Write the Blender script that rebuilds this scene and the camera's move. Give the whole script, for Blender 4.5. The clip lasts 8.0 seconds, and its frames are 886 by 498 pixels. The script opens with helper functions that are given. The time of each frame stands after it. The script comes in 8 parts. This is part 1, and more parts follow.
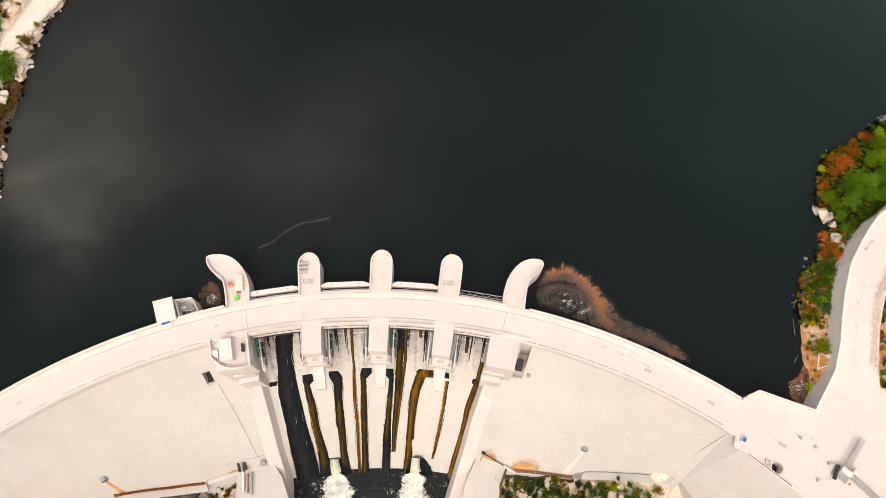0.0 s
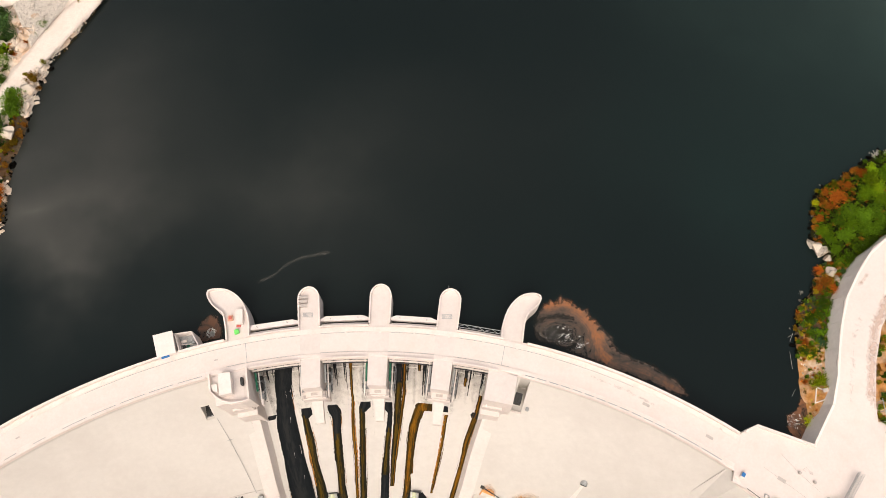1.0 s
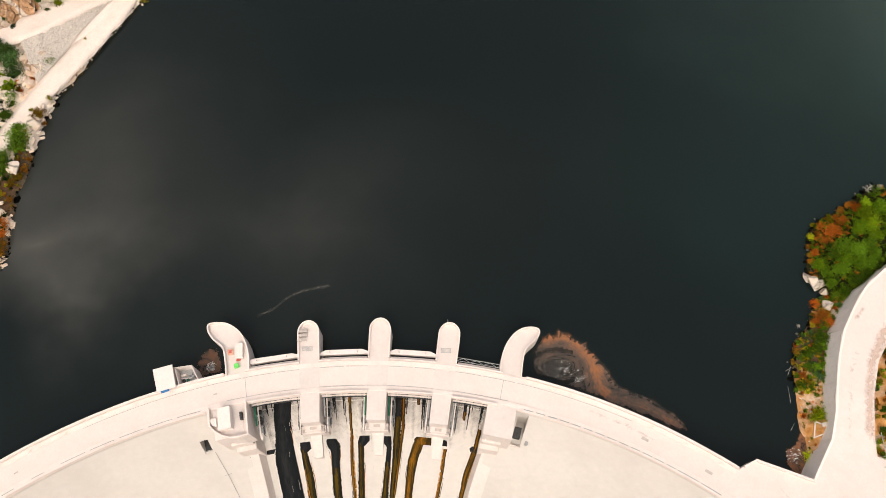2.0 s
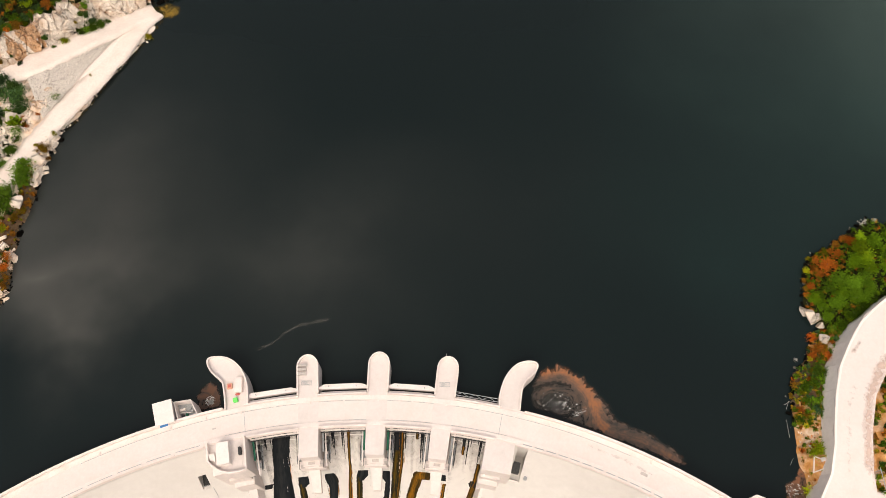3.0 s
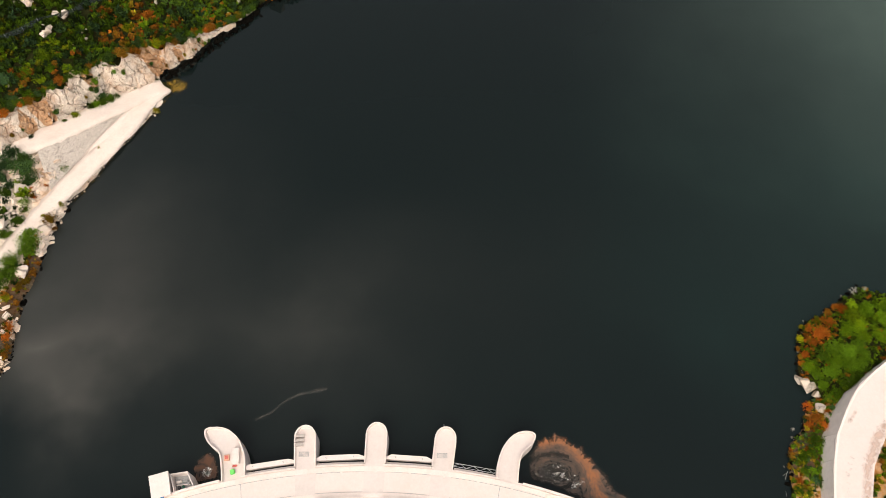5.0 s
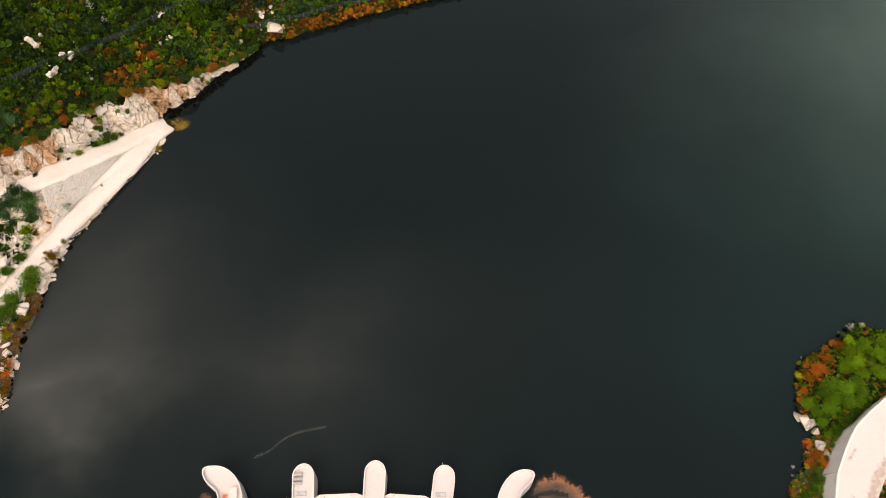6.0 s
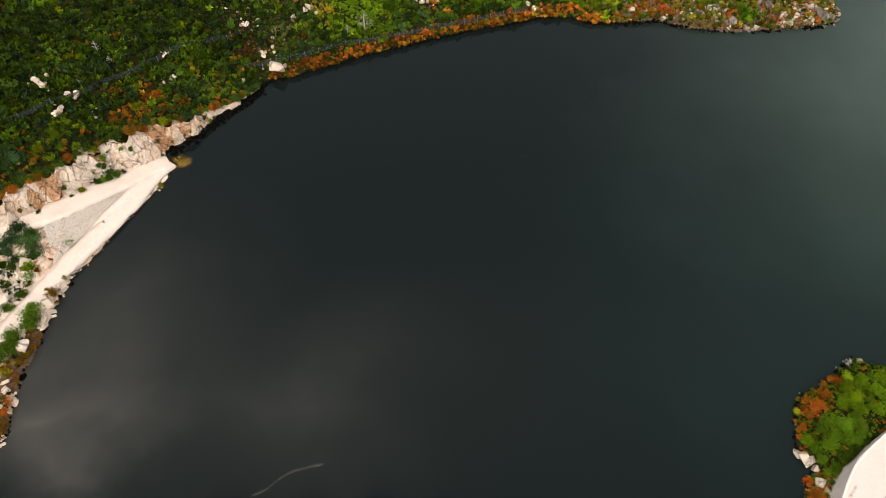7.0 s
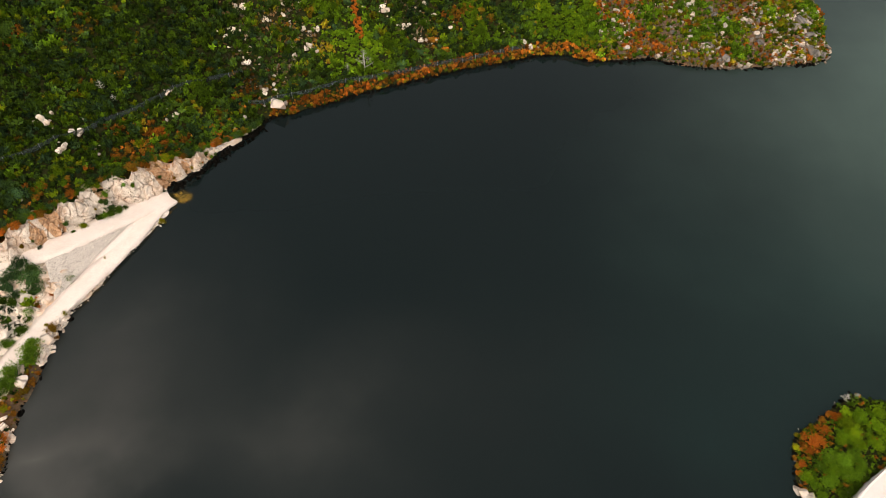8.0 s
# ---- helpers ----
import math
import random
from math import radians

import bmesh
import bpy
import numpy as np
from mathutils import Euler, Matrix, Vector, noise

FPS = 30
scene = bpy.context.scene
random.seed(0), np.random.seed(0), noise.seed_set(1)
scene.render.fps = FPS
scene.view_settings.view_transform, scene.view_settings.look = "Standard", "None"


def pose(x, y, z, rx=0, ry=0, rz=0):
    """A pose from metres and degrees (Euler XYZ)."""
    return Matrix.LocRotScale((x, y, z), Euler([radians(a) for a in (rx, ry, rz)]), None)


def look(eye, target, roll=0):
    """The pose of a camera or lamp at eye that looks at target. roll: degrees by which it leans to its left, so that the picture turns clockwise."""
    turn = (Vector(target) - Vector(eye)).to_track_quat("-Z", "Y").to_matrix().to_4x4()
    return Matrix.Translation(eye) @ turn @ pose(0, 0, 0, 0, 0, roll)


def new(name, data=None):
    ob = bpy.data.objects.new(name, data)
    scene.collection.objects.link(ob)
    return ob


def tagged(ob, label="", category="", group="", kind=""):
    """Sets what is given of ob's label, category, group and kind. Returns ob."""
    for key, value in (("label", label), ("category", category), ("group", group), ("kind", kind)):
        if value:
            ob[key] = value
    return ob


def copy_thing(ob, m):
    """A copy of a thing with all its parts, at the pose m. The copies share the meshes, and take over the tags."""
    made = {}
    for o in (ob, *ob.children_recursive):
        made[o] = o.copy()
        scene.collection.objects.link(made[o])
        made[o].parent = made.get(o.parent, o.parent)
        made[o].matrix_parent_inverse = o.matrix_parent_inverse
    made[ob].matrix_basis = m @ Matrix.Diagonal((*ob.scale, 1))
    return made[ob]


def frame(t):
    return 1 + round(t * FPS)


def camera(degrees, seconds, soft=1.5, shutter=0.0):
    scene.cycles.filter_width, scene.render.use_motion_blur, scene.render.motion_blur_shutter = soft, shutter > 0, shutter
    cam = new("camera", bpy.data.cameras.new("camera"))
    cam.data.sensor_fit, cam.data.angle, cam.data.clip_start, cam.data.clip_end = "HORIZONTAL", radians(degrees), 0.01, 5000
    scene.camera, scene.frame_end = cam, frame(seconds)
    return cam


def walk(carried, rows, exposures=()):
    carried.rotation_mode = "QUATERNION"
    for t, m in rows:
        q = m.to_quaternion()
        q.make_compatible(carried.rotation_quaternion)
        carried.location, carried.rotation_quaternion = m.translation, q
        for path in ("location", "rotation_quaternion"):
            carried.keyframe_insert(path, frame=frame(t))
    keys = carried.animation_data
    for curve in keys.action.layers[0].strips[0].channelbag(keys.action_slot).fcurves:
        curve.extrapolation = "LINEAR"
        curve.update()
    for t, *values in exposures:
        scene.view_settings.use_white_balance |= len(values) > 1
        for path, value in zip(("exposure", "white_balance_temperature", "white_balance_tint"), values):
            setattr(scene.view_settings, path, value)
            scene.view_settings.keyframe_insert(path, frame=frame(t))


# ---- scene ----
cam = camera(65.0, 8.0, soft=0.8)
# seconds, place in metres, tilt from straight down, lean and turn in degrees
PATH = [
    (0.0, 0.00, 0.00, 145.08, 20.002, 0.046, 0.008),
    (0.5, 0.08, 0.38, 145.98, 21.144, 0.021, -0.002),
    (1.0, 0.16, 0.75, 146.89, 22.293, 0.005, -0.015),
    (1.5, 0.25, 1.12, 147.81, 23.434, 0.003, -0.018),
    (3.0, 0.57, 2.17, 150.62, 26.854, -0.018, -0.039),
    (3.5, 0.68, 2.47, 151.59, 28.012, -0.024, -0.060),
    (4.0, 0.79, 2.76, 152.57, 29.171, -0.025, -0.084),
    (4.5, 0.92, 3.04, 153.55, 30.340, -0.019, -0.104),
    (6.0, 1.52, 3.78, 156.47, 34.129, 0.070, -0.185),
    (6.5, 1.75, 3.92, 157.44, 35.417, 0.097, -0.223),
    (7.0, 1.98, 4.02, 158.42, 36.684, 0.133, -0.248),
    (7.5, 2.22, 4.08, 159.40, 37.950, 0.156, -0.278),
    (8.0, 2.46, 4.13, 160.38, 39.203, 0.167, -0.298),
]
walk(cam, [(t, pose(x, y, z, rx, ry, rz)) for t, x, y, z, rx, ry, rz in PATH], exposures=[(0.0, 0.45, 7250, 13), (8.0, 0.45, 7250, 13)])

# ---- world and sun ----
SUN_HEIGHT, SUN_FROM = 55.0, 190.0
world = bpy.data.worlds.new("sky")
scene.world = world
world.use_nodes = True
wn = world.node_tree.nodes
sky = wn.new("ShaderNodeTexSky")
sky.sky_type = "NISHITA"
sky.sun_disc = False
sky.sun_elevation = radians(SUN_HEIGHT)
sky.sun_rotation = radians(SUN_FROM)
sky.air_density, sky.dust_density, sky.ozone_density = 1.0, 4.0, 1.0
wn["Background"].inputs["Strength"].default_value = 0.15
haze = wn.new("ShaderNodeHueSaturation")
haze.inputs["Saturation"].default_value = 0.35
world.node_tree.links.new(sky.outputs["Color"], haze.inputs["Color"])
world.node_tree.links.new(haze.outputs["Color"], wn["Background"].inputs["Color"])

sun = new("sun", bpy.data.lights.new("sun", "SUN"))
sun.data.energy, sun.data.angle, sun.data.color = 0.7, radians(50), (1.0, 0.92, 0.80)
a = radians(SUN_FROM)
sun.matrix_world = look((math.sin(a) * 100, math.cos(a) * 100, 100 * math.tan(radians(SUN_HEIGHT))), (0, 0, 0))


# ---- materials ----
def material(name, dark, light, scale=1.0, rough=0.8, bump=0.3, bump_scale=None, detail=8.0, stain=None, stain_scale=0.05,
             stain_amount=0.5, island=0.0, each=0.0, metal=0.0, spec=0.3, distance=0.05, cracks=None):
    """Two colours mixed by fine noise, stained by a wide noise, with relief and, for rock, dark fissures."""
    m = bpy.data.materials.new(name)
    m.use_nodes = True
    n, l = m.node_tree.nodes, m.node_tree.links
    p = n["Principled BSDF"]
    p.inputs["Roughness"].default_value = rough
    p.inputs["Metallic"].default_value = metal
    p.inputs["Specular IOR Level"].default_value = spec
    co = n.new("ShaderNodeTexCoord")
    fine = n.new("ShaderNodeTexNoise")
    fine.inputs["Scale"].default_value, fine.inputs["Detail"].default_value = scale, detail
    fine.inputs["Roughness"].default_value = 0.65
    l.new(co.outputs["Object"], fine.inputs["Vector"])
    ramp = n.new("ShaderNodeValToRGB")
    ramp.color_ramp.elements[0].position, ramp.color_ramp.elements[1].position = 0.3, 0.7
    ramp.color_ramp.elements[0].color, ramp.color_ramp.elements[1].color = (*dark, 1), (*light, 1)
    l.new(fine.outputs["Fac"], ramp.inputs["Fac"])
    colour = ramp.outputs["Color"]
    if stain:
        wide = n.new("ShaderNodeTexNoise")
        wide.inputs["Scale"].default_value, wide.inputs["Detail"].default_value = stain_scale, 6
        wide.inputs["Roughness"].default_value = 0.7
        l.new(co.outputs["Object"], wide.inputs["Vector"])
        cut = n.new("ShaderNodeMapRange")
        cut.inputs["From Min"].default_value, cut.inputs["From Max"].default_value = 0.45, 0.72
        cut.inputs["To Max"].default_value = stain_amount
        l.new(wide.outputs["Fac"], cut.inputs["Value"])
        mix = n.new("ShaderNodeMix")
        mix.data_type = "RGBA"
        mix.inputs["B"].default_value = (*stain, 1)
        for i in mix.inputs:
            if i.name == "B" and i.type == "RGBA":
                i.default_value = (*stain, 1)
            if i.name == "A" and i.type == "RGBA":
                l.new(colour, i)
        l.new(cut.outputs["Result"], mix.inputs["Factor"])
        colour = [o for o in mix.outputs if o.type == "RGBA"][0]
    for amount, node, out in ((island, "ShaderNodeNewGeometry", "Random Per Island"), (each, "ShaderNodeObjectInfo", "Random")):
        if amount:
            src = n.new(node)
            vary = n.new("ShaderNodeMapRange")
            vary.inputs["To Min"].default_value, vary.inputs["To Max"].default_value = 1 - amount, 1 + amount
            l.new(src.outputs[out], vary.inputs["Value"])
            hsv = n.new("ShaderNodeHueSaturation")
            l.new(vary.outputs["Result"], hsv.inputs["Value"])
            l.new(colour, hsv.inputs["Color"])
            colour = hsv.outputs["Color"]
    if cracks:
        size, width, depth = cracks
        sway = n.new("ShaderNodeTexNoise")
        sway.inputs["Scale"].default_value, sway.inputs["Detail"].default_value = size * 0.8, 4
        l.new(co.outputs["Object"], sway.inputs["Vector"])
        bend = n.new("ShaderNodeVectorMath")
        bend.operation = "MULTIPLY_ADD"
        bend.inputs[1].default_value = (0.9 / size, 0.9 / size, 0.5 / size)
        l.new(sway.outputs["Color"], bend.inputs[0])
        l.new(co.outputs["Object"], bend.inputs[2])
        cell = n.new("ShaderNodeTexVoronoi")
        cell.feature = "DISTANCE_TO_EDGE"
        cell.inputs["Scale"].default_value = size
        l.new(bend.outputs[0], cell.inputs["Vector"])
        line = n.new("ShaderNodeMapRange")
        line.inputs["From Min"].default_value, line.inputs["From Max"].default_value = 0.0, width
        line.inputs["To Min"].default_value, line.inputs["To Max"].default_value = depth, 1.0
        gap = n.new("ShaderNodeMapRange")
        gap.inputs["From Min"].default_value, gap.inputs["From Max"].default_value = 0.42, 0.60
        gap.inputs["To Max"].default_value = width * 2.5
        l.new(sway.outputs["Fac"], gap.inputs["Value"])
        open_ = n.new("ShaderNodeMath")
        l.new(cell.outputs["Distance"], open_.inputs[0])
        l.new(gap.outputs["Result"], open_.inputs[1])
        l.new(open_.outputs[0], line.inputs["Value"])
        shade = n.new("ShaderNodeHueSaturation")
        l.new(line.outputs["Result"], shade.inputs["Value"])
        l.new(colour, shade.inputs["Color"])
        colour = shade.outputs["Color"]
    l.new(colour, p.inputs["Base Color"])
    if bump:
        rel = n.new("ShaderNodeTexNoise")
        rel.inputs["Scale"].default_value, rel.inputs["Detail"].default_value = bump_scale or scale * 2, 6
        l.new(co.outputs["Object"], rel.inputs["Vector"])
        b = n.new("ShaderNodeBump")
        b.inputs["Strength"].default_value, b.inputs["Distance"].default_value = bump, distance
        l.new(rel.outputs["Fac"], b.inputs["Height"])
        l.new(b.outputs["Normal"], p.inputs["Normal"])
    return m


def foliage(name, colours):
    """Leaf colour by the shrub's own tint, varied from leaf to leaf."""
    m = bpy.data.materials.new(name)
    m.use_nodes = True
    n, l = m.node_tree.nodes, m.node_tree.links
    p = n["Principled BSDF"]
    p.inputs["Roughness"].default_value, p.inputs["Specular IOR Level"].default_value = 0.85, 0.04
    tint = n.new("ShaderNodeAttribute")
    tint.attribute_name = "tint"
    ramp = n.new("ShaderNodeValToRGB")
    el = ramp.color_ramp.elements
    while len(el) < len(colours):
        el.new(0.5)
    for k, c in enumerate(colours):
        el[k].position, el[k].color = k / (len(colours) - 1), (*c, 1)
    l.new(tint.outputs["Fac"], ramp.inputs["Fac"])
    geo = n.new("ShaderNodeNewGeometry")
    vary = n.new("ShaderNodeMapRange")
    vary.inputs["To Min"].default_value, vary.inputs["To Max"].default_value = 0.72, 1.32
    l.new(geo.outputs["Random Per Island"], vary.inputs["Value"])
    # scales the leaf colour; in the scrub it also carries the cores' painted shade
    leaf_value = n.new("ShaderNodeAttribute")
    leaf_value.attribute_name = "leaf_value"
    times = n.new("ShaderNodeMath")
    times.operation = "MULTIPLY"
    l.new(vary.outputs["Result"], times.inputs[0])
    l.new(leaf_value.outputs["Fac"], times.inputs[1])
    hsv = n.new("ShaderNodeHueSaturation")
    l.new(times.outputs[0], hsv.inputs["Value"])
    l.new(ramp.outputs["Color"], hsv.inputs["Color"])
    l.new(hsv.outputs["Color"], p.inputs["Base Color"])
    return m


CONCRETE = material("concrete", (0.66, 0.59, 0.556), (0.725, 0.65, 0.613), 1.6, 0.85, 0.2, 5.0, stain=(0.55, 0.50, 0.46), stain_scale=0.16, stain_amount=0.4)
FACE = material("dam_concrete", (0.588, 0.556, 0.520), (0.632, 0.598, 0.560), 0.8, 0.85, 0.2, 3.0, stain=(0.505, 0.468, 0.436), stain_scale=0.06, stain_amount=0.55)
DECK = material("road_concrete", (0.70, 0.613, 0.573), (0.755, 0.667, 0.627), 1.8, 0.8, 0.12, 6.0, stain=(0.62, 0.515, 0.45), stain_scale=0.22, stain_amount=0.35)
PARAPET = material("parapet_concrete", (0.735, 0.65, 0.607), (0.81, 0.722, 0.68), 2.5, 0.8, 0.2, 6.0, stain=(0.58, 0.49, 0.43), stain_scale=0.35, stain_amount=0.4)
GRAVEL = material("pale_gravel", (0.72, 0.62, 0.55), (0.86, 0.755, 0.68), 2.5, 0.95, 0.5, 6.0, stain=(0.58, 0.48, 0.41), stain_scale=0.15, stain_amount=0.5)
RIPRAP = material("riprap", (0.40, 0.36, 0.32), (0.66, 0.595, 0.53), 3.0, 0.95, 0.8, 3.0, island=0.25)
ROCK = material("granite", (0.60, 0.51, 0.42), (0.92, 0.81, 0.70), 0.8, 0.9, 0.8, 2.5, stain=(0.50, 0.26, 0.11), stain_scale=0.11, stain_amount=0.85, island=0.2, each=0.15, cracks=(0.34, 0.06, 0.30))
ROCK_RUST = material("stained_granite", (0.34, 0.15, 0.055), (0.70, 0.46, 0.28), 0.9, 0.9, 0.8, 2.5, stain=(0.13, 0.105, 0.085), stain_scale=0.5, stain_amount=0.75, cracks=(0.5, 0.06, 0.4))
ROCK_GREY = material("grey_granite", (0.075, 0.07, 0.06), (0.27, 0.245, 0.215), 1.1, 0.9, 0.8, 2.5, stain=(0.30, 0.14, 0.05), stain_scale=0.3, stain_amount=0.5, island=0.45, each=0.3, cracks=(0.6, 0.06, 0.4))
RUST_SOIL = material("rust_soil", (0.040, 0.034, 0.022), (0.15, 0.115, 0.075), 1.6, 1.0, 0.9, 2.0, stain=(0.26, 0.090, 0.028), stain_scale=0.25, stain_amount=0.55, spec=0.03)
# soil darkened to near black so its colour holds the shade between shrubs
SHADED_SOIL = material("shaded_scrub_soil", (0.010, 0.013, 0.004), (0.027, 0.029, 0.010), 0.7, 1.0, 0.8, 2.0, stain=(0.036, 0.020, 0.008), stain_scale=0.09, stain_amount=0.4, spec=0.03)
WEATHERED = material("weathered_concrete", (0.47, 0.42, 0.385), (0.64, 0.57, 0.53), 0.6, 0.9, 0.3, 2.0, stain=(0.36, 0.32, 0.28), stain_scale=0.12, stain_amount=0.6)
BANK_SOIL = material("tan_bank_soil", (0.30, 0.115, 0.026), (0.66, 0.33, 0.11), 0.9, 0.95, 0.8, 2.5, stain=(0.70, 0.55, 0.42), stain_scale=0.3, stain_amount=0.9)
PALE_STEEL = material("dull_pale_steel", (0.42, 0.375, 0.345), (0.56, 0.50, 0.46), 2.0, 0.7, 0.1)
OLIVE_ALGAE = material("olive_black_algae_streak", (0.007, 0.007, 0.004), (0.075, 0.045, 0.003), 1.4, 0.65, 0.3, 4.0, stain=(0.006, 0.008, 0.008), stain_scale=0.14, stain_amount=0.9, spec=0.1)
OCHRE_EDGE = material("ochre_algae_edge", (0.22, 0.09, 0.008), (0.42, 0.17, 0.02), 1.0, 0.7, 0.2)
RUST = material("rust_stain", (0.55, 0.20, 0.05), (0.72, 0.40, 0.18), 0.6, 0.9, 0.2)
STEEL = material("grey_steel", (0.30, 0.31, 0.31), (0.45, 0.46, 0.46), 3.0, 0.5, 0.1, metal=0.4)
# dark steel, and also the sheets that paint shade in recesses and openings
DARK = material("dark_steel_and_shade", (0.02, 0.02, 0.02), (0.06, 0.06, 0.06), 3.0, 0.6, 0.1)
BANK_WALL = material("pale_wall_concrete", (0.82, 0.735, 0.675), (0.89, 0.81, 0.75), 1.2, 0.85, 0.2, 3.0, stain=(0.60, 0.53, 0.48), stain_scale=0.25, stain_amount=0.35)
WHITE = material("white_paint", (0.74, 0.67, 0.63), (0.84, 0.77, 0.73), 2.0, 0.5, 0.05, stain=(0.6, 0.53, 0.48), stain_scale=0.5, stain_amount=0.3)
GREEN = material("green_paint", (0.01, 0.10, 0.06), (0.02, 0.17, 0.10), 2.0, 0.4, 0.05)
LIME = material("lime_plastic", (0.12, 0.62, 0.12), (0.18, 0.75, 0.18), 2.0, 0.5, 0.0)
RED = material("red_paint", (0.48, 0.10, 0.085), (0.62, 0.16, 0.13), 2.0, 0.5, 0.0)
ORANGE = material("orange_paint", (0.60, 0.32, 0.22), (0.72, 0.42, 0.30), 2.0, 0.6, 0.0)
BLUE = material("blue_plastic", (0.02, 0.13, 0.35), (0.03, 0.20, 0.48), 2.0, 0.5, 0.0)
CYAN = material("cyan_plastic", (0.0, 0.45, 0.55), (0.0, 0.60, 0.70), 2.0, 0.5, 0.0)
LEAF = foliage("scrub_leaves", [(0.027, 0.056, 0.024), (0.046, 0.083, 0.008), (0.074, 0.142, 0.006), (0.155, 0.182, 0.006), (0.190, 0.094, 0.012), (0.40, 0.100, 0.014)])
DRY_LEAF = foliage("dry_twigs", [(0.060, 0.055, 0.035), (0.11, 0.095, 0.065), (0.20, 0.10, 0.040), (0.30, 0.26, 0.21)])
# near black, to paint shade and dark reflection along the shore
SHORE_SHADE = material("shore_shade_black", (0.0012, 0.0012, 0.001), (0.006, 0.005, 0.0035), 1.5, 0.8, 0.6, 3.0, spec=0.03, island=0.4)


def water_material(name, patches, teal, green):
    """Dark still water with sky reflections painted in as paler clouds at the given places: x, y, radius x, radius y,
    turn, strength.
    """
    m = bpy.data.materials.new(name)
    m.use_nodes = True
    n, l = m.node_tree.nodes, m.node_tree.links
    p = n["Principled BSDF"]
    p.inputs["Roughness"].default_value, p.inputs["IOR"].default_value, p.inputs["Specular IOR Level"].default_value = 0.06, 1.33, 0.40
    co = n.new("ShaderNodeTexCoord")
    warp = n.new("ShaderNodeTexNoise")
    warp.inputs["Scale"].default_value, warp.inputs["Detail"].default_value = 0.024, 4
    l.new(co.outputs["Object"], warp.inputs["Vector"])
    shift = n.new("ShaderNodeVectorMath")
    shift.operation = "MULTIPLY_ADD"
    shift.inputs[1].default_value = (56, 56, 0)
    l.new(warp.outputs["Color"], shift.inputs[0])
    l.new(co.outputs["Object"], shift.inputs[2])
    def cloud(places):
        total = None
        for x, y, rx, ry, turn, strength in places:
            mp = n.new("ShaderNodeMapping")
            mp.vector_type = "TEXTURE"
            mp.inputs["Location"].default_value = (x + 28, y + 28, 0)
            mp.inputs["Rotation"].default_value = (0, 0, radians(turn))
            mp.inputs["Scale"].default_value = (rx, ry, 1000)
            l.new(shift.outputs[0], mp.inputs["Vector"])
            g = n.new("ShaderNodeTexGradient")
            g.gradient_type = "QUADRATIC_SPHERE"
            l.new(mp.outputs["Vector"], g.inputs["Vector"])
            k = n.new("ShaderNodeMath")
            k.operation = "MULTIPLY_ADD"
            k.inputs[1].default_value = strength
            l.new(g.outputs["Fac"], k.inputs[0])
            if total:
                l.new(total, k.inputs[2])
            else:
                k.inputs[2].default_value = 0.0
            total = k.outputs[0]
        return total

    ramp = n.new("ShaderNodeValToRGB")
    ramp.color_ramp.elements[0].color = (0.0045, 0.0090, 0.0090, 1)
    ramp.color_ramp.elements[1].color = (0.125, 0.122, 0.110, 1)
    l.new(cloud(patches), ramp.inputs["Fac"])
    colour = ramp.outputs["Color"]
    for places, tint in ((teal, (0.034, 0.104, 0.092, 1)), (green, (0.084, 0.132, 0.112, 1))):
        mix = n.new("ShaderNodeMix")
        mix.data_type = "RGBA"
        l.new(cloud(places), mix.inputs["Factor"])
        for i in mix.inputs:
            if i.type == "RGBA" and i.name == "A":
                l.new(colour, i)
            elif i.type == "RGBA" and i.name == "B":
                i.default_value = tint
        colour = [o for o in mix.outputs if o.type == "RGBA"][0]
    l.new(colour, p.inputs["Base Color"])
    rip = n.new("ShaderNodeTexNoise")
    rip.inputs["Scale"].default_value, rip.inputs["Detail"].default_value = 0.8, 4
    l.new(co.outputs["Object"], rip.inputs["Vector"])
    b = n.new("ShaderNodeBump")
    b.inputs["Strength"].default_value, b.inputs["Distance"].default_value = 0.05, 0.05
    l.new(rip.outputs["Fac"], b.inputs["Height"])
    l.new(b.outputs["Normal"], p.inputs["Normal"])
    return m


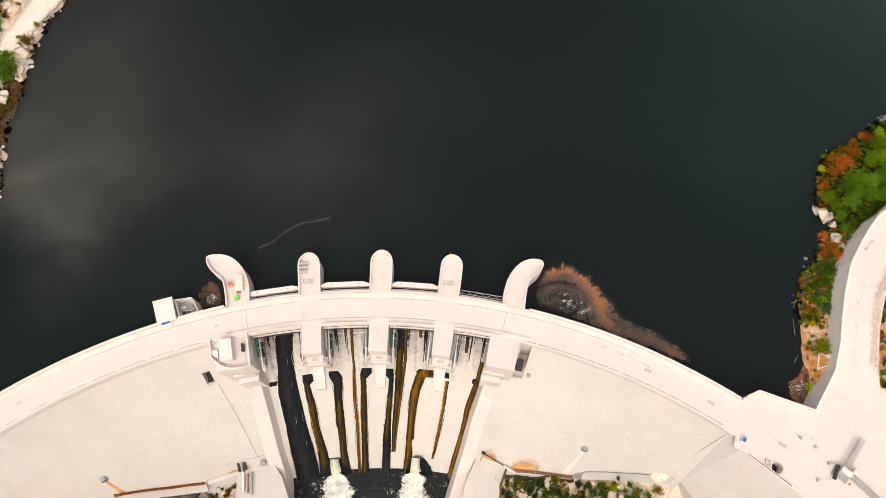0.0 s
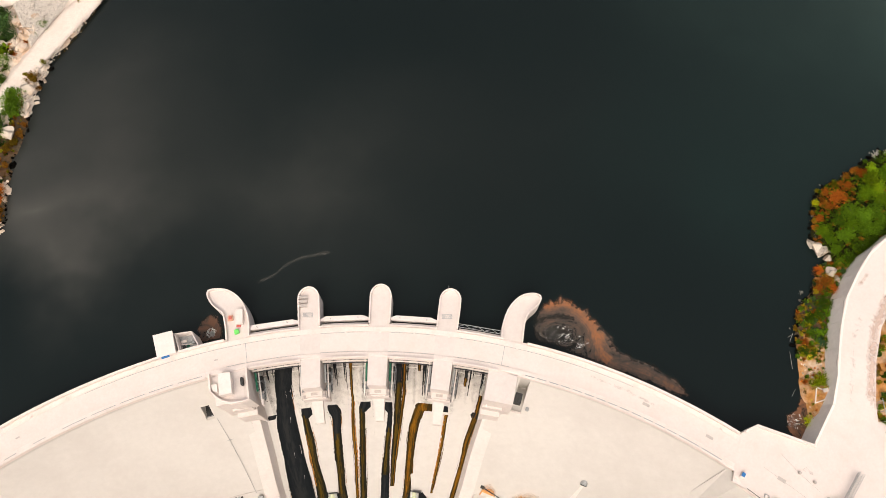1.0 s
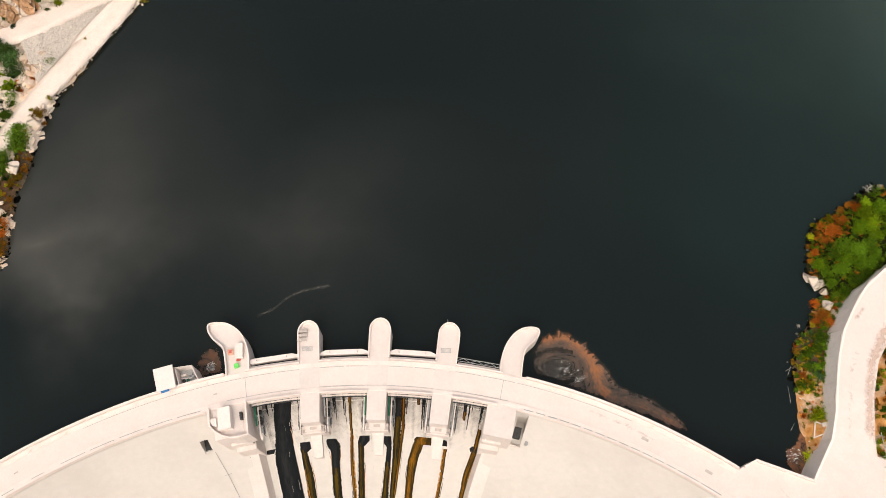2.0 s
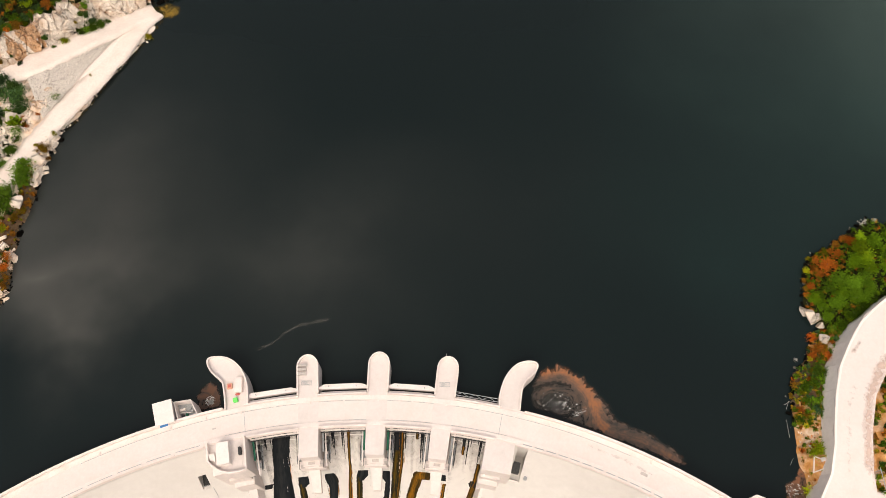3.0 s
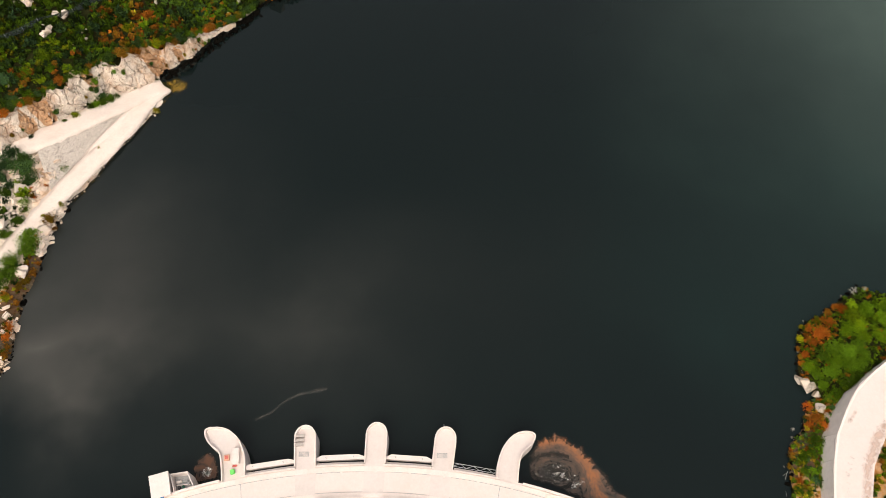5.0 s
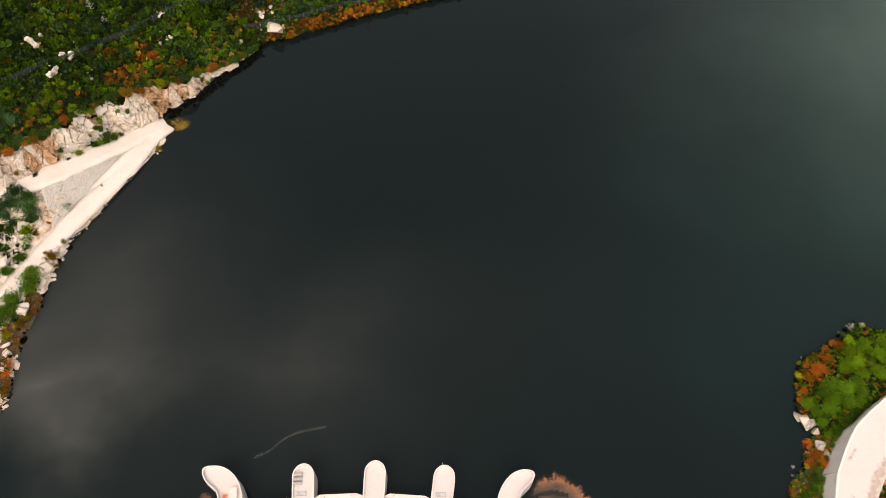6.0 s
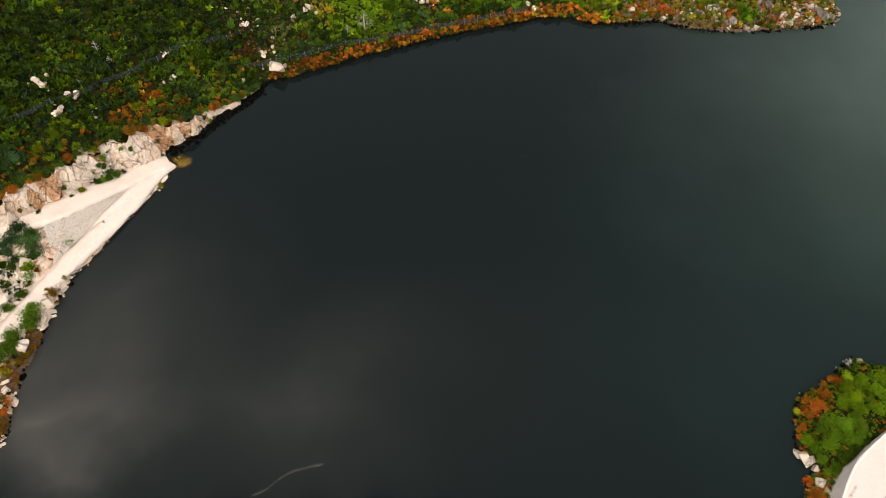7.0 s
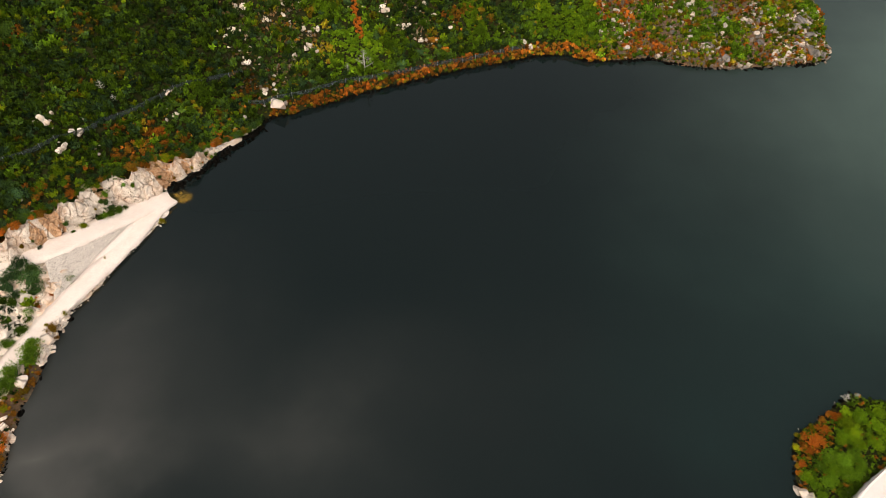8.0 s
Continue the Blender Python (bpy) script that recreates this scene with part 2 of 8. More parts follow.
def scum_material(name, colour, dark, scale, low, high):
    m = bpy.data.materials.new(name)
    m.use_nodes = True
    n, l = m.node_tree.nodes, m.node_tree.links
    p = n["Principled BSDF"]
    p.inputs["Roughness"].default_value = 0.6
    co, at = n.new("ShaderNodeTexCoord"), n.new("ShaderNodeAttribute")
    at.attribute_name = "cover"
    w = n.new("ShaderNodeTexNoise")
    w.inputs["Scale"].default_value, w.inputs["Detail"].default_value, w.inputs["Distortion"].default_value = scale, 9, 1.6
    w.inputs["Roughness"].default_value = 0.62
    l.new(co.outputs["Object"], w.inputs["Vector"])
    add = n.new("ShaderNodeMath")
    add.operation = "ADD"
    l.new(w.outputs["Fac"], add.inputs[0])
    l.new(at.outputs["Fac"], add.inputs[1])
    fac = n.new("ShaderNodeMapRange")
    fac.inputs["From Min"].default_value, fac.inputs["From Max"].default_value = low, high
    l.new(add.outputs[0], fac.inputs["Value"])
    ramp = n.new("ShaderNodeValToRGB")
    ramp.color_ramp.elements[0].position, ramp.color_ramp.elements[0].color = 0.38, (*dark, 1)
    ramp.color_ramp.elements[1].position, ramp.color_ramp.elements[1].color = 0.62, (*colour, 1)
    l.new(w.outputs["Fac"], ramp.inputs["Fac"])
    l.new(ramp.outputs["Color"], p.inputs["Base Color"])
    clear, mix = n.new("ShaderNodeBsdfTransparent"), n.new("ShaderNodeMixShader")
    l.new(fac.outputs["Result"], mix.inputs["Fac"])
    l.new(clear.outputs[0], mix.inputs[1])
    l.new(p.outputs[0], mix.inputs[2])
    l.new(mix.outputs[0], n["Material Output"].inputs["Surface"])
    return m


# ---- helpers for meshes ----
DAM = (-15.4, -93.7)
WATER_Z, DECK_Z = 0.0, 4.6


def polar(r, deg, z=0.0):
    """A place by its distance from the dam's centre of curvature and its bearing from north."""
    return Vector((DAM[0] + r * math.sin(radians(deg)), DAM[1] + r * math.cos(radians(deg)), z))


def raw(name, verts, faces, mat, parent=None, label="", smooth=False):
    me = bpy.data.meshes.new(name)
    me.from_pydata([tuple(v) for v in verts], [], faces)
    me.update()
    ob = new(name, me)
    me.materials.append(mat)
    if smooth:
        me.shade_smooth()
    if parent is not None:
        ob.parent = parent
    if label:
        ob["label"] = label
    return ob


def part(name, bm, mat, parent=None, label="", smooth=False):
    bmesh.ops.recalc_face_normals(bm, faces=bm.faces)
    me = bpy.data.meshes.new(name)
    bm.to_mesh(me)
    bm.free()
    me.materials.append(mat)
    if smooth:
        me.shade_smooth()
    ob = new(name, me)
    if parent is not None:
        ob.parent = parent
    if label:
        ob["label"] = label
    return ob


def thing(name, label, category, group="", kind="", place=None):
    ob = new(name)
    if place is not None:
        ob.matrix_world = place
    return tagged(ob, label, category, group, kind)


def sweep(profile, a0, a1, n):
    """A closed profile of (r, z) swept round the dam's centre from bearing a0 to a1."""
    bm = bmesh.new()
    rings = []
    for i in range(n + 1):
        d = a0 + (a1 - a0) * i / n
        rings.append([bm.verts.new(polar(r, d, z)) for r, z in profile])
    k = len(profile)
    for u, v in zip(rings, rings[1:]):
        for j in range(k):
            bm.faces.new((u[j], u[(j + 1) % k], v[(j + 1) % k], v[j]))
    bm.faces.new(rings[0])
    bm.faces.new(rings[-1][::-1])
    return bm


def prism(outline, z0, z1, bm=None, inset=0.0):
    """An upright prism over a plan outline; inset pulls the top in."""
    bm = bm or bmesh.new()
    c = sum((Vector(p[:2]) for p in outline), Vector((0, 0))) / len(outline)
    low = [bm.verts.new((p[0], p[1], z0)) for p in outline]
    high = []
    for p in outline:
        q = Vector(p[:2])
        q = q + (c - q).normalized() * inset if inset else q
        high.append(bm.verts.new((q.x, q.y, z1)))
    n = len(outline)
    for i in range(n):
        bm.faces.new((low[i], low[(i + 1) % n], high[(i + 1) % n], high[i]))
    bm.faces.new(high)
    bm.faces.new(low[::-1])
    return bm


def box(m, sx, sy, sz, bm=None, bevel=0.0):
    """A box with its base's middle at the pose m."""
    bm = bm or bmesh.new()
    made = bmesh.ops.create_cube(bm, size=1.0, matrix=m @ Matrix.Translation((0, 0, sz / 2)) @ Matrix.Diagonal((sx, sy, sz, 1)))
    if bevel:
        edges = list({e for v in made["verts"] for e in v.link_edges})
        bmesh.ops.bevel(bm, geom=edges, offset=bevel, segments=2, affect="EDGES")
    return bm


def rod(p, q, r, bm=None, sides=8, r2=None):
    bm = bm or bmesh.new()
    p, q = Vector(p), Vector(q)
    m = Matrix.Translation((p + q) / 2) @ (q - p).to_track_quat("Z", "Y").to_matrix().to_4x4()
    bmesh.ops.create_cone(bm, cap_ends=True, segments=sides, radius1=r, radius2=r if r2 is None else r2, depth=(q - p).length, matrix=m)
    return bm


def ring_wall(outline, width, z0, z1, closed=False):
    """A thin wall standing along a plan line, width to its left."""
    bm = bmesh.new()
    pts = [Vector(p[:2]) for p in outline]
    n = len(pts)
    sides = []
    for i, p in enumerate(pts):
        before, after = (pts[(i - 1) % n], pts[(i + 1) % n]) if closed else (pts[max(i - 1, 0)], pts[min(i + 1, n - 1)])
        t = (after - before).normalized()
        inner = p + Vector((-t.y, t.x)) * width
        sides.append([bm.verts.new((*p, z0)), bm.verts.new((*p, z1)), bm.verts.new((*inner, z1)), bm.verts.new((*inner, z0))])
    pairs = list(zip(sides, sides[1:])) + ([(sides[-1], sides[0])] if closed else [])
    for u, v in pairs:
        for j in range(4):
            bm.faces.new((u[j], v[j], v[(j + 1) % 4], u[(j + 1) % 4]))
    if not closed:
        bm.faces.new(sides[0])
        bm.faces.new(sides[-1][::-1])
    return bm


def along(line, step):
    """Points every step metres along a line of 2D or 3D points."""
    out, carry = [], 0.0
    for p, q in zip(line, line[1:]):
        p, q = Vector(p), Vector(q)
        length = (q - p).length
        d = carry
        while d < length:
            out.append(p.lerp(q, d / length))
            d += step
        carry = d - length
    return out


def ribbon(line, half, drop=0.6, step=2.0, rag=0.0, rng=None):
    """A road slab along a line of (x, y, z)."""
    pts = [Vector(p) for p in along(line, step)] + [Vector(line[-1])]
    verts, faces = [], []
    for i, p in enumerate(pts):
        t = (pts[min(i + 1, len(pts) - 1)] - pts[max(i - 1, 0)])
        nrm = Vector((-t.y, t.x, 0)).normalized()
        for s, dz in ((-1, -drop), (-1, 0), (-0.5, 0.03), (0, 0.05), (0.5, 0.03), (1, 0), (1, -drop)):
            e = (rng.uniform(-rag, rag) if rng and abs(s) == 1 else 0)
            w = half[i * (len(half) - 1) // max(len(pts) - 1, 1)] if isinstance(half, (list, tuple)) else half
            verts.append(p + nrm * (s * (w + e)) + Vector((0, 0, dz)))
    for i in range(len(pts) - 1):
        for j in range(6):
            k = i * 7 + j
            faces.append((k, k + 1, k + 8, k + 7))
    return verts, faces

# ---- ground ----
WEST_SHORE = [(-118, 2), (-112, 30), (-106, 50), (-103, 62), (-101.5, 68.5), (-103, 76), (-103.6, 84.5), (-102.4, 92.4), (-103, 101), (-101.4, 108.8),
              (-100, 114.5), (-96.3, 121.4), (-92.3, 132.7), (-84.8, 145.9), (-80.4, 156.6)]
NORTH_SHORE = [(-85.9, 159.4), (-82.4, 166.0), (-77.6, 171.8), (-71.6, 179.0), (-64.1, 187.3), (-57.6, 195.6), (-49.9, 197.7), (-38.4, 202.9), (-26.6, 208.5),
               (-14.4, 213.4), (-2, 218.3), (10.8, 222.7), (28.2, 227.5), (39.3, 231.3), (50.2, 231.2), (58.3, 227.2), (71.4, 227.8), (82.3, 228.4),
               (96.3, 223.3), (113, 221.7), (130.4, 223), (143.8, 224.6), (150.1, 227.4), (153.8, 244.1), (158.2, 260.2), (160, 290), (150, 380), (170, 700)]
EAST_SHORE = [(700, 700), (420, 330), (260, 160), (170, 100), (114, 84.4), (105.5, 86.6), (101.8, 83.6), (98, 81.3), (94.9, 79.1), (89.6, 76.6), (87.0, 73.0),
              (85.8, 68.1), (84.4, 63.2), (87, 58.3), (83.9, 54.3), (82, 50), (78.5, 47), (77.2, 42), (76.3, 37.5), (76.1, 32.5), (75.6, 28.2), (76.4, 25.0), (76.2, 21.4), (74.4, 17)]
LAKE = WEST_SHORE + NORTH_SHORE + EAST_SHORE + [tuple(polar(133, d).xy) for d in range(33, -46, -3)]
LOW_ROAD = [(-119, 52, 3.2), (-112.5, 78, 2.8), (-110.5, 94.3, 2.5), (-107.0, 104.2, 2.2), (-101.0, 118.2, 2.0), (-95.5, 128.6, 1.8), (-90.2, 139.6, 1.7), (-87.3, 147.0, 1.6), (-84.6, 153.0, 0.95), (-82.8, 155.9, 0.5)]
HIGH_ROAD = [(-146, 99, 12.0), (-124.5, 121.6, 8.0), (-108.3, 132.2, 6.0), (-97.8, 143.6, 3.6), (-91.2, 150.2, 1.95), (-86.6, 154.2, 1.2), (-83.4, 156.4, 0.55)]
WALL_TOP = [(118, 74), (108, 67.8), (101.6, 63.9), (94.5, 58.9), (91.2, 55.2), (88.6, 51.5), (85.5, 46.7), (83.0, 40.0), (81.2, 33.6), (79.8, 26.6), (76.9, 22.1), (73.4, 16.8)]
TOE = [(-60, 0), (-45, -6), (-39, -13), (-32, -21.6), (-29.2, -24.1), (-26.5, -26.6), (-23, -29.2), (-18, -29.8), (-14, -30), (-12.5, -38), (12, -38), (13.5, -29), (17, -30), (24.4, -25.4), (29.3, -19.6), (33.4, -14.5), (36, -20), (44, -26), (52, -20), (60, 4)]


def line_distance(x, y, line):
    """Distance to a line, and the third coordinate of its nearest point if it has one."""
    best = np.full(x.shape, 1e9)
    high = np.zeros(x.shape)
    for p, q in zip(line, line[1:]):
        dx, dy = q[0] - p[0], q[1] - p[1]
        t = np.clip(((x - p[0]) * dx + (y - p[1]) * dy) / (dx * dx + dy * dy + 1e-9), 0, 1)
        d = np.hypot(x - p[0] - t * dx, y - p[1] - t * dy)
        near = d < best
        best = np.where(near, d, best)
        if len(p) > 2:
            high = np.where(near, p[2] + t * (q[2] - p[2]), high)
    return best, high


def inside(x, y, poly):
    hit = np.zeros(x.shape, bool)
    for p, q in zip(poly, poly[1:] + poly[:1]):
        cross = (p[1] > y) != (q[1] > y)
        hit ^= cross & (x < (q[0] - p[0]) * (y - p[1]) / (q[1] - p[1] + 1e-12) + p[0])
    return hit


def waves(x, y, size, seed):
    """Smooth uneven relief made of turned sine waves."""
    rng = np.random.default_rng(seed)
    out = np.zeros(x.shape)
    for k in range(7):
        f, th, ph = 2 * math.pi / size * (1.35 ** k), rng.uniform(0, 6.28), rng.uniform(0, 6.28)
        out += np.sin((x * math.cos(th) + y * math.sin(th)) * f + ph + 1.3 * np.sin((y * math.cos(th) - x * math.sin(th)) * f * 0.6 + ph)) / (1.35 ** k)
    return out / 3


def smooth(v, lo, hi):
    t = np.clip((v - lo) / (hi - lo), 0, 1)
    return t * t * (3 - 2 * t)


def ground_height(x, y):
    x, y = np.asarray(x, float), np.asarray(y, float)
    lake = inside(x, y, LAKE)
    shore, _ = line_distance(x, y, LAKE + LAKE[:1])
    # the wooded slopes to the north and west
    hill = 0.3 + 1.1 * smooth(shore, 0, 3) + 0.50 * np.minimum(shore, 90) + 0.30 * np.clip(shore - 90, 0, 500) + waves(x, y, 38, 3) * smooth(shore, 2, 25) * 2.2 + waves(x, y, 9, 8) * 0.35
    # the spur's rocky end is lower
    hill = np.where((x > 60) & (y > 200), hill * (1 - 0.35 * smooth(x, 60, 150)), hill)
    # a rock wall over the high road
    over, _ = line_distance(x, y, HIGH_ROAD)
    north = y - x > 236
    hill = np.where(north & (x < -70), hill + 5.0 * smooth(over, 5.5, 10.5) * smooth(-x, 70, 86) * smooth(shore, 2.0, 6.5), hill)
    for line, half in ((LOW_ROAD, 3.6), (HIGH_ROAD, 4.3)):
        d, z = line_distance(x, y, line)
        w = 1 - smooth(d, half + 0.4, half + 5.5)
        hill = hill * (1 - w) + (z - 0.35) * w
    # an even slope between the two roads
    d_low, z_low = line_distance(x, y, LOW_ROAD)
    d_high, z_high = line_distance(x, y, HIGH_ROAD)
    between = (y - x < 240) & (d_low < 18) & (d_high < 18) & (y > 104) & (x < -82)
    hill = np.where(between, np.minimum(hill, (z_low * d_high + z_high * d_low) / (d_low + d_high + 1e-6) - 0.35), hill)
    # the right bank: a low strip before the retaining wall, then the fill behind it
    wall, _ = line_distance(x, y, WALL_TOP)
    fill_side = inside(x, y, WALL_TOP + [(73, -10), (400, -60), (400, 76)])
    bank = 0.25 + 0.28 * np.minimum(shore, 9) + waves(x, y, 7, 5) * 0.25
    plateau = np.where(wall > 2.2, 3.75 + 1.4 * smooth(y, 17.0, 36.0) + 0.9 * smooth(x - np.interp(y, [20, 25.4, 33.5, 40.8, 46.7, 54, 66, 70], [87.5, 87.6, 89.2, 92, 96.3, 104, 124, 400]), 0.3, 3.5) * smooth(y, 21, 24) + 0.4 * np.clip(wall - 70, 0, 150), 1.0)
    east = np.where(fill_side, plateau, bank)
    up = np.where(fill_side, 0, 0.16 * np.clip(shore - 12, 0, 300))
    land = np.where((x > 60) & (y < 200), east + up, hill)
    bed = -0.35 - 0.28 * np.minimum(shore, 60)
    z = np.where(lake, bed, land)
    # the valley below the dam
    r = np.hypot(x - DAM[0], y - DAM[1])
    deg = np.degrees(np.arctan2(x - DAM[0], y - DAM[1]))
    toe = np.interp(deg, [a for a, _ in TOE], [b for _, b in TOE])
    fill = np.interp(deg, [14.5, 16, 24, 26, 32.5, 34], [0, 1.6, 1.7, 1.9, 1.9, 0])
    floor = toe + fill - 0.25 * np.clip(118 - r, 0, 60) + waves(x, y, 8, 11) * 1.0 * (np.abs(deg) > 13)
    floor = np.maximum(floor, -42)
    valley = (np.abs(deg) < 60) & (r < 131) & (y < 40)
    z = np.where(valley, floor, z)
    south = y < -75
    z = np.where(south, -42 + 0.45 * np.clip(np.abs(x + 15) - 25, 0, 250), z)
    return z


def axis(lo, fine_lo, fine_hi, hi, step):
    mid = list(np.arange(fine_lo, fine_hi + 1e-6, step))
    out, d, p = [], step, fine_hi
    while p < hi:
        d *= 1.25
        p += d
        out.append(p)
    back, d, p = [], step, fine_lo
    while p > lo:
        d *= 1.25
        p -= d
        back.append(p)
    return np.array(back[::-1] + mid + out)


GX, GY = axis(-1500, -170, 190, 1500, 1.8), axis(-900, -40, 300, 2000, 1.8)
mx, my = np.meshgrid(GX, GY)
mz = ground_height(mx, my)
nx = len(GX)
gv = np.stack([mx.ravel(), my.ravel(), mz.ravel()], 1)
gf = [(j * nx + i, j * nx + i + 1, (j + 1) * nx + i + 1, (j + 1) * nx + i) for j in range(len(GY) - 1) for i in range(nx - 1)]
ground = raw("ground", gv.tolist(), gf, SHADED_SOIL, smooth=True)
ground.data.materials.append(RUST_SOIL)
mids_x, mids_y = (mx[:-1, :-1] + 0.9).ravel(), (my[:-1, :-1] + 0.9).ravel()
rusty = (mids_x > 62 + 4 * np.sin(mids_y * 0.5)) & (mids_y > 212) & (mids_y < 330)
ground.data.materials.append(GRAVEL)
fill = np.zeros(mids_x.shape, bool)
slope_side = ((mids_x > 78) | (mids_x > 70) & (mids_y < 36)) & (mids_y < np.where(mids_x < 112, 57, 30)) & (mids_y > -10) & (mids_x < 300)
near_low, near_high = line_distance(mids_x, mids_y, LOW_ROAD)[0], line_distance(mids_x, mids_y, HIGH_ROAD)[0]
fill |= (near_low < 7.5) & (near_high < 11.5) & (mids_y > 118) & (mids_y < 151) & (mids_y - mids_x < 240)
ground.data.materials.append(ROCK)
ground.data.materials.append(BANK_SOIL)
stony = (mids_y - mids_x < 240) & (near_low < 22) & (mids_x < -100) & (mids_y > 60) & (mids_y < 128) & (line_distance(mids_x, mids_y, WEST_SHORE)[0] > 9.5)
west_d = line_distance(mids_x, mids_y, WEST_SHORE)[0]
stony |= (west_d < 9) & (mids_y > 50) & (mids_y < 150) & ~((west_d < 3.2) & (mids_y < 97))
rusty |= (west_d < 3.2) & (mids_y > 50) & (mids_y < 97)
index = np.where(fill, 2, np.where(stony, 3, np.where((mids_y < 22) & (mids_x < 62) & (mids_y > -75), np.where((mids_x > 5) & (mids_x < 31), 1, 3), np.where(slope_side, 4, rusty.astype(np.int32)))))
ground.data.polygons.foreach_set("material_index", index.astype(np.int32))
tagged(ground, "brown scrub soil and rock of the valley slopes", "ground", kind="structure")

# quick look-up of the ground's height near the lake
QX, QY = np.arange(-210, 211, 1.0), np.arange(-80, 341, 1.0)
QZ = ground_height(*np.meshgrid(QX, QY))


def gz(x, y):
    u, v = min(max(x + 210, 0), 418.99), min(max(y + 80, 0), 418.99)
    i, j = int(u), int(v)
    a, b = u - i, v - j
    return float((QZ[j, i] * (1 - a) + QZ[j, i + 1] * a) * (1 - b) + (QZ[j + 1, i] * (1 - a) + QZ[j + 1, i + 1] * a) * b)


# pale left clouds and the green far patch are sky reflections painted as colour
LAKE_WATER = water_material("lake_water", [(-86, 68, 36, 25, 20, 0.48), (-84, 54, 24, 18, 40, 0.30), (-97, 88, 36, 32, 0, 0.24), (-33, 76, 24, 16, 10, 0.07), (-88, 112, 62, 60, 0, 0.175), (-45, 76, 84, 58, 0, 0.135), (20, 96, 90, 50, 0, 0.025)],
                            [(118, 120, 120, 115, 0, 0.115), (66, 78, 60, 46, 0, 0.05)], [(214, 202, 192, 166, 30, 1.02)])
edge = [polar(134.6, d) for d in range(-58, 35, 2)] + [Vector((73, 17.5, 0)), Vector((1400, 17.5, 0)), Vector((1400, 1900, 0)), Vector((-1400, 1900, 0)), Vector((-1400, 0, 0))]
wbm = bmesh.new()
wbm.faces.new([wbm.verts.new((p.x, p.y, WATER_Z)) for p in edge])
bmesh.ops.triangulate(wbm, faces=wbm.faces)
lake = part("water", wbm, LAKE_WATER)
tagged(lake, "dark still lake water with pale painted sky reflections", "water", kind="structure")

# ---- roads and the retaining wall ----
rr = random.Random(4)
for line, half in ((LOW_ROAD, [3.0] * 12 + [2.9, 2.6, 2.2]), (HIGH_ROAD, [4.0] * 9 + [3.9, 3.2, 2.3])):
    v, f = ribbon(line, half, 0.8, 2.0, 0.35, rr)
    tagged(raw("road", v, f, GRAVEL, smooth=True), "pale unpaved gravel road along the lake bank", "road", kind="structure")

# ---- the dam ----
dam = thing("dam", "curved pale concrete gravity dam with a gated spillway", "dam")
SLOPE, R_UP, R_DOWN = 0.75, 135.5, 128.3


def face_r(z):
    return 128.9 - SLOPE * (1.0 - z)


SIDE = [(R_UP - 0.4, -48), (R_UP - 0.4, 3.7), (R_DOWN + 0.03, 3.7), (R_DOWN + 0.03, 2.8), (face_r(1.0) - 1.42, 1.0), (face_r(-1.0) - 0.98, -1.0), (face_r(-3.5) - 0.55, -3.5), (face_r(-6.5) - 0.25, -6.5), (face_r(-10) - 0.07, -10), (face_r(-14), -14), (face_r(-48), -48)]
left_wing = part("left_wing", sweep(SIDE, -58, -12.9, 90), FACE, dam)
right_wing = part("right_wing", sweep(SIDE, 11.9, 34.2, 36), FACE, dam)
OGEE = [(R_UP - 0.4, -48), (R_UP - 0.4, -7), (134, -5.2), (131.5, -5.0), (129, -5.6), (126, -8.0), (123, -11.4), (104, -35.0), (101.5, -37.5), (98, -39), (94, -39), (94, -48)]
part("spillway_chute", sweep(OGEE, -13.6, 12.6, 54), FACE, dam, smooth=False)
part("road_deck", sweep([(R_DOWN, 3.7), (R_DOWN, DECK_Z), (R_UP, DECK_Z), (R_UP, 3.7)], -58, 34.4, 140), DECK, dam)
part("parapet", sweep([(R_UP - 0.45, DECK_Z), (R_UP - 0.45, 5.6), (R_UP, 5.6), (R_UP, DECK_Z)], -58, -12.9, 70), PARAPET, dam)
part("parapet", sweep([(R_UP - 0.45, DECK_Z), (R_UP - 0.45, 5.6), (R_UP, 5.6), (R_UP, DECK_Z)], 14.2, 33.4, 34), PARAPET, dam)
part("footway", sweep([(R_UP - 1.5, DECK_Z), (R_UP - 1.5, DECK_Z + 0.18), (R_UP - 0.5, DECK_Z + 0.18), (R_UP - 0.5, DECK_Z)], -58, 33.4, 120), PARAPET, dam)
part("footway", sweep([(R_DOWN + 0.4, DECK_Z), (R_DOWN + 0.4, DECK_Z + 0.18), (R_DOWN + 1.3, DECK_Z + 0.18), (R_DOWN + 1.3, DECK_Z)], -58, 34.2, 120), PARAPET, dam)

PIERS = (-5.35, 0.9, 6.95)


def pier_outline(deg, r0, r1, half0, half1, nose=True):
    """Plan of a pier on a bearing, from radius r0 to r1, rounded at the upstream end."""
    o, u = polar(0, 0), Vector((math.sin(radians(deg)), math.cos(radians(deg))))
    side = Vector((u.y, -u.x))
    c = Vector(DAM)
    pts = [c + u * r0 + side * half0, c + u * (r1 - half1 * 1.15) + side * half1]
    if nose:
        for k in range(1, 12):
            th = math.pi * k / 12
            pts.append(c + u * (r1 - half1 * 1.15 + half1 * 1.15 * math.sin(th)) + side * half1 * math.cos(th))
    pts += [c + u * (r1 - half1 * 1.15) - side * half1, c + u * r0 - side * half0]
    return [(p.x, p.y) for p in pts]


CHUTE = [(134, -5.2), (131.5, -5.0), (129, -5.6), (126, -8.0), (123, -11.4), (104, -35.0), (100.3, -37.6)]
CHUTE_R, CHUTE_Z = [r for r, _ in CHUTE][::-1], [z for _, z in CHUTE][::-1]


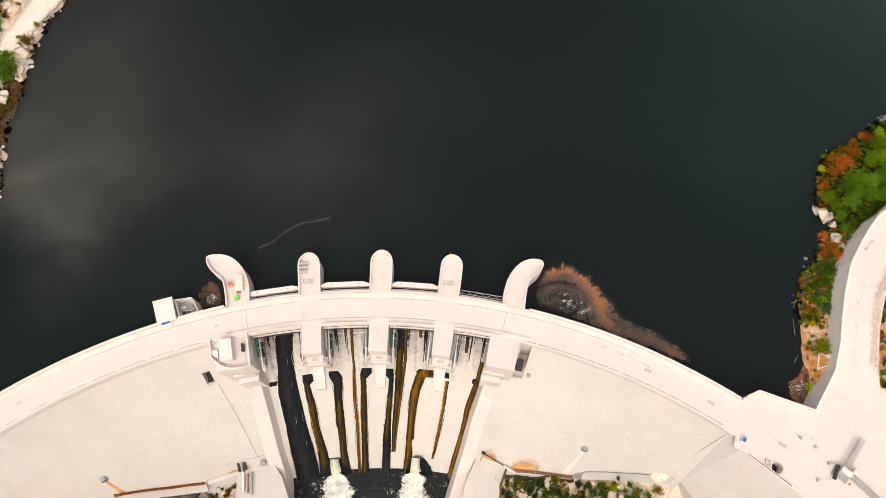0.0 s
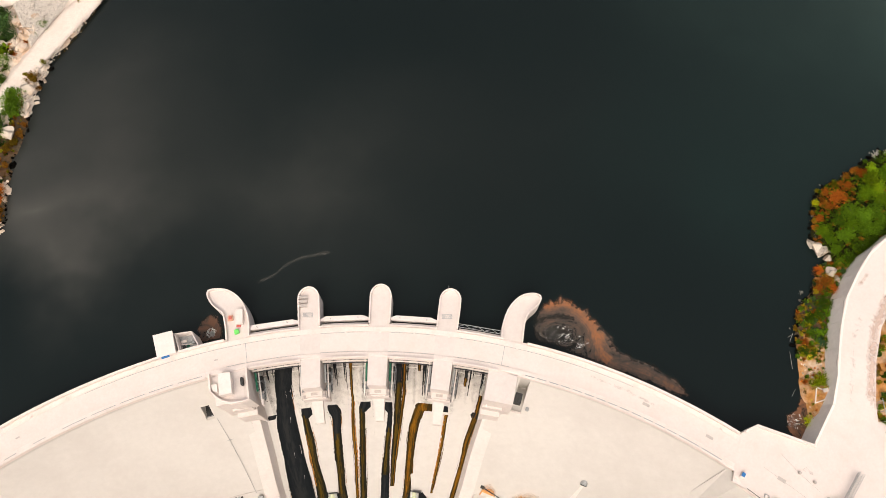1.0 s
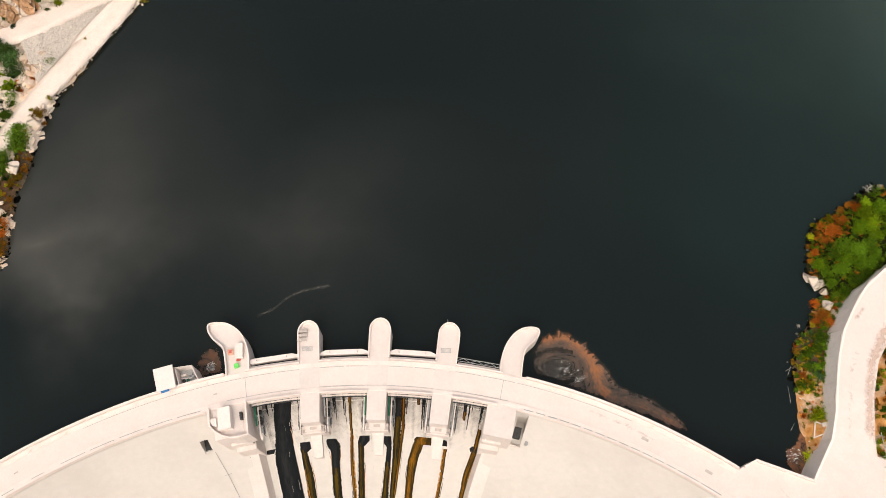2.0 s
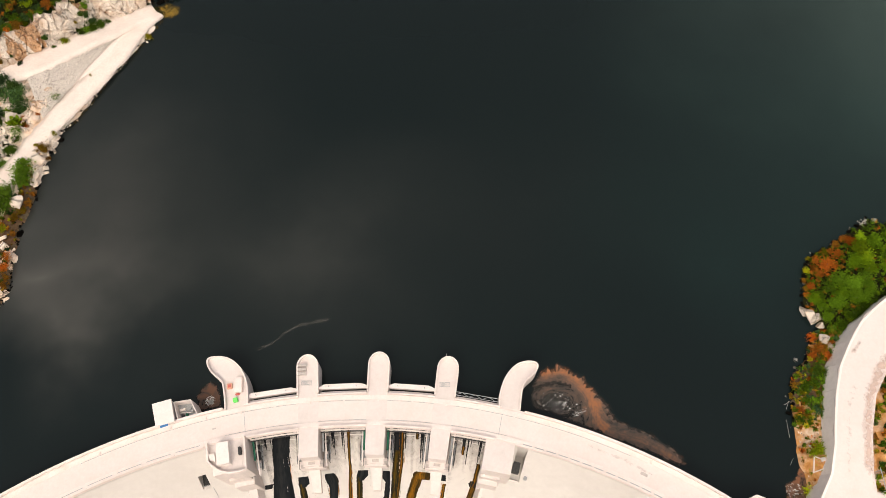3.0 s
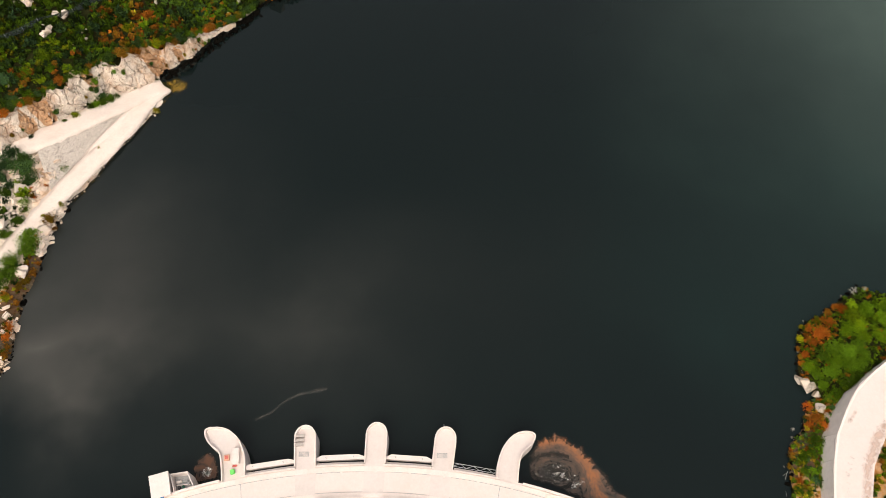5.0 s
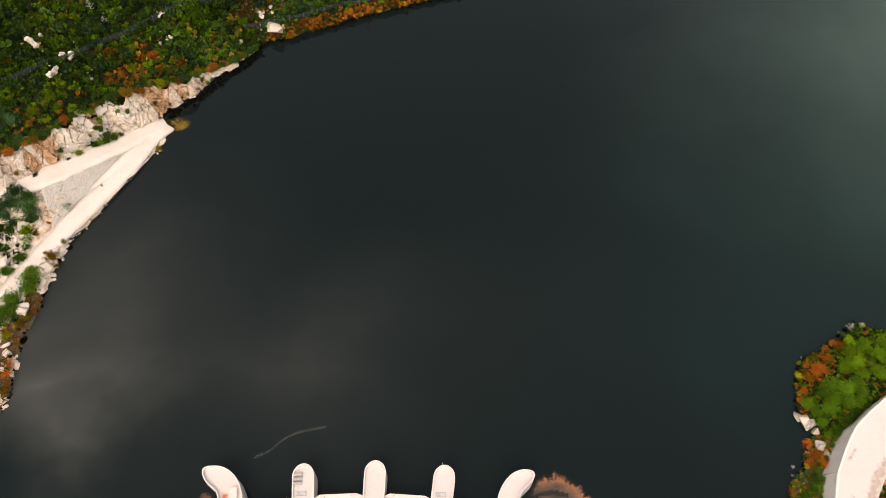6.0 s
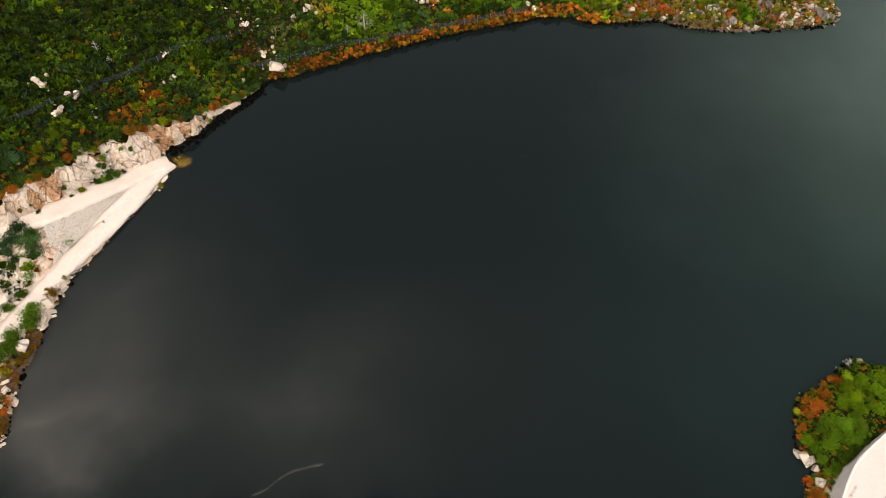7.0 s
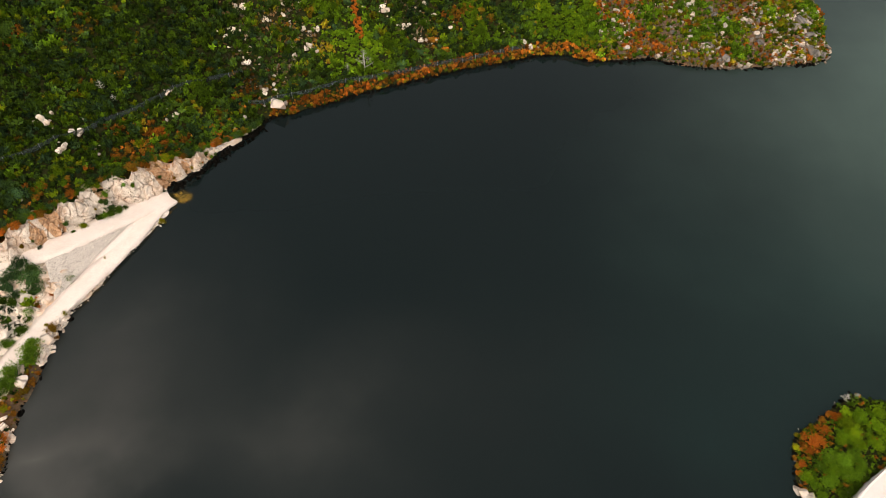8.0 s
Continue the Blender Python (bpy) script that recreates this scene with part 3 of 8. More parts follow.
def chute_z(r):
    return float(np.interp(r, CHUTE_R, CHUTE_Z))


def beside(r, deg, off, z=0.0):
    """A place off metres clockwise of a bearing."""
    p = polar(r, deg, z)
    return p + Vector((math.cos(radians(deg)), -math.sin(radians(deg)), 0)) * off


def facing(r, deg, z, off=0.0):
    """A pose on a bearing whose y axis points away from the dam's centre."""
    p = beside(r, deg, off, z)
    return pose(p.x, p.y, p.z, 0, 0, -deg)


def cut(ob, bm):
    """Takes the shape of bm out of ob."""
    knife = part("cutter", bm, CONCRETE)
    mod = ob.modifiers.new("cut", "BOOLEAN")
    mod.operation, mod.object, mod.solver = "DIFFERENCE", knife, "EXACT"
    me = bpy.data.meshes.new_from_object(ob.evaluated_get(bpy.context.evaluated_depsgraph_get()))
    ob.modifiers.clear()
    ob.data = me
    old = knife.data
    bpy.data.objects.remove(knife)
    bpy.data.meshes.remove(old)


# niches in the downstream face
cut(left_wing, box(facing(124.6, -16.5, -7.0), 1.7, 4.2, 3.4))
# back panel and floor sheet are dark to paint the shade inside the niche
part("niche_back", box(facing(126.4, -16.5, -6.95), 1.2, 0.15, 2.4), DARK, left_wing, "dark panel that paints shade at the back of the niche")
part("niche_floor", box(facing(124.8, -16.5, -6.99), 1.5, 3.2, 0.06), DARK, left_wing, "dark sheet that paints shade on the niche floor")
part("niche_rail", rod(beside(123.0, -16.5, -0.85, -5.6), beside(123.0, -16.5, 0.85, -5.6), 0.05), STEEL, left_wing)
cut(right_wing, box(facing(125.2, 14.75, -6.0), 2.1, 6.4, 9.0))
# a dark box fills most of the niche
part("niche_window", box(facing(125.2, 14.6, -3.9), 1.5, 2.2, 2.4, bevel=0.05), DARK, right_wing, "dark box in the niche")
part("niche_roof", box(facing(126.0, 14.45, -2.55), 0.8, 0.8, 0.15), WHITE, right_wing)
part("niche_sill", box(facing(122.9, 14.75, -6.0), 2.1, 0.3, 0.8), CONCRETE, right_wing)
part("niche_lamp", box(facing(124.0, 15.75, -5.2), 0.7, 0.9, 0.9, bevel=0.1), STEEL, right_wing, "grey steel box on the face")

# piers of the spillway
for deg in PIERS:
    pier = part("pier", prism(pier_outline(deg, 122.6, 144.4, 1.9, 2.35), -16, DECK_Z + 0.05), CONCRETE, dam)
    part("pier_parapet", ring_wall(pier_outline(deg, 135.6, 144.4, 2.3, 2.35), 0.28, DECK_Z + 0.05, 5.45), PARAPET, pier)
    bm = box(facing(122.0, deg, -2.6), 5.0, 1.6, 2.7, bevel=0.1)
    box(facing(122.1, deg, 0.1), 3.4, 1.2, 0.8, bm)
    trunnion = part("trunnion_beam", bm, CONCRETE, pier)
    part("access_hatch", box(facing(122.1, deg, 0.9), 1.4, 0.6, 0.08), PALE_STEEL, trunnion)
    for off in (-1.9, 1.9):
        part("bearing_cap", box(facing(121.7, deg, 0.1, off), 0.8, 0.7, 0.45, bevel=0.06), PALE_STEEL, trunnion)
        bm = rod(beside(121.1, deg, off * 1.3, 0.1), beside(121.1, deg, off * 1.3, 1.2), 0.05, sides=5)
        rod(beside(121.1, deg, off * 1.3, 1.2), beside(122.8, deg, off * 1.3, 1.2), 0.05, bm, 5)
        rod(beside(122.8, deg, off * 1.3, 0.1), beside(122.8, deg, off * 1.3, 1.2), 0.05, bm, 5)
        part("guard_rail", bm, DARK, trunnion)
    bm = bmesh.new()
    ring = []
    for r, half, top in ((122.7, 1.3, -1.6), (120.9, 1.15, -3.0), (117.2, 0.85, -6.8)):
        ring.append([bm.verts.new(beside(r, deg, s * half, z)) for s, z in ((-1, top - 1.6), (-1, top), (1, top), (1, top - 1.6))])
    for u, v in zip(ring, ring[1:]):
        for j in range(4):
            bm.faces.new((u[j], u[(j + 1) % 4], v[(j + 1) % 4], v[j]))
    bm.faces.new(ring[0])
    bm.faces.new(ring[-1][::-1])
    part("pier_tail", bm, CONCRETE, pier)

LEFT_HOOK = [(-50.7, 48.8), (-50.0, 49.6), (-47.0, 49.7), (-44.9, 48.9), (-42.9, 47.2), (-41.4, 44.6), (-40.7, 42.2), (-40.4, 39.1), (-45.2, 38.1), (-45.7, 40.9),
             (-46.5, 43.8), (-47.3, 44.6), (-48.9, 45.6), (-50.2, 47.2)]
RIGHT_HOOK = [(21.3, 47.8), (20.7, 48.5), (18.6, 48.7), (16.4, 47.9), (14.6, 46.1), (13.3, 43.8), (12.5, 40.9), (12.3, 38.7), (16.9, 37.9), (17.3, 40.9),
              (17.9, 43.4), (19.0, 44.6), (20.3, 45.6), (21.2, 46.9)]


def rounded(outline, keep=(7, 8)):
    """Cuts the corners of a plan outline twice, but for the two that meet the deck."""
    pts = [(Vector(p), i in keep) for i, p in enumerate(outline)]
    for _ in range(2):
        out = []
        for (p, k), (q, _k) in zip(pts, pts[1:] + pts[:1]):
            if k:
                out.append((p, True))
                if _k:
                    continue
                out.append((p.lerp(q, 0.75), False))
            elif _k:
                out.append((p.lerp(q, 0.25), False))
            else:
                out += [(p.lerp(q, 0.25), False), (p.lerp(q, 0.75), False)]
        pts = out
    return pts


for hook in (LEFT_HOOK, RIGHT_HOOK):
    pts = rounded(hook)
    plan = [p for p, _ in pts]
    pier = part("hooked_pier", prism(plan, -16, DECK_Z + 0.05), CONCRETE, dam, "curved end pier of the spillway")
    k = [i for i, (_, fixed) in enumerate(pts) if fixed]
    rim = [p for p in (plan[k[-1]:] + plan[:k[0] + 1])]
    area = sum(p.x * q.y - q.x * p.y for p, q in zip(plan, plan[1:] + plan[:1]))
    part("pier_parapet", ring_wall(rim, 0.28 if area > 0 else -0.28, DECK_Z + 0.05, 5.45), PARAPET, pier)

# upstream bulkhead beams between the piers, and an open truss in the last bay
BAYS = [(-10.9, -6.3), (-4.35, -0.1), (1.85, 6.0), (7.95, 12.0)]
for b, (a0, a1) in enumerate(BAYS):
    mid, width = (a0 + a1) / 2, math.radians(a1 - a0) * 136.5
    if b < 3:
        bm = bmesh.new()
        m = facing(136.9, mid, 3.4)
        half = width / 2 + 0.15
        out = [(-half, -0.35), (half, -0.35), (half, 0.15), (half - 1.5, 0.75), (-half + 1.2, 0.75), (-half, 0.15)]
        low = [bm.verts.new(m @ Vector((x, y, 0))) for x, y in out]
        high = [bm.verts.new(m @ Vector((x, y, 1.0))) for x, y in out]
        for i in range(6):
            bm.faces.new((low[i], low[(i + 1) % 6], high[(i + 1) % 6], high[i]))
        bm.faces.new(high)
        bm.faces.new(low[::-1])
        beam = part("bulkhead_beam", bm, WHITE, dam, "white steel bulkhead beam across a spillway bay")
        for s in (-0.3, 0.28):
            part("lifting_post", rod(m @ Vector((s * width, 0.1, 1.0)), m @ Vector((s * width, 0.1, 1.9)), 0.07), STEEL, beam)
    else:
        m = facing(136.7, mid, 4.3)
        half = width / 2 + 0.2
        bm = rod(m @ Vector((-half, 0.3, 0)), m @ Vector((half, 0.3, 0)), 0.07, sides=6)
        rod(m @ Vector((-half, -0.4, 0)), m @ Vector((half, -0.4, 0)), 0.07, bm, 6)
        n = 7
        for i in range(n):
            x0, x1 = -half + 2 * half * i / n, -half + 2 * half * (i + 1) / n
            rod(m @ Vector((x0, 0.3 if i % 2 else -0.4, 0)), m @ Vector((x1, -0.4 if i % 2 else 0.3, 0)), 0.05, bm, 6)
        part("lattice_beam", bm, STEEL, dam, "thin open steel lattice beam across the last bay")
    # lip of the deck over the bay, with its rail
    part("deck_lip", sweep([(R_UP, 3.9), (R_UP, 4.35), (R_UP + 0.55, 4.35), (R_UP + 0.55, 3.9)], a0 + 0.05, a1 - 0.05, 8), CONCRETE, dam)
    part("parapet", sweep([(R_UP - 0.35, DECK_Z + 0.18), (R_UP - 0.35, 5.35), (R_UP - 0.1, 5.35), (R_UP - 0.1, DECK_Z + 0.18)], a0 - 0.1, a1 + 0.1, 8), PARAPET, dam)
    part("parapet", sweep([(R_DOWN + 0.05, DECK_Z), (R_DOWN + 0.05, 5.4), (R_DOWN + 0.35, 5.4), (R_DOWN + 0.35, DECK_Z)], a0 - 0.1, a1 + 0.1, 8), PARAPET, dam)
    part("service_ledge", sweep([(R_DOWN - 0.3, 3.0), (R_DOWN - 0.3, 3.2), (R_DOWN, 3.2), (R_DOWN, 3.0)], a0 + 0.02, a1 - 0.02, 8), CONCRETE, dam)
    # the dark conduit also stands in for the deck's shadow at the bay top
    part("conduit", sweep([(R_DOWN - 0.62, 3.0), (R_DOWN - 0.62, 3.16), (R_DOWN - 0.42, 3.16), (R_DOWN - 0.42, 3.0)], a0 + 0.05, a1 - 0.05, 8), DARK, dam, "dark cable conduit and painted shadow under the deck's edge")
    # the radial gate behind the deck, and its arms and rams along the piers
    gate = part("radial_gate", sweep([(131.2, -5.0), (131.9, -2.5), (132.0, 0.5), (131.6, 2.4), (131.9, 2.4), (132.3, 0.5), (132.2, -2.5), (131.5, -5.0)], a0 + 0.15, a1 - 0.15, 8), STEEL, dam, "grey steel radial spillway gate")
    for s, edge_deg in ((1, a0), (-1, a1)):
        for z0, z1 in ((-0.4, 1.6), (-1.6, -3.0)):
            part("gate_arm", rod(beside(121.6, edge_deg, s * 0.75, z0), beside(131.5, edge_deg, s * 0.75, z1), 0.16, sides=6), WHITE, gate, "white steel gate arm")
        part("hydraulic_ram", rod(beside(124.2, edge_deg, s * 0.35, 1.2), beside(130.8, edge_deg, s * 0.35, 2.6), 0.22, sides=10), GREEN if (b + (s > 0)) % 2 else STEEL, gate, "hydraulic ram")
        part("ram_platform", box(facing(123.6, edge_deg, -1.4, s * 0.7), 1.3, 1.1, 0.15), STEEL, gate)
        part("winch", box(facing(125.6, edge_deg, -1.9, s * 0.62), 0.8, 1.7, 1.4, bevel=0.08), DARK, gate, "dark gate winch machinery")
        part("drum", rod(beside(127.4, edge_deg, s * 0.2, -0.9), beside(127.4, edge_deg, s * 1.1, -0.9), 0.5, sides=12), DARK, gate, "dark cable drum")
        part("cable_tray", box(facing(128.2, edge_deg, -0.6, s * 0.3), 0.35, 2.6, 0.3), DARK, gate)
        walkway = part("walkway", box(facing(125.4, edge_deg, -2.2, s * 0.75), 1.3, 5.0, 0.1), STEEL, gate, "grey grated walkway beside the gate")
        bm = bmesh.new()
        for k in range(5):
            rod(beside(123.2 + k * 1.1, edge_deg, s * 1.35, -2.1), beside(123.2 + k * 1.1, edge_deg, s * 1.35, -1.0), 0.04, bm, 5)
        rod(beside(123.2, edge_deg, s * 1.35, -1.0), beside(127.6, edge_deg, s * 1.35, -1.0), 0.05, bm, 5)
        part("railing", bm, DARK, walkway)
        bm = rod(beside(124.2, edge_deg, s * 1.2, -1.2), beside(122.6, edge_deg, s * 1.25, -1.2), 0.06, sides=6)
        rod(beside(122.6, edge_deg, s * 1.25, -1.2), beside(122.6, edge_deg, s * 1.25, -3.2), 0.06, bm, 6)
        part("pipe", bm, DARK, gate)

# training walls beside the chute
LEFT_LINE, RIGHT_LINE = ([124, 121.3, 114.7, 107.7, 101, 90], [-11.5, -11.62, -11.92, -12.36, -12.54, -13.2]), ([124, 120, 114, 107, 100.3, 90], [11.4, 11.1, 10.65, 10.3, 9.8, 8.9])
for (rs, ds), s in ((LEFT_LINE, -1), (RIGHT_LINE, 1)):
    bm = bmesh.new()
    ring = []
    for i in range(21):
        r = 123.2 - 33 * i / 20
        d = float(np.interp(r, rs[::-1], ds[::-1]))
        f = chute_z(max(r, 101.5))
        ring.append([bm.verts.new(beside(r, d, s * off, z)) for off, z in ((0.0, f - 2), (0.0, f + 0.1), (0.7 if s < 0 else 1.0, f + 4.2), (3.9 if s < 0 else 4.0, f + 4.2), (4.2 if s < 0 else 4.3, f - 8))])
    for u, v in zip(ring, ring[1:]):
        for j in range(5):
            bm.faces.new((u[j], u[(j + 1) % 5], v[(j + 1) % 5], v[j]))
    bm.faces.new(ring[0])
    bm.faces.new(ring[-1][::-1])
    part("training_wall", bm, CONCRETE, dam, "sloping concrete side wall of the chute")
    d0 = float(np.interp(122, rs[::-1], ds[::-1]))
    block = part("abutment_block", box(facing(125.2, d0, -16, s * 3.0), 6.0, 6.2, 20.6), CONCRETE, dam)
    for off, z, w, dep in ((2.2, -1.2, 4.2, 1.4), (1.9, -4.2, 4.2, 2.4)):
        part("stepped_block", box(facing(122.2 - dep / 2 + 0.8, d0, z - 10, s * off), w, dep, 10.0, bevel=0.08), CONCRETE, block)

# left service platform with its curved parapet and a stair housing
PLATFORM = [(-48.0, 31.0), (-40.2, 32.5), (-38.9, 26.0), (-40.5, 25.3), (-42.6, 25.0), (-44.4, 25.4), (-46.0, 26.3), (-47.2, 27.4)]
plat = part("service_platform", prism(PLATFORM, -2.5, 4.5), CONCRETE, dam, "service platform beside the road")
part("platform_parapet", ring_wall(PLATFORM[1:] + PLATFORM[:1], -0.35, 4.5, 5.7), PARAPET, plat)
part("stair_housing", prism([(-45.6, 30.9), (-43.2, 31.3), (-42.3, 27.0), (-44.8, 26.5)], 4.5, 6.6), WHITE, plat, "flat white stair housing")
part("bench_block", prism([(-47.4, 28.9), (-46.0, 29.1), (-45.6, 27.4), (-46.6, 27.6)], 4.5, 5.3), WHITE, plat)
part("machine_box", box(pose(-40.9, 29.6, 4.5, 0, 0, 12), 0.5, 1.6, 1.2, bevel=0.05), DARK, plat)

# joints, covers and grey parapet dashes of the roadway
for d in (-11.13, -5.85, -4.78, 0.25, 1.38, 6.32, 7.42, 12.28):
    part("expansion_joint", sweep([(R_DOWN + 1.35, DECK_Z), (R_DOWN + 1.35, DECK_Z + 0.012), (R_UP - 1.55, DECK_Z + 0.012), (R_UP - 1.55, DECK_Z)], d - 0.022, d + 0.022, 1), STEEL, dam)
for k, (x, y, turn) in enumerate([(41.3, 25.0, -27), (53.2, 18.6, -31), (-65.4, 25.0, 25), (-84.5, 18.5, 33), (-47.0, 34.2, 15)]):
    part("drain_cover", box(pose(x, y, DECK_Z, 0, 0, turn), 1.5 if k < 2 else 0.8, 0.6 if k < 2 else 0.3, 0.03), PALE_STEEL, dam)
deg = 14.6
while deg < 33.2:
    length = 0.86 if deg < 28 else 1.9
    # grey strip along the inner side of each parapet piece
    part("drain_slot", sweep([(R_DOWN + 0.42, DECK_Z + 0.18), (R_DOWN + 0.42, DECK_Z + 0.2), (R_DOWN + 0.6, DECK_Z + 0.2), (R_DOWN + 0.6, DECK_Z + 0.18)], deg, deg + length, 2), STEEL, dam)
    part("parapet", sweep([(R_DOWN + 0.02, DECK_Z), (R_DOWN + 0.02, 4.95), (R_DOWN + 0.36, 4.95), (R_DOWN + 0.36, DECK_Z)], deg - 0.13, deg + length + 0.08, 3), PARAPET, dam)
    deg += length + 0.25
deg = -57.0
while deg < -15.2:
    part("parapet", sweep([(R_DOWN + 0.02, DECK_Z), (R_DOWN + 0.02, 4.95), (R_DOWN + 0.36, 4.95), (R_DOWN + 0.36, DECK_Z)], deg, deg + 2.6, 4), PARAPET, dam)
    if -40 < deg < -14:
        part("rail", sweep([(R_DOWN + 0.6, DECK_Z + 0.18), (R_DOWN + 0.6, DECK_Z + 0.26), (R_DOWN + 0.7, DECK_Z + 0.26), (R_DOWN + 0.7, DECK_Z + 0.18)], deg + 0.1, deg + (2.3 if int(deg) % 3 else 1.2), 4), STEEL, dam)
    deg += 2.63
part("guide_rail", sweep([(133.85, DECK_Z), (133.85, DECK_Z + 0.03), (133.93, DECK_Z + 0.03), (133.93, DECK_Z)], -25.5, 24, 60), STEEL, dam)
part("guide_rail", sweep([(129.75, DECK_Z), (129.75, DECK_Z + 0.03), (129.82, DECK_Z + 0.03), (129.82, DECK_Z)], -13, 13, 30), STEEL, dam)
for d in np.arange(-30, 33, 3.1):
    if not -13 < d < 14:
        part("bollard", box(facing(134.3, float(d), DECK_Z + 0.18), 0.55, 0.35, 0.5, bevel=0.05), PARAPET, dam)
    else:
        part("lamp_base", box(facing(133.9, float(d), DECK_Z), 0.4, 0.4, 0.35, bevel=0.05), PARAPET, dam)


# streaks of algae and seeping water on the chute: bands of (r, bearing from, bearing to)
def streak(name, rows, mat, label, seed, rag=0.03):
    rng = random.Random(seed)
    rows = [(r - 0.8 if r < 101.6 else r, a, b) for r, a, b in rows]
    verts, faces, run = [], [], []
    n = 0
    for (r0, a0, b0), (r1, a1, b1) in zip(rows, rows[1:]):
        steps = max(2, int(abs(r0 - r1) / 0.22))
        for i in range(steps + (1 if (r1, a1, b1) == rows[-1] else 0)):
            t = i / steps
            r, a, b = r0 + (r1 - r0) * t, a0 + (a1 - a0) * t, b0 + (b1 - b0) * t
            a += rng.uniform(-rag, rag) * 1.1 + 0.6 * rag * noise.noise((r * 0.7, seed * 3.1, 0)) + 0.5 * rag * noise.noise((r * 2.1, seed * 3.1, 4))
            b += rng.uniform(-rag, rag) * 1.1 + 0.6 * rag * noise.noise((r * 0.7, seed * 3.1, 9)) + 0.5 * rag * noise.noise((r * 2.1, seed * 3.1, 7))
            z = chute_z(r) + 0.035
            verts += [polar(r, a, z), polar(r, a * 0.6 + b * 0.4, z + 0.01), polar(r, b, z)]
            run += [(0.0, r, seed), (1.0, r, seed), (0.0, r, seed)]
            n += 1
    for i in range(n - 1):
        for j in range(2):
            k = i * 3 + j
            faces.append((k, k + 1, k + 4, k + 3))
    ob = raw(name, verts, faces, mat, dam, label)
    at = ob.data.attributes.new("run", "FLOAT_VECTOR", "POINT")
    at.data.foreach_set("vector", np.array(run, np.float32).ravel())
    return ob


def algae_material(name, rim, middle, warm):
    """Algae drawn down the chute: dark at the rim of its streak, paler and warmer along the middle, in long runs."""
    m = bpy.data.materials.new(name)
    m.use_nodes = True
    n, l = m.node_tree.nodes, m.node_tree.links
    p = n["Principled BSDF"]
    p.inputs["Roughness"].default_value, p.inputs["Specular IOR Level"].default_value = 0.65, 0.1
    run = n.new("ShaderNodeAttribute")
    run.attribute_name = "run"
    apart = n.new("ShaderNodeSeparateXYZ")
    l.new(run.outputs["Vector"], apart.inputs[0])
    stretch = n.new("ShaderNodeMapping")
    stretch.inputs["Scale"].default_value = (3.0, 0.30, 1.7)
    l.new(run.outputs["Vector"], stretch.inputs["Vector"])
    grain = n.new("ShaderNodeTexNoise")
    grain.inputs["Scale"].default_value, grain.inputs["Detail"].default_value, grain.inputs["Roughness"].default_value = 1.0, 7, 0.65
    l.new(stretch.outputs["Vector"], grain.inputs["Vector"])
    total = n.new("ShaderNodeMath")
    total.operation = "MULTIPLY_ADD"
    total.inputs[1].default_value = 0.34
    l.new(apart.outputs["X"], total.inputs[0])
    l.new(grain.outputs["Fac"], total.inputs[2])
    ramp = n.new("ShaderNodeValToRGB")
    e = ramp.color_ramp.elements
    e[0].position, e[0].color = 0.46, (*rim, 1)
    e[1].position, e[1].color = 0.68, (*middle, 1)
    e.new(0.86).color = (*warm, 1)
    l.new(total.outputs[0], ramp.inputs["Fac"])
    l.new(ramp.outputs["Color"], p.inputs["Base Color"])
    return m


BROWN_ALGAE = algae_material("brown_algae_streak", (0.010, 0.008, 0.004), (0.050, 0.028, 0.004), (0.21, 0.088, 0.005))
OLIVE_STREAK = algae_material("olive_black_streak", (0.005, 0.006, 0.005), (0.016, 0.013, 0.005), (0.085, 0.050, 0.004))
WET = algae_material("wet_streak", (0.004, 0.006, 0.007), (0.008, 0.010, 0.012), (0.020, 0.021, 0.021))
WETS = [
    [(130.4, -9.55, -7.8), (124.1, -10.1, -8.44), (118.9, -10.9, -8.62), (113.2, -11.2, -8.75), (107.3, -11.7, -8.7), (101.4, -12.0, -8.75)],
    [(121.9, -7.84, -6.8), (120.6, -7.96, -6.75), (120.0, -7.93, -7.2)],
    [(122.0, -5.0, -4.05), (121.0, -5.1, -3.66), (119.6, -4.76, -3.77), (115.2, -5.03, -4.15)],
    [(122.3, -1.49, -0.4), (121.4, -1.66, -0.4), (120.4, -1.73, -0.99)],
    [(122.2, 0.9, 1.87), (121.2, 0.9, 1.92), (120.1, 1.4, 1.91), (116.5, 1.08, 1.73)],
    [(107.8, 0.3, 1.37), (101.2, -0.09, 1.11)],
    [(122.3, 6.97, 7.82), (121.2, 7.1, 7.95)],
    [(121.5, -11.45, -10.44), (120.7, -11.55, -10.82)],
    [(130.3, 2.43, 3.09), (125.7, 2.31, 3.0)],
    [(130.1, 9.07, 9.39), (128.0, 9.11, 9.44)],
    [(131, -6.9, -6.75), (127, -7.0, -6.85), (124, -6.8, -6.7)],
    [(104.8, -7.0, -5.8), (103.6, -7.7, -5.2), (102.5, -8.4, -4.6), (101.4, -8.8, -4.1)],
    [(104.8, 4.0, 5.6), (103.6, 3.6, 6.3), (102.5, 3.1, 6.9), (101.4, 2.8, 7.3)],
    [(122.0, 10.5, 11.3), (121.5, 10.3, 11.3), (120.9, 10.45, 11.25)],
]
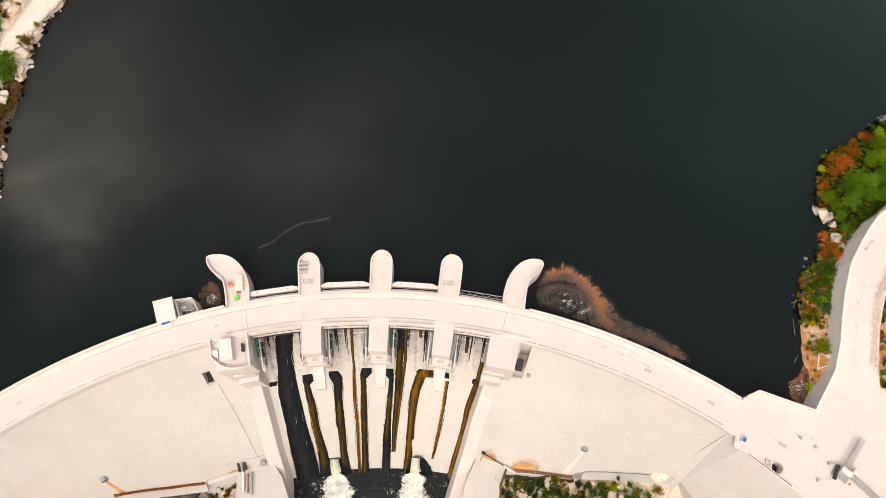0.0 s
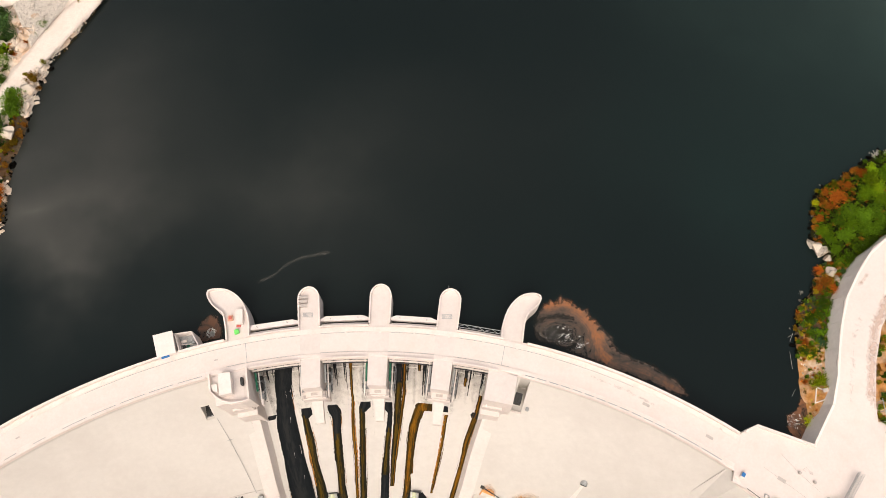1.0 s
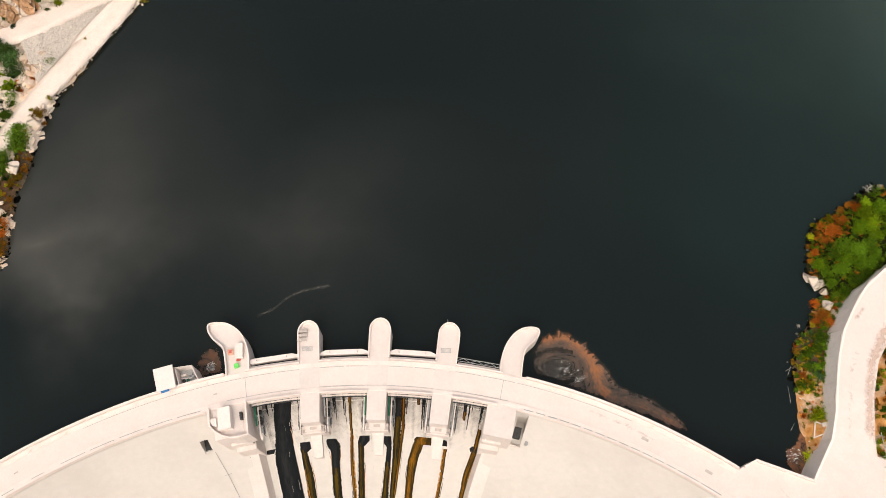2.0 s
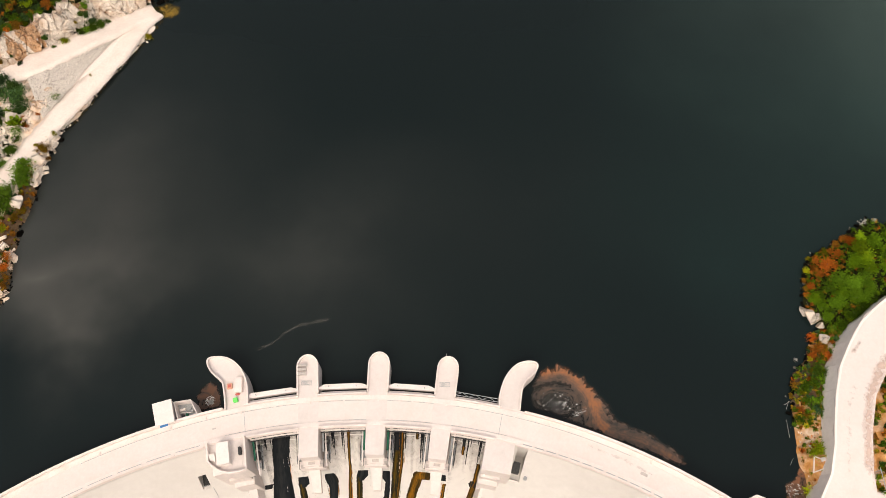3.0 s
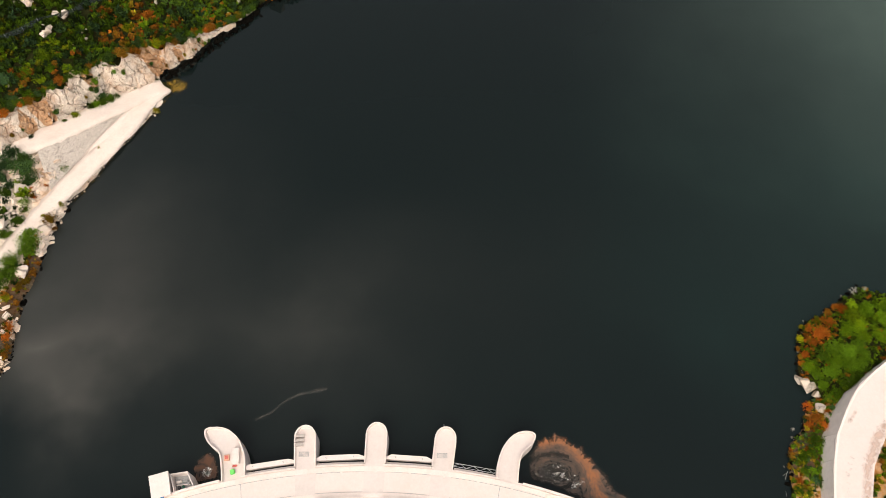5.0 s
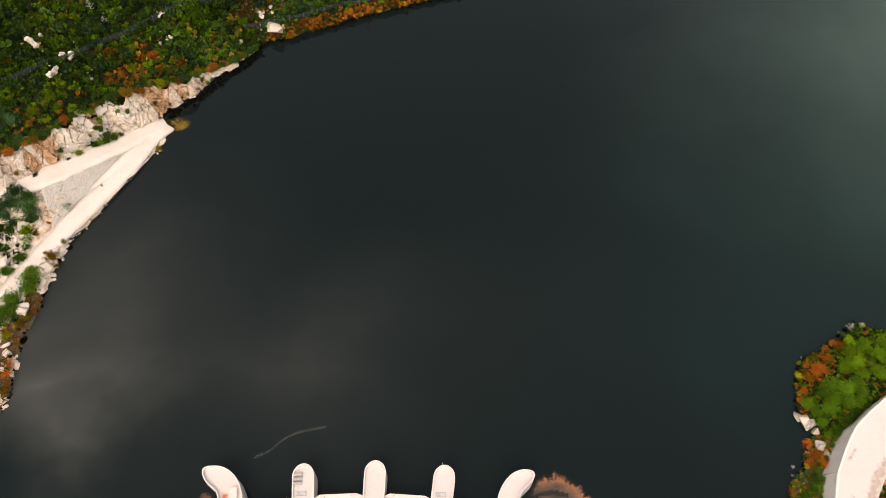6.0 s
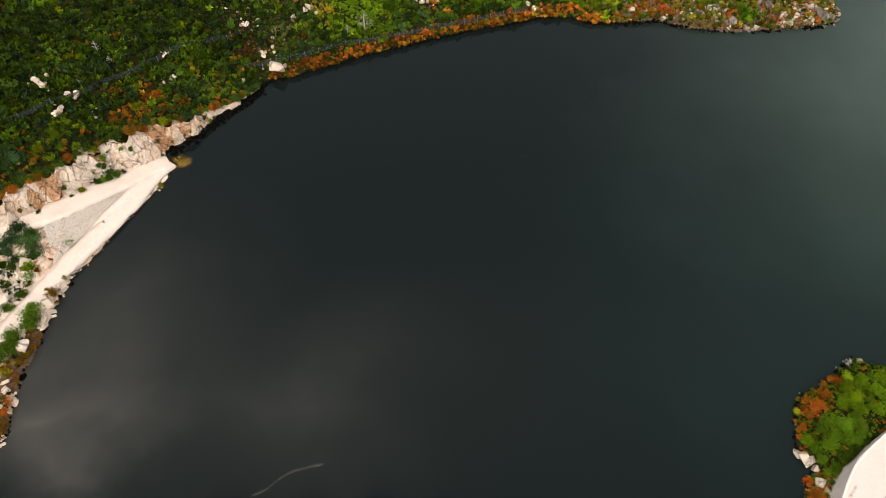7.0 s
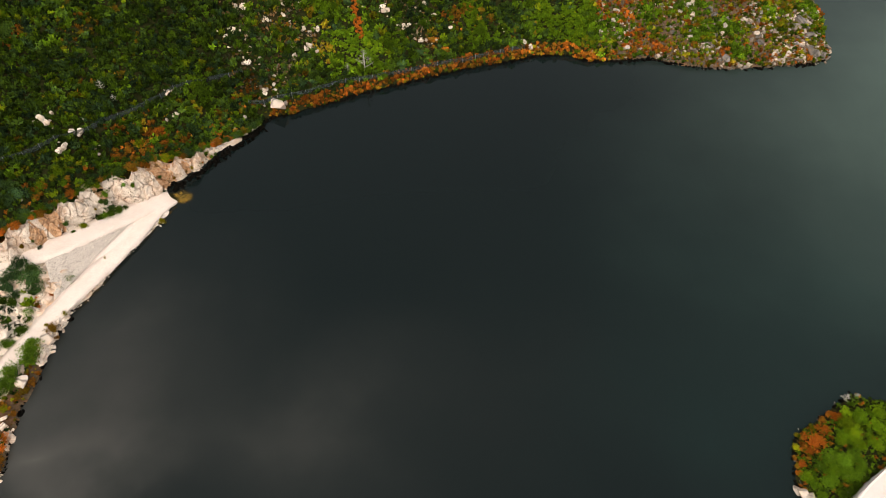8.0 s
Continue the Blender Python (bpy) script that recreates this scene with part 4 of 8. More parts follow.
BROWNS = [
    [(120.6, -7.93, -7.33), (115.8, -8.1, -7.15), (111.2, -8.26, -7.31), (106.4, -8.37, -7.07), (101.4, -8.74, -7.08)],
    [(116.5, -4.95, -4.0), (110.6, -5.33, -4.22), (105.8, -5.6, -4.49), (101.2, -5.95, -4.35)],
    [(131, -2.3, -2.02), (122.5, -2.43, -2.14), (116.1, -2.85, -2.46), (111.5, -2.87, -2.52), (105.5, -3.22, -2.84), (101.2, -3.39, -2.99)],
    [(121.0, -1.69, -1.08), (114.9, -2.01, -1.28), (107.9, -2.43, -1.63), (101.2, -2.91, -1.86)],
    [(117.5, 1.2, 1.75), (112.6, 0.78, 1.46), (107.8, 0.27, 1.37)],
    [(126.0, 2.31, 3.0), (121.5, 2.1, 2.83), (117.1, 1.93, 2.77), (111.4, 1.58, 2.28), (105.4, 1.37, 1.77)],
    [(130.4, 2.98, 3.36), (123.6, 2.95, 3.3), (117.2, 2.51, 2.83), (110.3, 1.98, 2.27), (105.4, 1.7, 1.93)],
    [(121.9, 4.41, 5.4), (121.0, 4.24, 5.4), (118.4, 3.79, 4.86), (115.0, 3.56, 4.56), (110.4, 3.4, 4.32), (105.5, 3.22, 4.2), (101.2, 2.88, 3.92)],
    [(120.7, 7.58, 7.94), (115.7, 7.51, 7.84), (111.0, 7.27, 7.61), (106.7, 6.95, 7.32), (104.5, 6.77, 7.07)],
    [(125.3, 10.84, 11.2), (121.8, 10.7, 11.2), (121.0, 10.58, 11.2), (116.4, 10.09, 10.73), (111.7, 10.02, 10.63), (106.8, 9.64, 10.37), (101.2, 9.19, 9.98)],
    [(122.4, 4.6, 6.2), (121.9, 4.3, 6.2), (121.0, 4.5, 6.2)],
    [(128.0, 9.11, 9.44), (126.4, 9.15, 9.4)],
    [(130.3, 4.41, 4.74), (128.3, 4.48, 4.76)],
]
for k, rows in enumerate(WETS):
    streak("wet_streak", rows, WET, "dark wet streak of seeping water", 20 + k)
for k, rows in enumerate(BROWNS):
    dim = k in (0, 1, 3, 4, 5)
    streak("algae_streak", rows, OLIVE_STREAK if dim else BROWN_ALGAE, "olive-black streak of algae" if dim else "brown streak of algae", 60 + k)

# fine filaments beside the wide streaks
fr = random.Random(77)
for rows in WETS[:1] + WETS[2:3] + BROWNS[:10]:
    rs, lo, hi = [q[0] for q in rows][::-1], [q[1] for q in rows][::-1], [q[2] for q in rows][::-1]
    for k in range(6):
        r0 = fr.uniform(rs[0] + 4, rs[-1])
        r1 = max(rs[0], r0 - fr.uniform(2.0, 7.0))
        edge = lo if k % 2 else hi
        off, w = fr.uniform(-0.02, 0.14) * (-1 if k % 2 else 1), fr.uniform(0.012, 0.035)
        line = [(r, float(np.interp(r, rs, edge)) + off - w * g, float(np.interp(r, rs, edge)) + off + w * g) for r, g in ((r0, 0.5), ((r0 + r1) / 2, 1.0), (r1, 0.3))]
        streak("algae_streak", line, BROWN_ALGAE if k % 3 else OCHRE_EDGE, "thin filament of algae", 400 + k, 0.012)

EDGES = [
    [(122.5, -2.16, -2.08), (116.1, -2.48, -2.36), (111.5, -2.54, -2.4), (105.5, -2.86, -2.76), (101.4, -3.0, -2.92)],
    [(120.7, 7.5, 7.6), (115.7, 7.44, 7.54), (111.0, 7.2, 7.3), (106.7, 6.9, 6.98)],
    [(120.0, 11.1, 11.3), (116.4, 10.72, 10.85), (111.7, 10.62, 10.72), (106.8, 10.36, 10.45)],
    [(117.0, -8.0, -7.9), (112.0, -8.2, -8.08), (106.4, -8.3, -8.2)],
]
for k, rows in enumerate(EDGES):
    streak("ochre_streak", rows, OCHRE_EDGE, "ochre edge of an algae streak", 90 + k, 0.05).location.z = 0.012
er = random.Random(5)
for b, (a0, a1) in enumerate(BAYS):
    for k in range(10):
        d = er.uniform(a0 + 0.5, a1 - 0.5) if k > 3 else (a0 + er.uniform(0.25, 0.6) if k % 2 else a1 - er.uniform(0.25, 0.6))
        r1 = er.uniform(123.5, 129)
        w = er.uniform(0.04, 0.12)
        streak("wet_streak", [(131.2, d - w, d + w), ((131.2 + r1) / 2, d - w * 0.8, d + w * 0.7), (r1, d - w * 0.3, d + w * 0.2)], WET, "dark wet streak of seeping water", 200 + b * 12 + k, 0.02)
for k in range(6):
    r0 = er.uniform(106, 126)
    d = float(np.interp(r0, [101, 107, 113, 119, 124, 131], [-10.3, -10.1, -9.8, -9.5, -9.3, -8.7])) + er.uniform(-0.2, 0.75)
    streak("pale_drip", [(r0, d - 0.01, d + 0.01), (r0 - er.uniform(0.5, 2.2), d - 0.09, d - 0.075)], CONCRETE, "pale dry drip line in the wet streak", 300 + k, 0.008).location.z = 0.03
DAMP = scum_material("grey_damp_stain", (0.40, 0.375, 0.345), (0.30, 0.285, 0.265), 0.45, 0.52, 1.5)
for b, (a0, a1) in enumerate(BAYS):
    verts, cover, cols, rows = [], [], 16, 44
    for i in range(rows + 1):
        r = 131.0 - 17.0 * i / rows
        for j in range(cols + 1):
            d = a0 + 0.1 + (a1 - a0 - 0.2) * j / cols
            verts.append(polar(r, d, chute_z(r) + 0.02))
            cover.append(0.62 - 1.1 * (i / rows) ** 0.7 + 0.22 * abs(2 * j / cols - 1) ** 2 + 0.3 * noise.noise((d * 3.0, r * 0.12, 5.0)))
    ob = raw("damp_stain", verts, [(i * (cols + 1) + j, i * (cols + 1) + j + 1, (i + 1) * (cols + 1) + j + 1, (i + 1) * (cols + 1) + j) for i in range(rows) for j in range(cols)], DAMP, dam, "grey damp stain below a gate")
    at = ob.data.attributes.new("cover", "FLOAT", "POINT")
    at.data.foreach_set("value", np.array(cover, np.float32))
# thin conduit down the left face from the niche, and a lift joint at its foot
LINE = [(-7.1, -15.95), (-13.0, -15.69), (-20.2, -15.52), (-27.4, -15.46)]
for (za, da), (zb, db) in zip(LINE, LINE[1:]):
    part("face_conduit", rod(polar(face_r(za) - 0.24, da, za), polar(face_r(zb) - 0.24, db, zb), 0.045, sides=6), STEEL, dam, "thin conduit down the concrete face")
part("conduit_clamp", rod(polar(face_r(-13) - 0.07, -16.1, -13.1), polar(face_r(-13) - 0.07, -15.3, -12.9), 0.05, sides=6), STEEL, dam)
JOINT = [(-26.65, -19.4), (-27.0, -17.0), (-27.3, -14.35)]
for (za, da), (zb, db) in zip(JOINT, JOINT[1:]):
    part("lift_joint", rod(polar(face_r(za) - 0.01, da, za), polar(face_r(zb) - 0.01, db, zb), 0.05, sides=6), PALE_STEEL, dam)

# raised covers over the two bottom outlets, their dark mouths, the pool and the white jets
for deg, half0, half1 in ((-6.2, 2.55, 1.25), (5.0, 2.6, 1.3)):
    bm = bmesh.new()
    ring = []
    for r, half, up in ((112.5, half0 * 0.6 + half1 * 0.4, -0.1), (108, half0 * 0.35 + half1 * 0.65, 0.4 if deg < 0 else 0.06), (104.4, half1, 1.4 if deg < 0 else 0.5)):
        f = chute_z(r)
        ring.append([bm.verts.new(beside(r, deg, s * half, z)) for s, z in ((-1, f - 2), (-1, f + up), (1, f + up), (1, f - 2))])
    for u, v in zip(ring, ring[1:]):
        for j in range(4):
            bm.faces.new((u[j], u[(j + 1) % 4], v[(j + 1) % 4], v[j]))
    bm.faces.new(ring[0])
    bm.faces.new(ring[-1][::-1])
    cover = part("outlet_cover", bm, FACE, dam, "raised concrete cover over a bottom outlet")
    part("outlet_mouth", box(facing(104.35, deg, chute_z(104.4) - 0.7), half1 * 1.7, 0.25, 2.5), DARK, cover, "dark outlet mouth")
# pool below the chute, with foam and the two jets
def pool_material():
    m = bpy.data.materials.new("churned_water")
    m.use_nodes = True
    n, l = m.node_tree.nodes, m.node_tree.links
    p = n["Principled BSDF"]
    p.inputs["Roughness"].default_value, p.inputs["IOR"].default_value = 0.25, 1.33
    co = n.new("ShaderNodeTexCoord")
    w = n.new("ShaderNodeTexNoise")
    w.inputs["Scale"].default_value, w.inputs["Detail"].default_value, w.inputs["Distortion"].default_value = 0.45, 8, 2.2
    w.inputs["Roughness"].default_value = 0.7
    l.new(co.outputs["Object"], w.inputs["Vector"])
    ramp = n.new("ShaderNodeValToRGB")
    e = ramp.color_ramp.elements
    e[0].position, e[0].color = 0.58, (0.006, 0.008, 0.009, 1)
    e[1].position, e[1].color = 0.80, (0.62, 0.64, 0.60, 1)
    l.new(w.outputs["Fac"], ramp.inputs["Fac"])
    l.new(ramp.outputs["Color"], p.inputs["Base Color"])
    b = n.new("ShaderNodeBump")
    b.inputs["Distance"].default_value = 0.4
    l.new(w.outputs["Fac"], b.inputs["Height"])
    l.new(b.outputs["Normal"], p.inputs["Normal"])
    return m


FOAM = material("white_water", (0.70, 0.72, 0.70), (0.86, 0.86, 0.83), 0.8, 0.9, 0.8, 1.5, distance=0.4)
pbm = bmesh.new()
pbm.faces.new([pbm.verts.new(p) for p in [polar(103, d, -37.3) for d in np.arange(-14, 12.6, 2)] + [Vector((40, -60, -37.3)), Vector((-70, -60, -37.3))]])
tagged(part("water", pbm, pool_material()), "dark churned water with foam in the stilling pool", "water", kind="structure")
JET = scum_material("jet_foam", (0.86, 0.85, 0.79), (0.50, 0.52, 0.47), 0.75, 0.44, 0.70)
JET_CORE = scum_material("clear_jet_water", (0.74, 0.76, 0.52), (0.55, 0.58, 0.40), 0.5, 0.30, 0.60)
jr = random.Random(8)
for deg in (-6.4, 4.7):
    rows, verts, faces = 40, [], []
    cols = 25
    for i in range(rows):
        r = 104.4 - i * 0.5
        spread_out = max(0, i - 7)
        half = 1.0 + 0.05 * min(i, 7) + min(0.95 * spread_out, 2.2) + 0.22 * spread_out
        for j in range(cols):
            s = j / (cols - 1) * 2 - 1
            fall = max(-37.3, chute_z(104.4) + 0.4 - 0.2 * (i * 0.5) ** 1.7)
            p = beside(r, deg, s * half * (1 + min(1.0, i / 9) * (0.35 * noise.noise((r * 0.6, s * 2, deg)) + 0.25 * noise.noise((r * 1.7, s * 3, deg)))), 0)
            rough = noise.noise((p.x * 0.9, p.y * 0.9, deg)) * 0.5 + noise.noise((p.x * 2.3, p.y * 2.3, deg)) * 0.3
            crown = max(0.0, 1 - s * s)
            p.z = fall + crown * 0.9 + rough * min(1.0, i / 8) * (0.3 + crown) - (0.9 if i > 7 else 0.3) * abs(s) ** 3
            verts.append(p)
    for i in range(rows - 1):
        for j in range(cols - 1):
            k = i * cols + j
            faces.append((k, k + 1, k + cols + 1, k + cols))
    jet = raw("water_jet", verts, faces, JET, smooth=True)
    jet.data.materials.append(JET_CORE)
    jet.data.polygons.foreach_set("material_index", [int(k // (cols - 1) < 8 + 3 * noise.noise((k % (cols - 1) * 0.7, deg, 2.0)) and abs(k % (cols - 1) - 11.5) < 6) for k in range(len(faces))])
    at = jet.data.attributes.new("cover", "FLOAT", "POINT")
    at.data.foreach_set("value", np.array([0.75 - (0.5 if i < 7 else 1.05) * abs(j / (cols - 1) * 2 - 1) ** 1.5 - 0.55 * (i / rows) ** 1.5 for i in range(rows) for j in range(cols)], np.float32))
    tagged(jet, "white jet of water from a bottom outlet into the pool", "water", "outlet jets")
    # flecks of spray round the jet
    fv, ff = [], []
    for _ in range(60):
        d = jr.uniform(2, 14)
        off = jr.gauss(0, 1.5 + d * 0.22)
        c = beside(103.5 - d, deg, off, -37.25)
        a, b = jr.uniform(0.1, 0.6), jr.uniform(0.03, 0.09)
        th = jr.uniform(0, 6.28)
        u, v = Vector((math.cos(th) * a, math.sin(th) * a, 0)), Vector((-math.sin(th) * b, math.cos(th) * b, 0.05))
        k = len(fv)
        fv += [c - u, c - v, c + u, c + v]
        ff.append((k, k + 1, k + 2, k + 3))
    tagged(raw("spray_flecks", fv, ff, FOAM), "white flecks of foam on the churned pool", "foam", kind="stuff")

# gallery outlets, stains and the rust-brown gutter at the foot of the face
for deg, z in ((24.2, -17.4), (-31.3, -17.2)):
    r = face_r(z)
    hood = part("gallery_outlet", rod(polar(r - 0.5, deg, z), polar(r + 2.5, deg, z), 0.8, sides=20), STEEL, dam, "round gallery outlet in the downstream face")
    part("outlet_mouth", rod(polar(r - 0.56, deg, z), polar(r - 0.4, deg, z), 0.66, sides=20), DARK, hood, "dark outlet mouth")
    d2 = 1 if deg > 0 else -1
    v = []
    for i in range(9):
        zz = z - 0.8 - i * 0.9
        w = 0.25 + 0.06 * i
        v += [beside(face_r(zz) - 0.03, deg, -w + d2 * -0.15 * i, zz), beside(face_r(zz) - 0.03, deg, w + d2 * -0.15 * i, zz)]
    raw("seep_streak", v, [(2 * i, 2 * i + 1, 2 * i + 3, 2 * i + 2) for i in range(8)], PARAPET if deg > 0 else RUST, dam, "seepage streak under the outlet")


def toe_strip(bearings, rise, width, mat, name, label):
    v = []
    for d in bearings:
        z = float(np.interp(d, [a for a, _ in TOE], [b for _, b in TOE])) + rise
        r = face_r(z) - 0.15
        v += [polar(r, d, z), polar(r - width, d, z + 0.05), polar(r - width, d, z - 1.2)]
    n = len(bearings)
    return raw(name, v, [(3 * i + j, 3 * i + j + 1, 3 * i + j + 4, 3 * i + j + 3) for i in range(n - 1) for j in range(2)], mat, dam, label)


APRONS = ([(8.0, 10.4), (14.9, 7.8), (13.3, 3.7), (12.9, -6), (3, -6), (5, 3.7)], [(-49.5, 7.8), (-42.2, 10.6), (-38.6, 5.6), (-34, -6), (-48.7, -6)])
for outline in APRONS:
    part("apron", prism(outline, -36, -29.6), FACE, dam, "flat concrete apron beside the chute")
toe_strip([float(d) for d in np.arange(25.4, 33.9, 0.5)], 1.5, 1.9, FACE, "apron", "concrete strip at the foot of the face")
PIT_WALL = material("stained_pit_wall", (0.05, 0.032, 0.016), (0.17, 0.10, 0.05), 1.0, 0.9, 0.4)
for line in ([(14.9, 7.8), (13.3, 3.7), (12.9, -6)], [(30.1, 5.6), (31.2, 3.7), (31.9, -6)]):
    part("pit_wall", ring_wall(line, 0.45, -34, -29.0 if line[0][0] < 20 else -26.2), PIT_WALL, dam, "dark stained wall of the rock pit")
GUTTER = material("rusty_gutter", (0.09, 0.030, 0.008), (0.28, 0.10, 0.025), 1.2, 0.9, 0.4)
toe_strip([float(d) for d in np.arange(17.6, 25.1, 0.5)], 0.4, 0.7, GUTTER, "gutter", "rust-brown gutter at the foot of the face")
toe_strip([float(d) for d in np.arange(-31.8, -22.4, 0.5)], 0.6, 0.6, GUTTER, "gutter", "rust-brown gutter at the foot of the face")
toe_strip([float(d) for d in np.arange(-31.2, -22.4, 0.5)], 0.2, 2.0, CONCRETE, "walkway", "pale concrete walkway below the gutter")
toe_strip([float(d) for d in np.arange(-22.4, -14.6, 0.5)], 0.6, 1.0, CONCRETE, "gutter", "concrete gutter at the foot of the face")
for k in range(9):
    ends = []
    for d in (24.6 + k, 25.6 + k):
        z = float(np.interp(d, [a for a, _ in TOE], [b for _, b in TOE])) + (1.7 if d > 25.2 else 0.9)
        ends.append(polar(face_r(z) - 0.3, d, z))
    part("toe_cable", rod(ends[0], ends[1], 0.045, sides=6), DARK, dam)
for k in range(26):
    d = 17.8 + k * 0.28
    z = float(np.interp(d, [a for a, _ in TOE], [b for _, b in TOE])) + 0.4
    part("gutter_bar", rod(polar(face_r(z) - 0.1, d, z + 0.12), polar(face_r(z) - 0.95, d, z + 0.12), 0.06, sides=5), PALE_STEEL, dam)
SEEP = scum_material("rust_seep", (0.86, 0.42, 0.14), (0.76, 0.27, 0.05), 0.35, 0.30, 1.25)
for a0, a1, tall in ((17.2, 20.6, 3.4), (12.9, 15.2, 3.0), (-20, -17, 0.8)):
    verts, cover, n, rows = [], [], 60, 10
    for i in range(n + 1):
        u = i / n
        d = a0 + (a1 - a0) * u
        base = float(np.interp(d, [a for a, _ in TOE], [b for _, b in TOE])) + 0.4
        for j in range(rows + 1):
            z = base + tall * j / rows
            verts.append(polar(face_r(z) - 0.03, d, z))
            cover.append(0.70 * math.sin(math.pi * u) ** 0.4 - 0.9 * j / rows)
    ob = raw("rust_stain", verts, [(i * (rows + 1) + j, i * (rows + 1) + j + 1, (i + 1) * (rows + 1) + j + 1, (i + 1) * (rows + 1) + j) for i in range(n) for j in range(rows)], SEEP, dam, "orange rust stain at the foot of the face")
    at = ob.data.attributes.new("cover", "FLOAT", "POINT")
    at.data.foreach_set("value", np.array(cover, np.float32))
part("gully_pipe", rod((9.6, 10.9, -27.0), (14.6, 8.0, -28.55), 0.13, sides=10), DARK, dam, "dark drain pipe at the foot of the face")
part("pipe_end", rod((14.4, 8.1, -28.5), (17.0, 6.6, -29.2), 0.3, sides=10), WHITE, dam, "white end of the drain pipe")
part("gully_mouth", box(pose(9.5, 11.0, -28.2, 0, 0, -30), 0.9, 0.7, 1.6), DARK, dam)
for x, y, z, turn, sx, sy, sz, mat in ((-48.6, 8.0, -28.6, 15, 0.5, 2.6, 1.4, DARK), (-47.9, 8.1, -28.6, 15, 0.5, 2.8, 1.4, STEEL), (-47.2, 8.2, -28.6, 15, 0.4, 2.2, 1.2, DARK), (-43.0, 8.6, -28.6, 10, 1.2, 1.0, 1.2, STEEL),
                                   (-47.5, 4.5, -29.5, 5, 0.6, 4.5, 1.0, WHITE), (-46.5, 4.2, -29.5, 5, 0.15, 4.5, 0.7, RED), (-45.6, 4.2, -29.5, 5, 0.5, 5.0, 1.1, STEEL)):
    part("drain_pipework", box(pose(x, y, z, 0, 0, turn), sx, sy, sz, bevel=0.06), mat, dam)

# ---- right abutment ----
def terrace_z(y):
    return DECK_Z + 1.4 * float(smooth(np.array(y), 17.0, 36.0))


TERRACE = [(56.5, 10.2), (57.6, 13.5), (59.7, 19.4), (62.9, 20.9), (73.4, 16.8)] + WALL_TOP[-2::-1] + [(124, 66), (104, 54), (96.3, 46.7), (92.0, 40.8), (89.2, 33.5), (87.6, 25.4), (87.4, 21.5), (96, 20.5), (135, 18), (140, -44), (84, -40), (69.0, 0.4), (58.0, 9.4)]
tbm = bmesh.new()
tbm.faces.new([tbm.verts.new((x, y, terrace_z(y) - 0.004)) for x, y in TERRACE])
bmesh.ops.triangulate(tbm, faces=tbm.faces)
ext = bmesh.ops.extrude_face_region(tbm, geom=tbm.faces[:])
for v in [g for g in ext["geom"] if isinstance(g, bmesh.types.BMVert)]:
    v.co.z -= 0.7
pavement = part("pavement", tbm, DECK)
tagged(pavement, "pale concrete terrace and access road at the dam's end", "road", kind="structure")
cut(pavement, rod((64.3, 6.2, 1.0), (64.3, 6.2, 7.0), 1.2, sides=28))
DIRT = scum_material("road_dirt", (0.66, 0.47, 0.38), (0.60, 0.46, 0.39), 0.5, 0.50, 1.35)
for line, half, strength in (([(88.0, 21.5), (87.0, 26.5), (88.2, 33.5), (90.6, 40.8), (94.6, 46.7), (101, 53)], 1.9, 0.42), ([(88.9, 49.6), (90.5, 51.4), (92.2, 53.0)], 0.9, 0.3), ([(81.8, 22.0), (83.4, 30.0), (85.6, 38.0), (89.6, 46.0)], 2.6, 0.02), ([(68.0, 15.5), (76.0, 8.0), (86.0, -2.0)], 2.4, 0.02), ([(46.0, 23.2), (38.0, 27.4), (28.0, 31.6)], 1.2, 0.08), ([(77.5, 18.0), (83.0, 13.0), (90.0, 16.0)], 2.5, 0.0)):
    pts = along([Vector((*p, 0)) for p in line], 0.5)
    verts, cover = [], []
    for i, p in enumerate(pts):
        t = (pts[min(i + 1, len(pts) - 1)] - pts[max(i - 1, 0)]).normalized()
        for j in range(9):
            q = p + Vector((-t.y, t.x, 0)) * half * (j / 4 - 1)
            verts.append((q.x, q.y, terrace_z(q.y) + 0.012))
            cover.append(strength - 0.75 * abs(j / 4 - 1) ** 1.5 - 0.6 * max(0.0, abs(2 * i / len(pts) - 1) - 0.7) / 0.3)
    ob = raw("dirt_stain", verts, [(i * 9 + j, i * 9 + j + 1, i * 9 + j + 10, i * 9 + j + 9) for i in range(len(pts) - 1) for j in range(8)], DIRT, pavement, "reddish dirt washed over the concrete")
    at = ob.data.attributes.new("cover", "FLOAT", "POINT")
    at.data.foreach_set("value", np.array(cover, np.float32))
# upstream wall of the terrace
part("terrace_wall", ring_wall([(59.2, 19.0), (62.9, 20.9), (73.9, 16.7)], -1.2, -10, DECK_Z - 0.3), CONCRETE, pavement)
part("terrace_parapet", ring_wall([(60.2, 19.8), (62.9, 21.0), (73.8, 17.0)], -0.45, DECK_Z, 5.5), PARAPET, pavement)
# abutment block that ends the downstream face, and the slope below the terrace
for faces in ([(56.6, 13.0, 3.7), (58.1, 9.6, 3.7), (51.2, 4.4, -13.4), (48.9, 6.4, -13.6)], [(58.1, 9.6, 3.7), (69.3, 0.6, 3.7), (85, -24, 3.7), (72, -26, -22.0), (51.2, 4.4, -13.4)]):
    bm = bmesh.new()
    top = [bm.verts.new(p) for p in faces]
    base = [bm.verts.new((p[0] + (3 if p[2] > 0 else 0), p[1] + (3 if p[2] > 0 else 0), -45)) for p in faces]
    n = len(faces)
    for i in range(n):
        bm.faces.new((top[i], top[(i + 1) % n], base[(i + 1) % n], base[i]))
    bm.faces.new(top)
    bm.faces.new(base[::-1])
    bmesh.ops.triangulate(bm, faces=bm.faces)
    part("abutment_slope", bm, FACE, dam)
